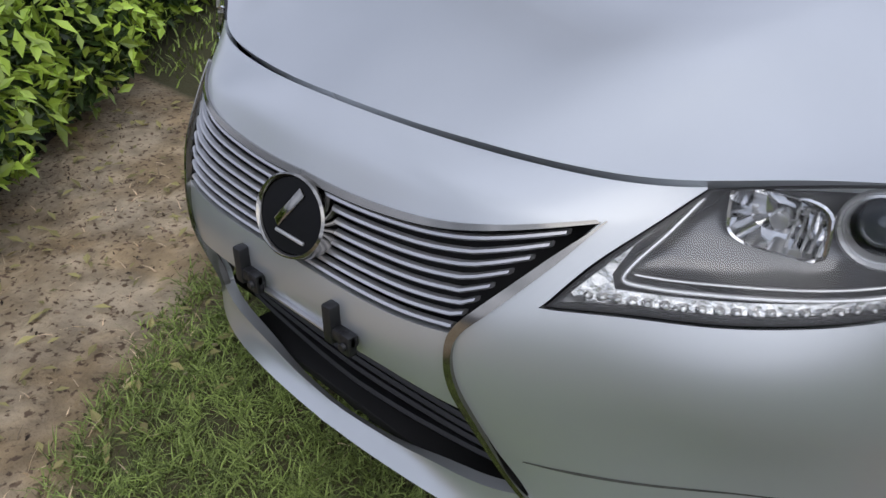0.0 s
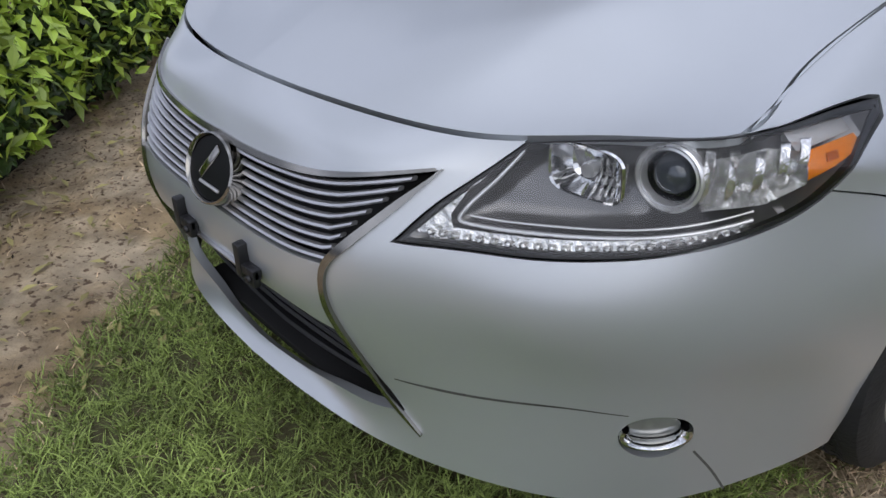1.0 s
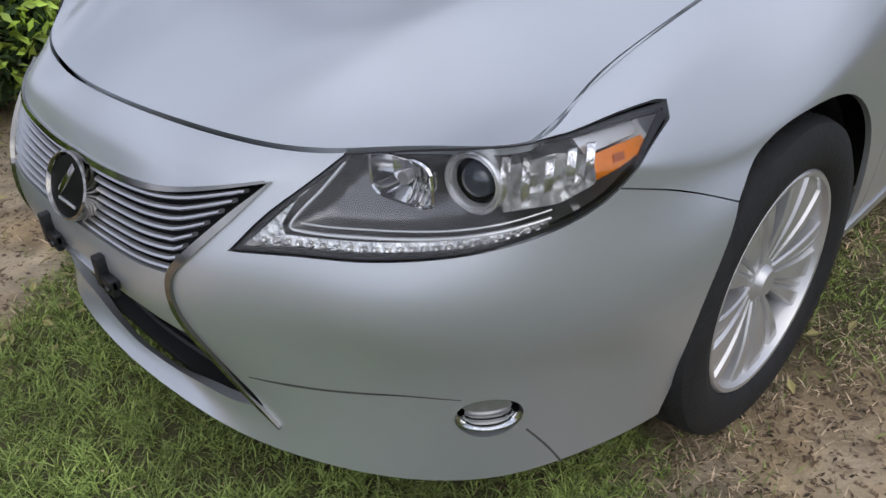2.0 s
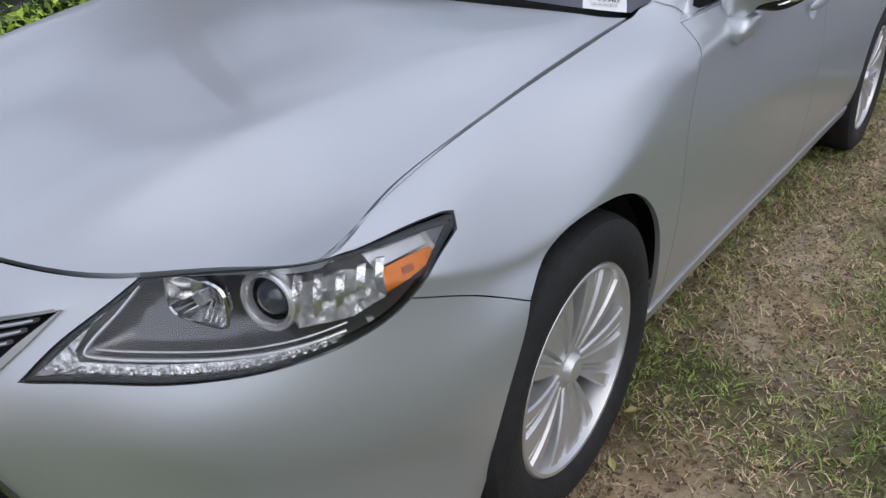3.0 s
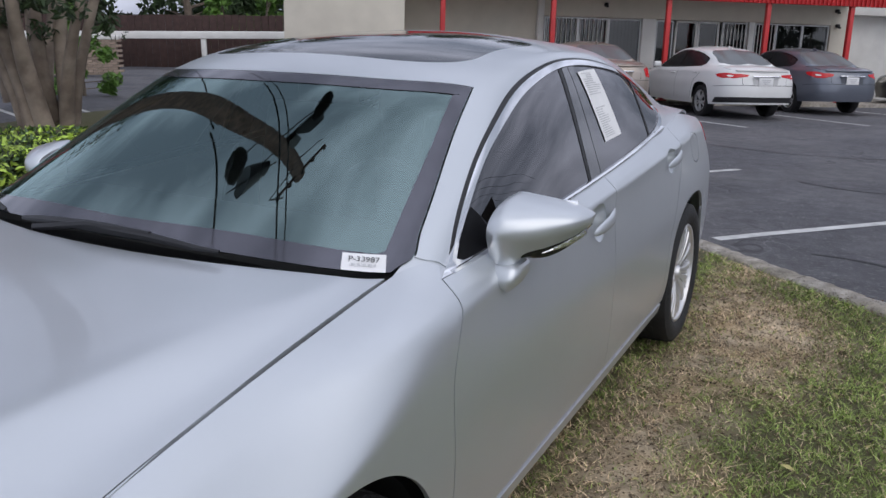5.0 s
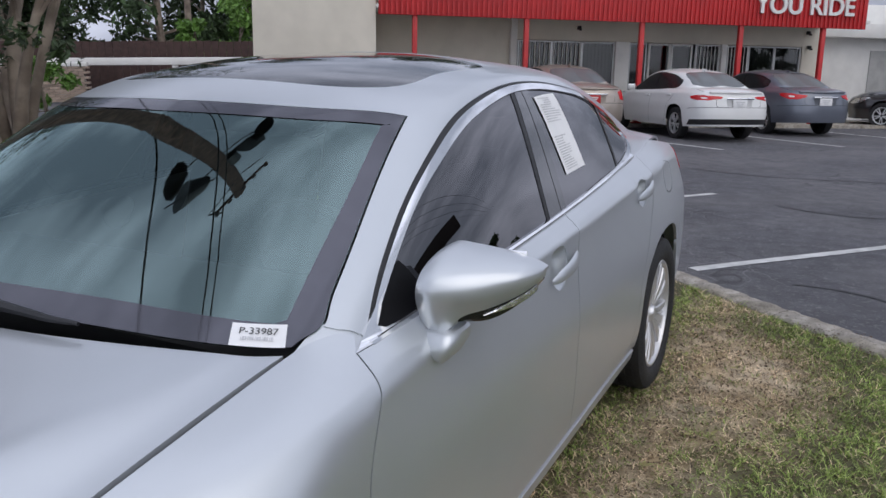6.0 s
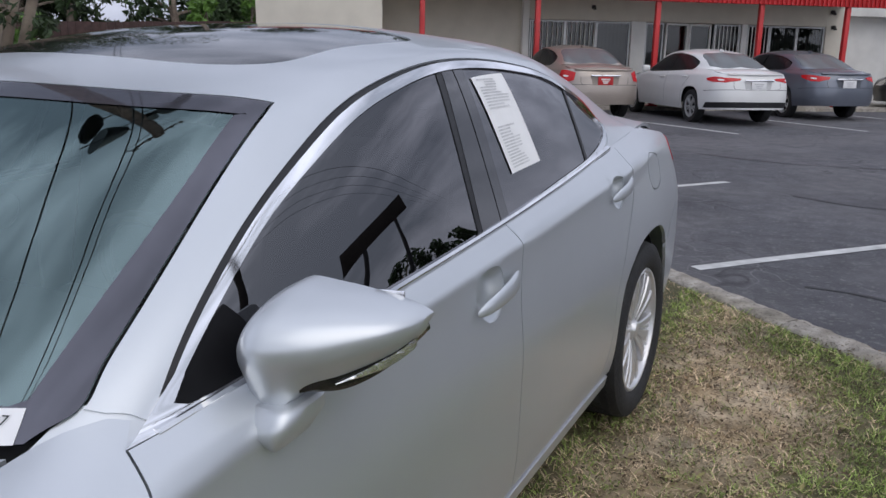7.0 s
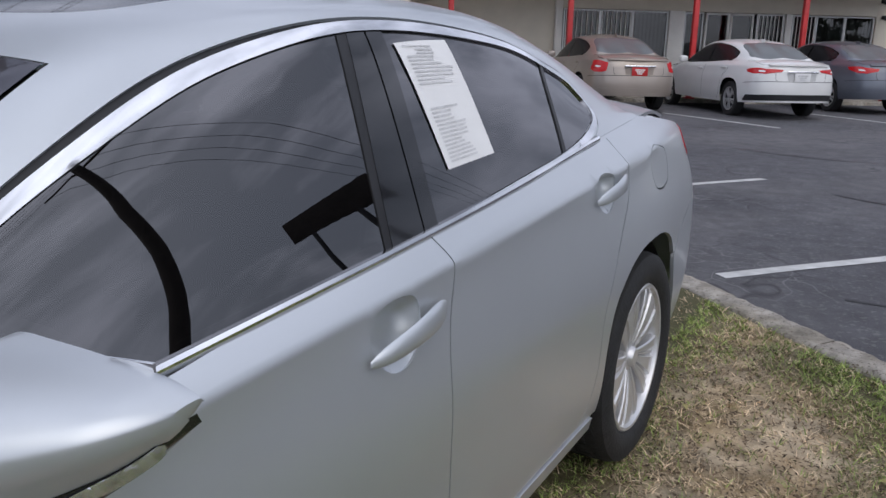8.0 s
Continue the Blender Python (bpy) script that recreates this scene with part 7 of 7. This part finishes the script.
def forest_tree(x, y, h, seed, leaf=TREE_LEAF, n=2600, low=0.25, wide=0.30, size=0.30):
    g = np.random.default_rng(seed)
    tree = blank("tree", x, y, lot_z(min(y, 60)) - 0.1)
    tagged(tree, "tall dark green leafy tree in the woods" if h > 6 else "bright green leafy bush", "tree" if h > 6 else "bush", "trees in the woods" if h > 6 else "")
    bm = bmesh.new()
    tube(bm, [(0.25 * math.sin(z + seed), 0.2 * math.cos(1.3 * z + seed), z) for z in np.linspace(0, h * 0.85, 8)], list(np.linspace(0.022 * h, 0.02, 8)), 8)
    cc = []
    for k in range(16):
        z = h * g.uniform(low, 0.97)
        reach = h * wide * (1.1 - 0.7 * (z / h)) * g.uniform(0.5, 1.0)
        a = g.uniform(0, 2 * math.pi)
        p = (reach * math.cos(a), reach * math.sin(a), z)
        tube(bm, [(0, 0, z * 0.8), (p[0] * 0.5, p[1] * 0.5, z * 0.93), p], [0.008 * h, 0.005 * h, 0.01], 5)
        cc.append(p)
    part("trunk", bm, BARK, tree)
    leaves("crown", crown_points(cc, h * 0.11, n, g), size, leaf, "", "", seed, parent=tree)


g = np.random.default_rng(77)
for k in range(26):
    f = k / 25
    forest_tree(-62 + 48 * f + g.uniform(-2, 2), 22 + 34 * f + g.uniform(-2, 6) + (6 if k % 2 else 0), g.uniform(11, 16), 100 + k, low=0.06 if k % 2 else 0.2)
for k, (x, y, h) in enumerate(((-24.5, 31.5, 4.6), (-22.6, 32.6, 4.2), (-26.5, 30.6, 3.8))):
    forest_tree(x, y, h, 160 + k, BUSH_LEAF, 1800, 0.1, 0.34, 0.16)
for k in range(16):
    forest_tree(52 - 1.7 * k + g.uniform(-1, 1), 4 + 2.9 * k + g.uniform(-1, 1), g.uniform(6.2, 8.5), 200 + k, n=700, low=0.05, wide=0.42, size=0.34)
forest_tree(-14.2, 12.4, 2.0, 170, BUSH_LEAF, 1600, 0.1, 0.5, 0.09)

# the dark fence with a pale rail, and a low brick wall, across the road
fence = blank("dark_fence", 0, 0, 0)
tagged(fence, "dark red-brown board fence below a pale beam", "fence")
fm = pose(-27, 24.5, lot_z(24.5), 0, 0, 35)
for k in range(60):
    bm = bmesh.new()
    box(bm, (0.29, 0.05, 2.1 + 0.03 * math.sin(k * 7)), fm @ pose(-9 + 0.3 * k, 0, 1.05), 0.006)
    part("board", bm, BROWN_WOOD, fence)
boxed("beam", (18.4, 0.3, 0.28), fm @ pose(0, -1.6, 1.35), WHITE_PAINT, fence, 0.02)
for k in range(5):
    boxed("beam_post", (0.2, 0.2, 1.3), fm @ pose(-8 + 4 * k, -1.6, 0.62), WHITE_PAINT, fence, 0.02)
brick_wall = tagged(blank("brick_wall", -22.5, 17.0, lot_z(17.0)), "low pale brick garden wall with a stone cap", "wall", "", "structure")
brick_wall.matrix_basis = pose(-22.5, 17.0, lot_z(17.0), 0, 0, 38)
boxed("mortar", (6.0, 0.20, 1.1), pose(0, 0.01, 0.55), CONCRETE, brick_wall, 0)
boxed("cap", (6.2, 0.34, 0.12), pose(0, 0, 1.16), WHITE_PAINT, brick_wall, 0.02)
bm = bmesh.new()
box(bm, (0.215, 0.24, 0.065), None, 0.006, 1)
one = part("brick", bm, BRICK, brick_wall)
for r in range(14):
    for c_ in range(20):
        ob = one if r == c_ == 0 else one.copy()
        if not (r == c_ == 0):
            scene.collection.objects.link(ob)
        ob.location = (-2.85 + 0.3 * c_ + (0.15 if r % 2 else 0), -0.02, 0.05 + 0.078 * r)
        ob.scale = (1.33, 1, 1)
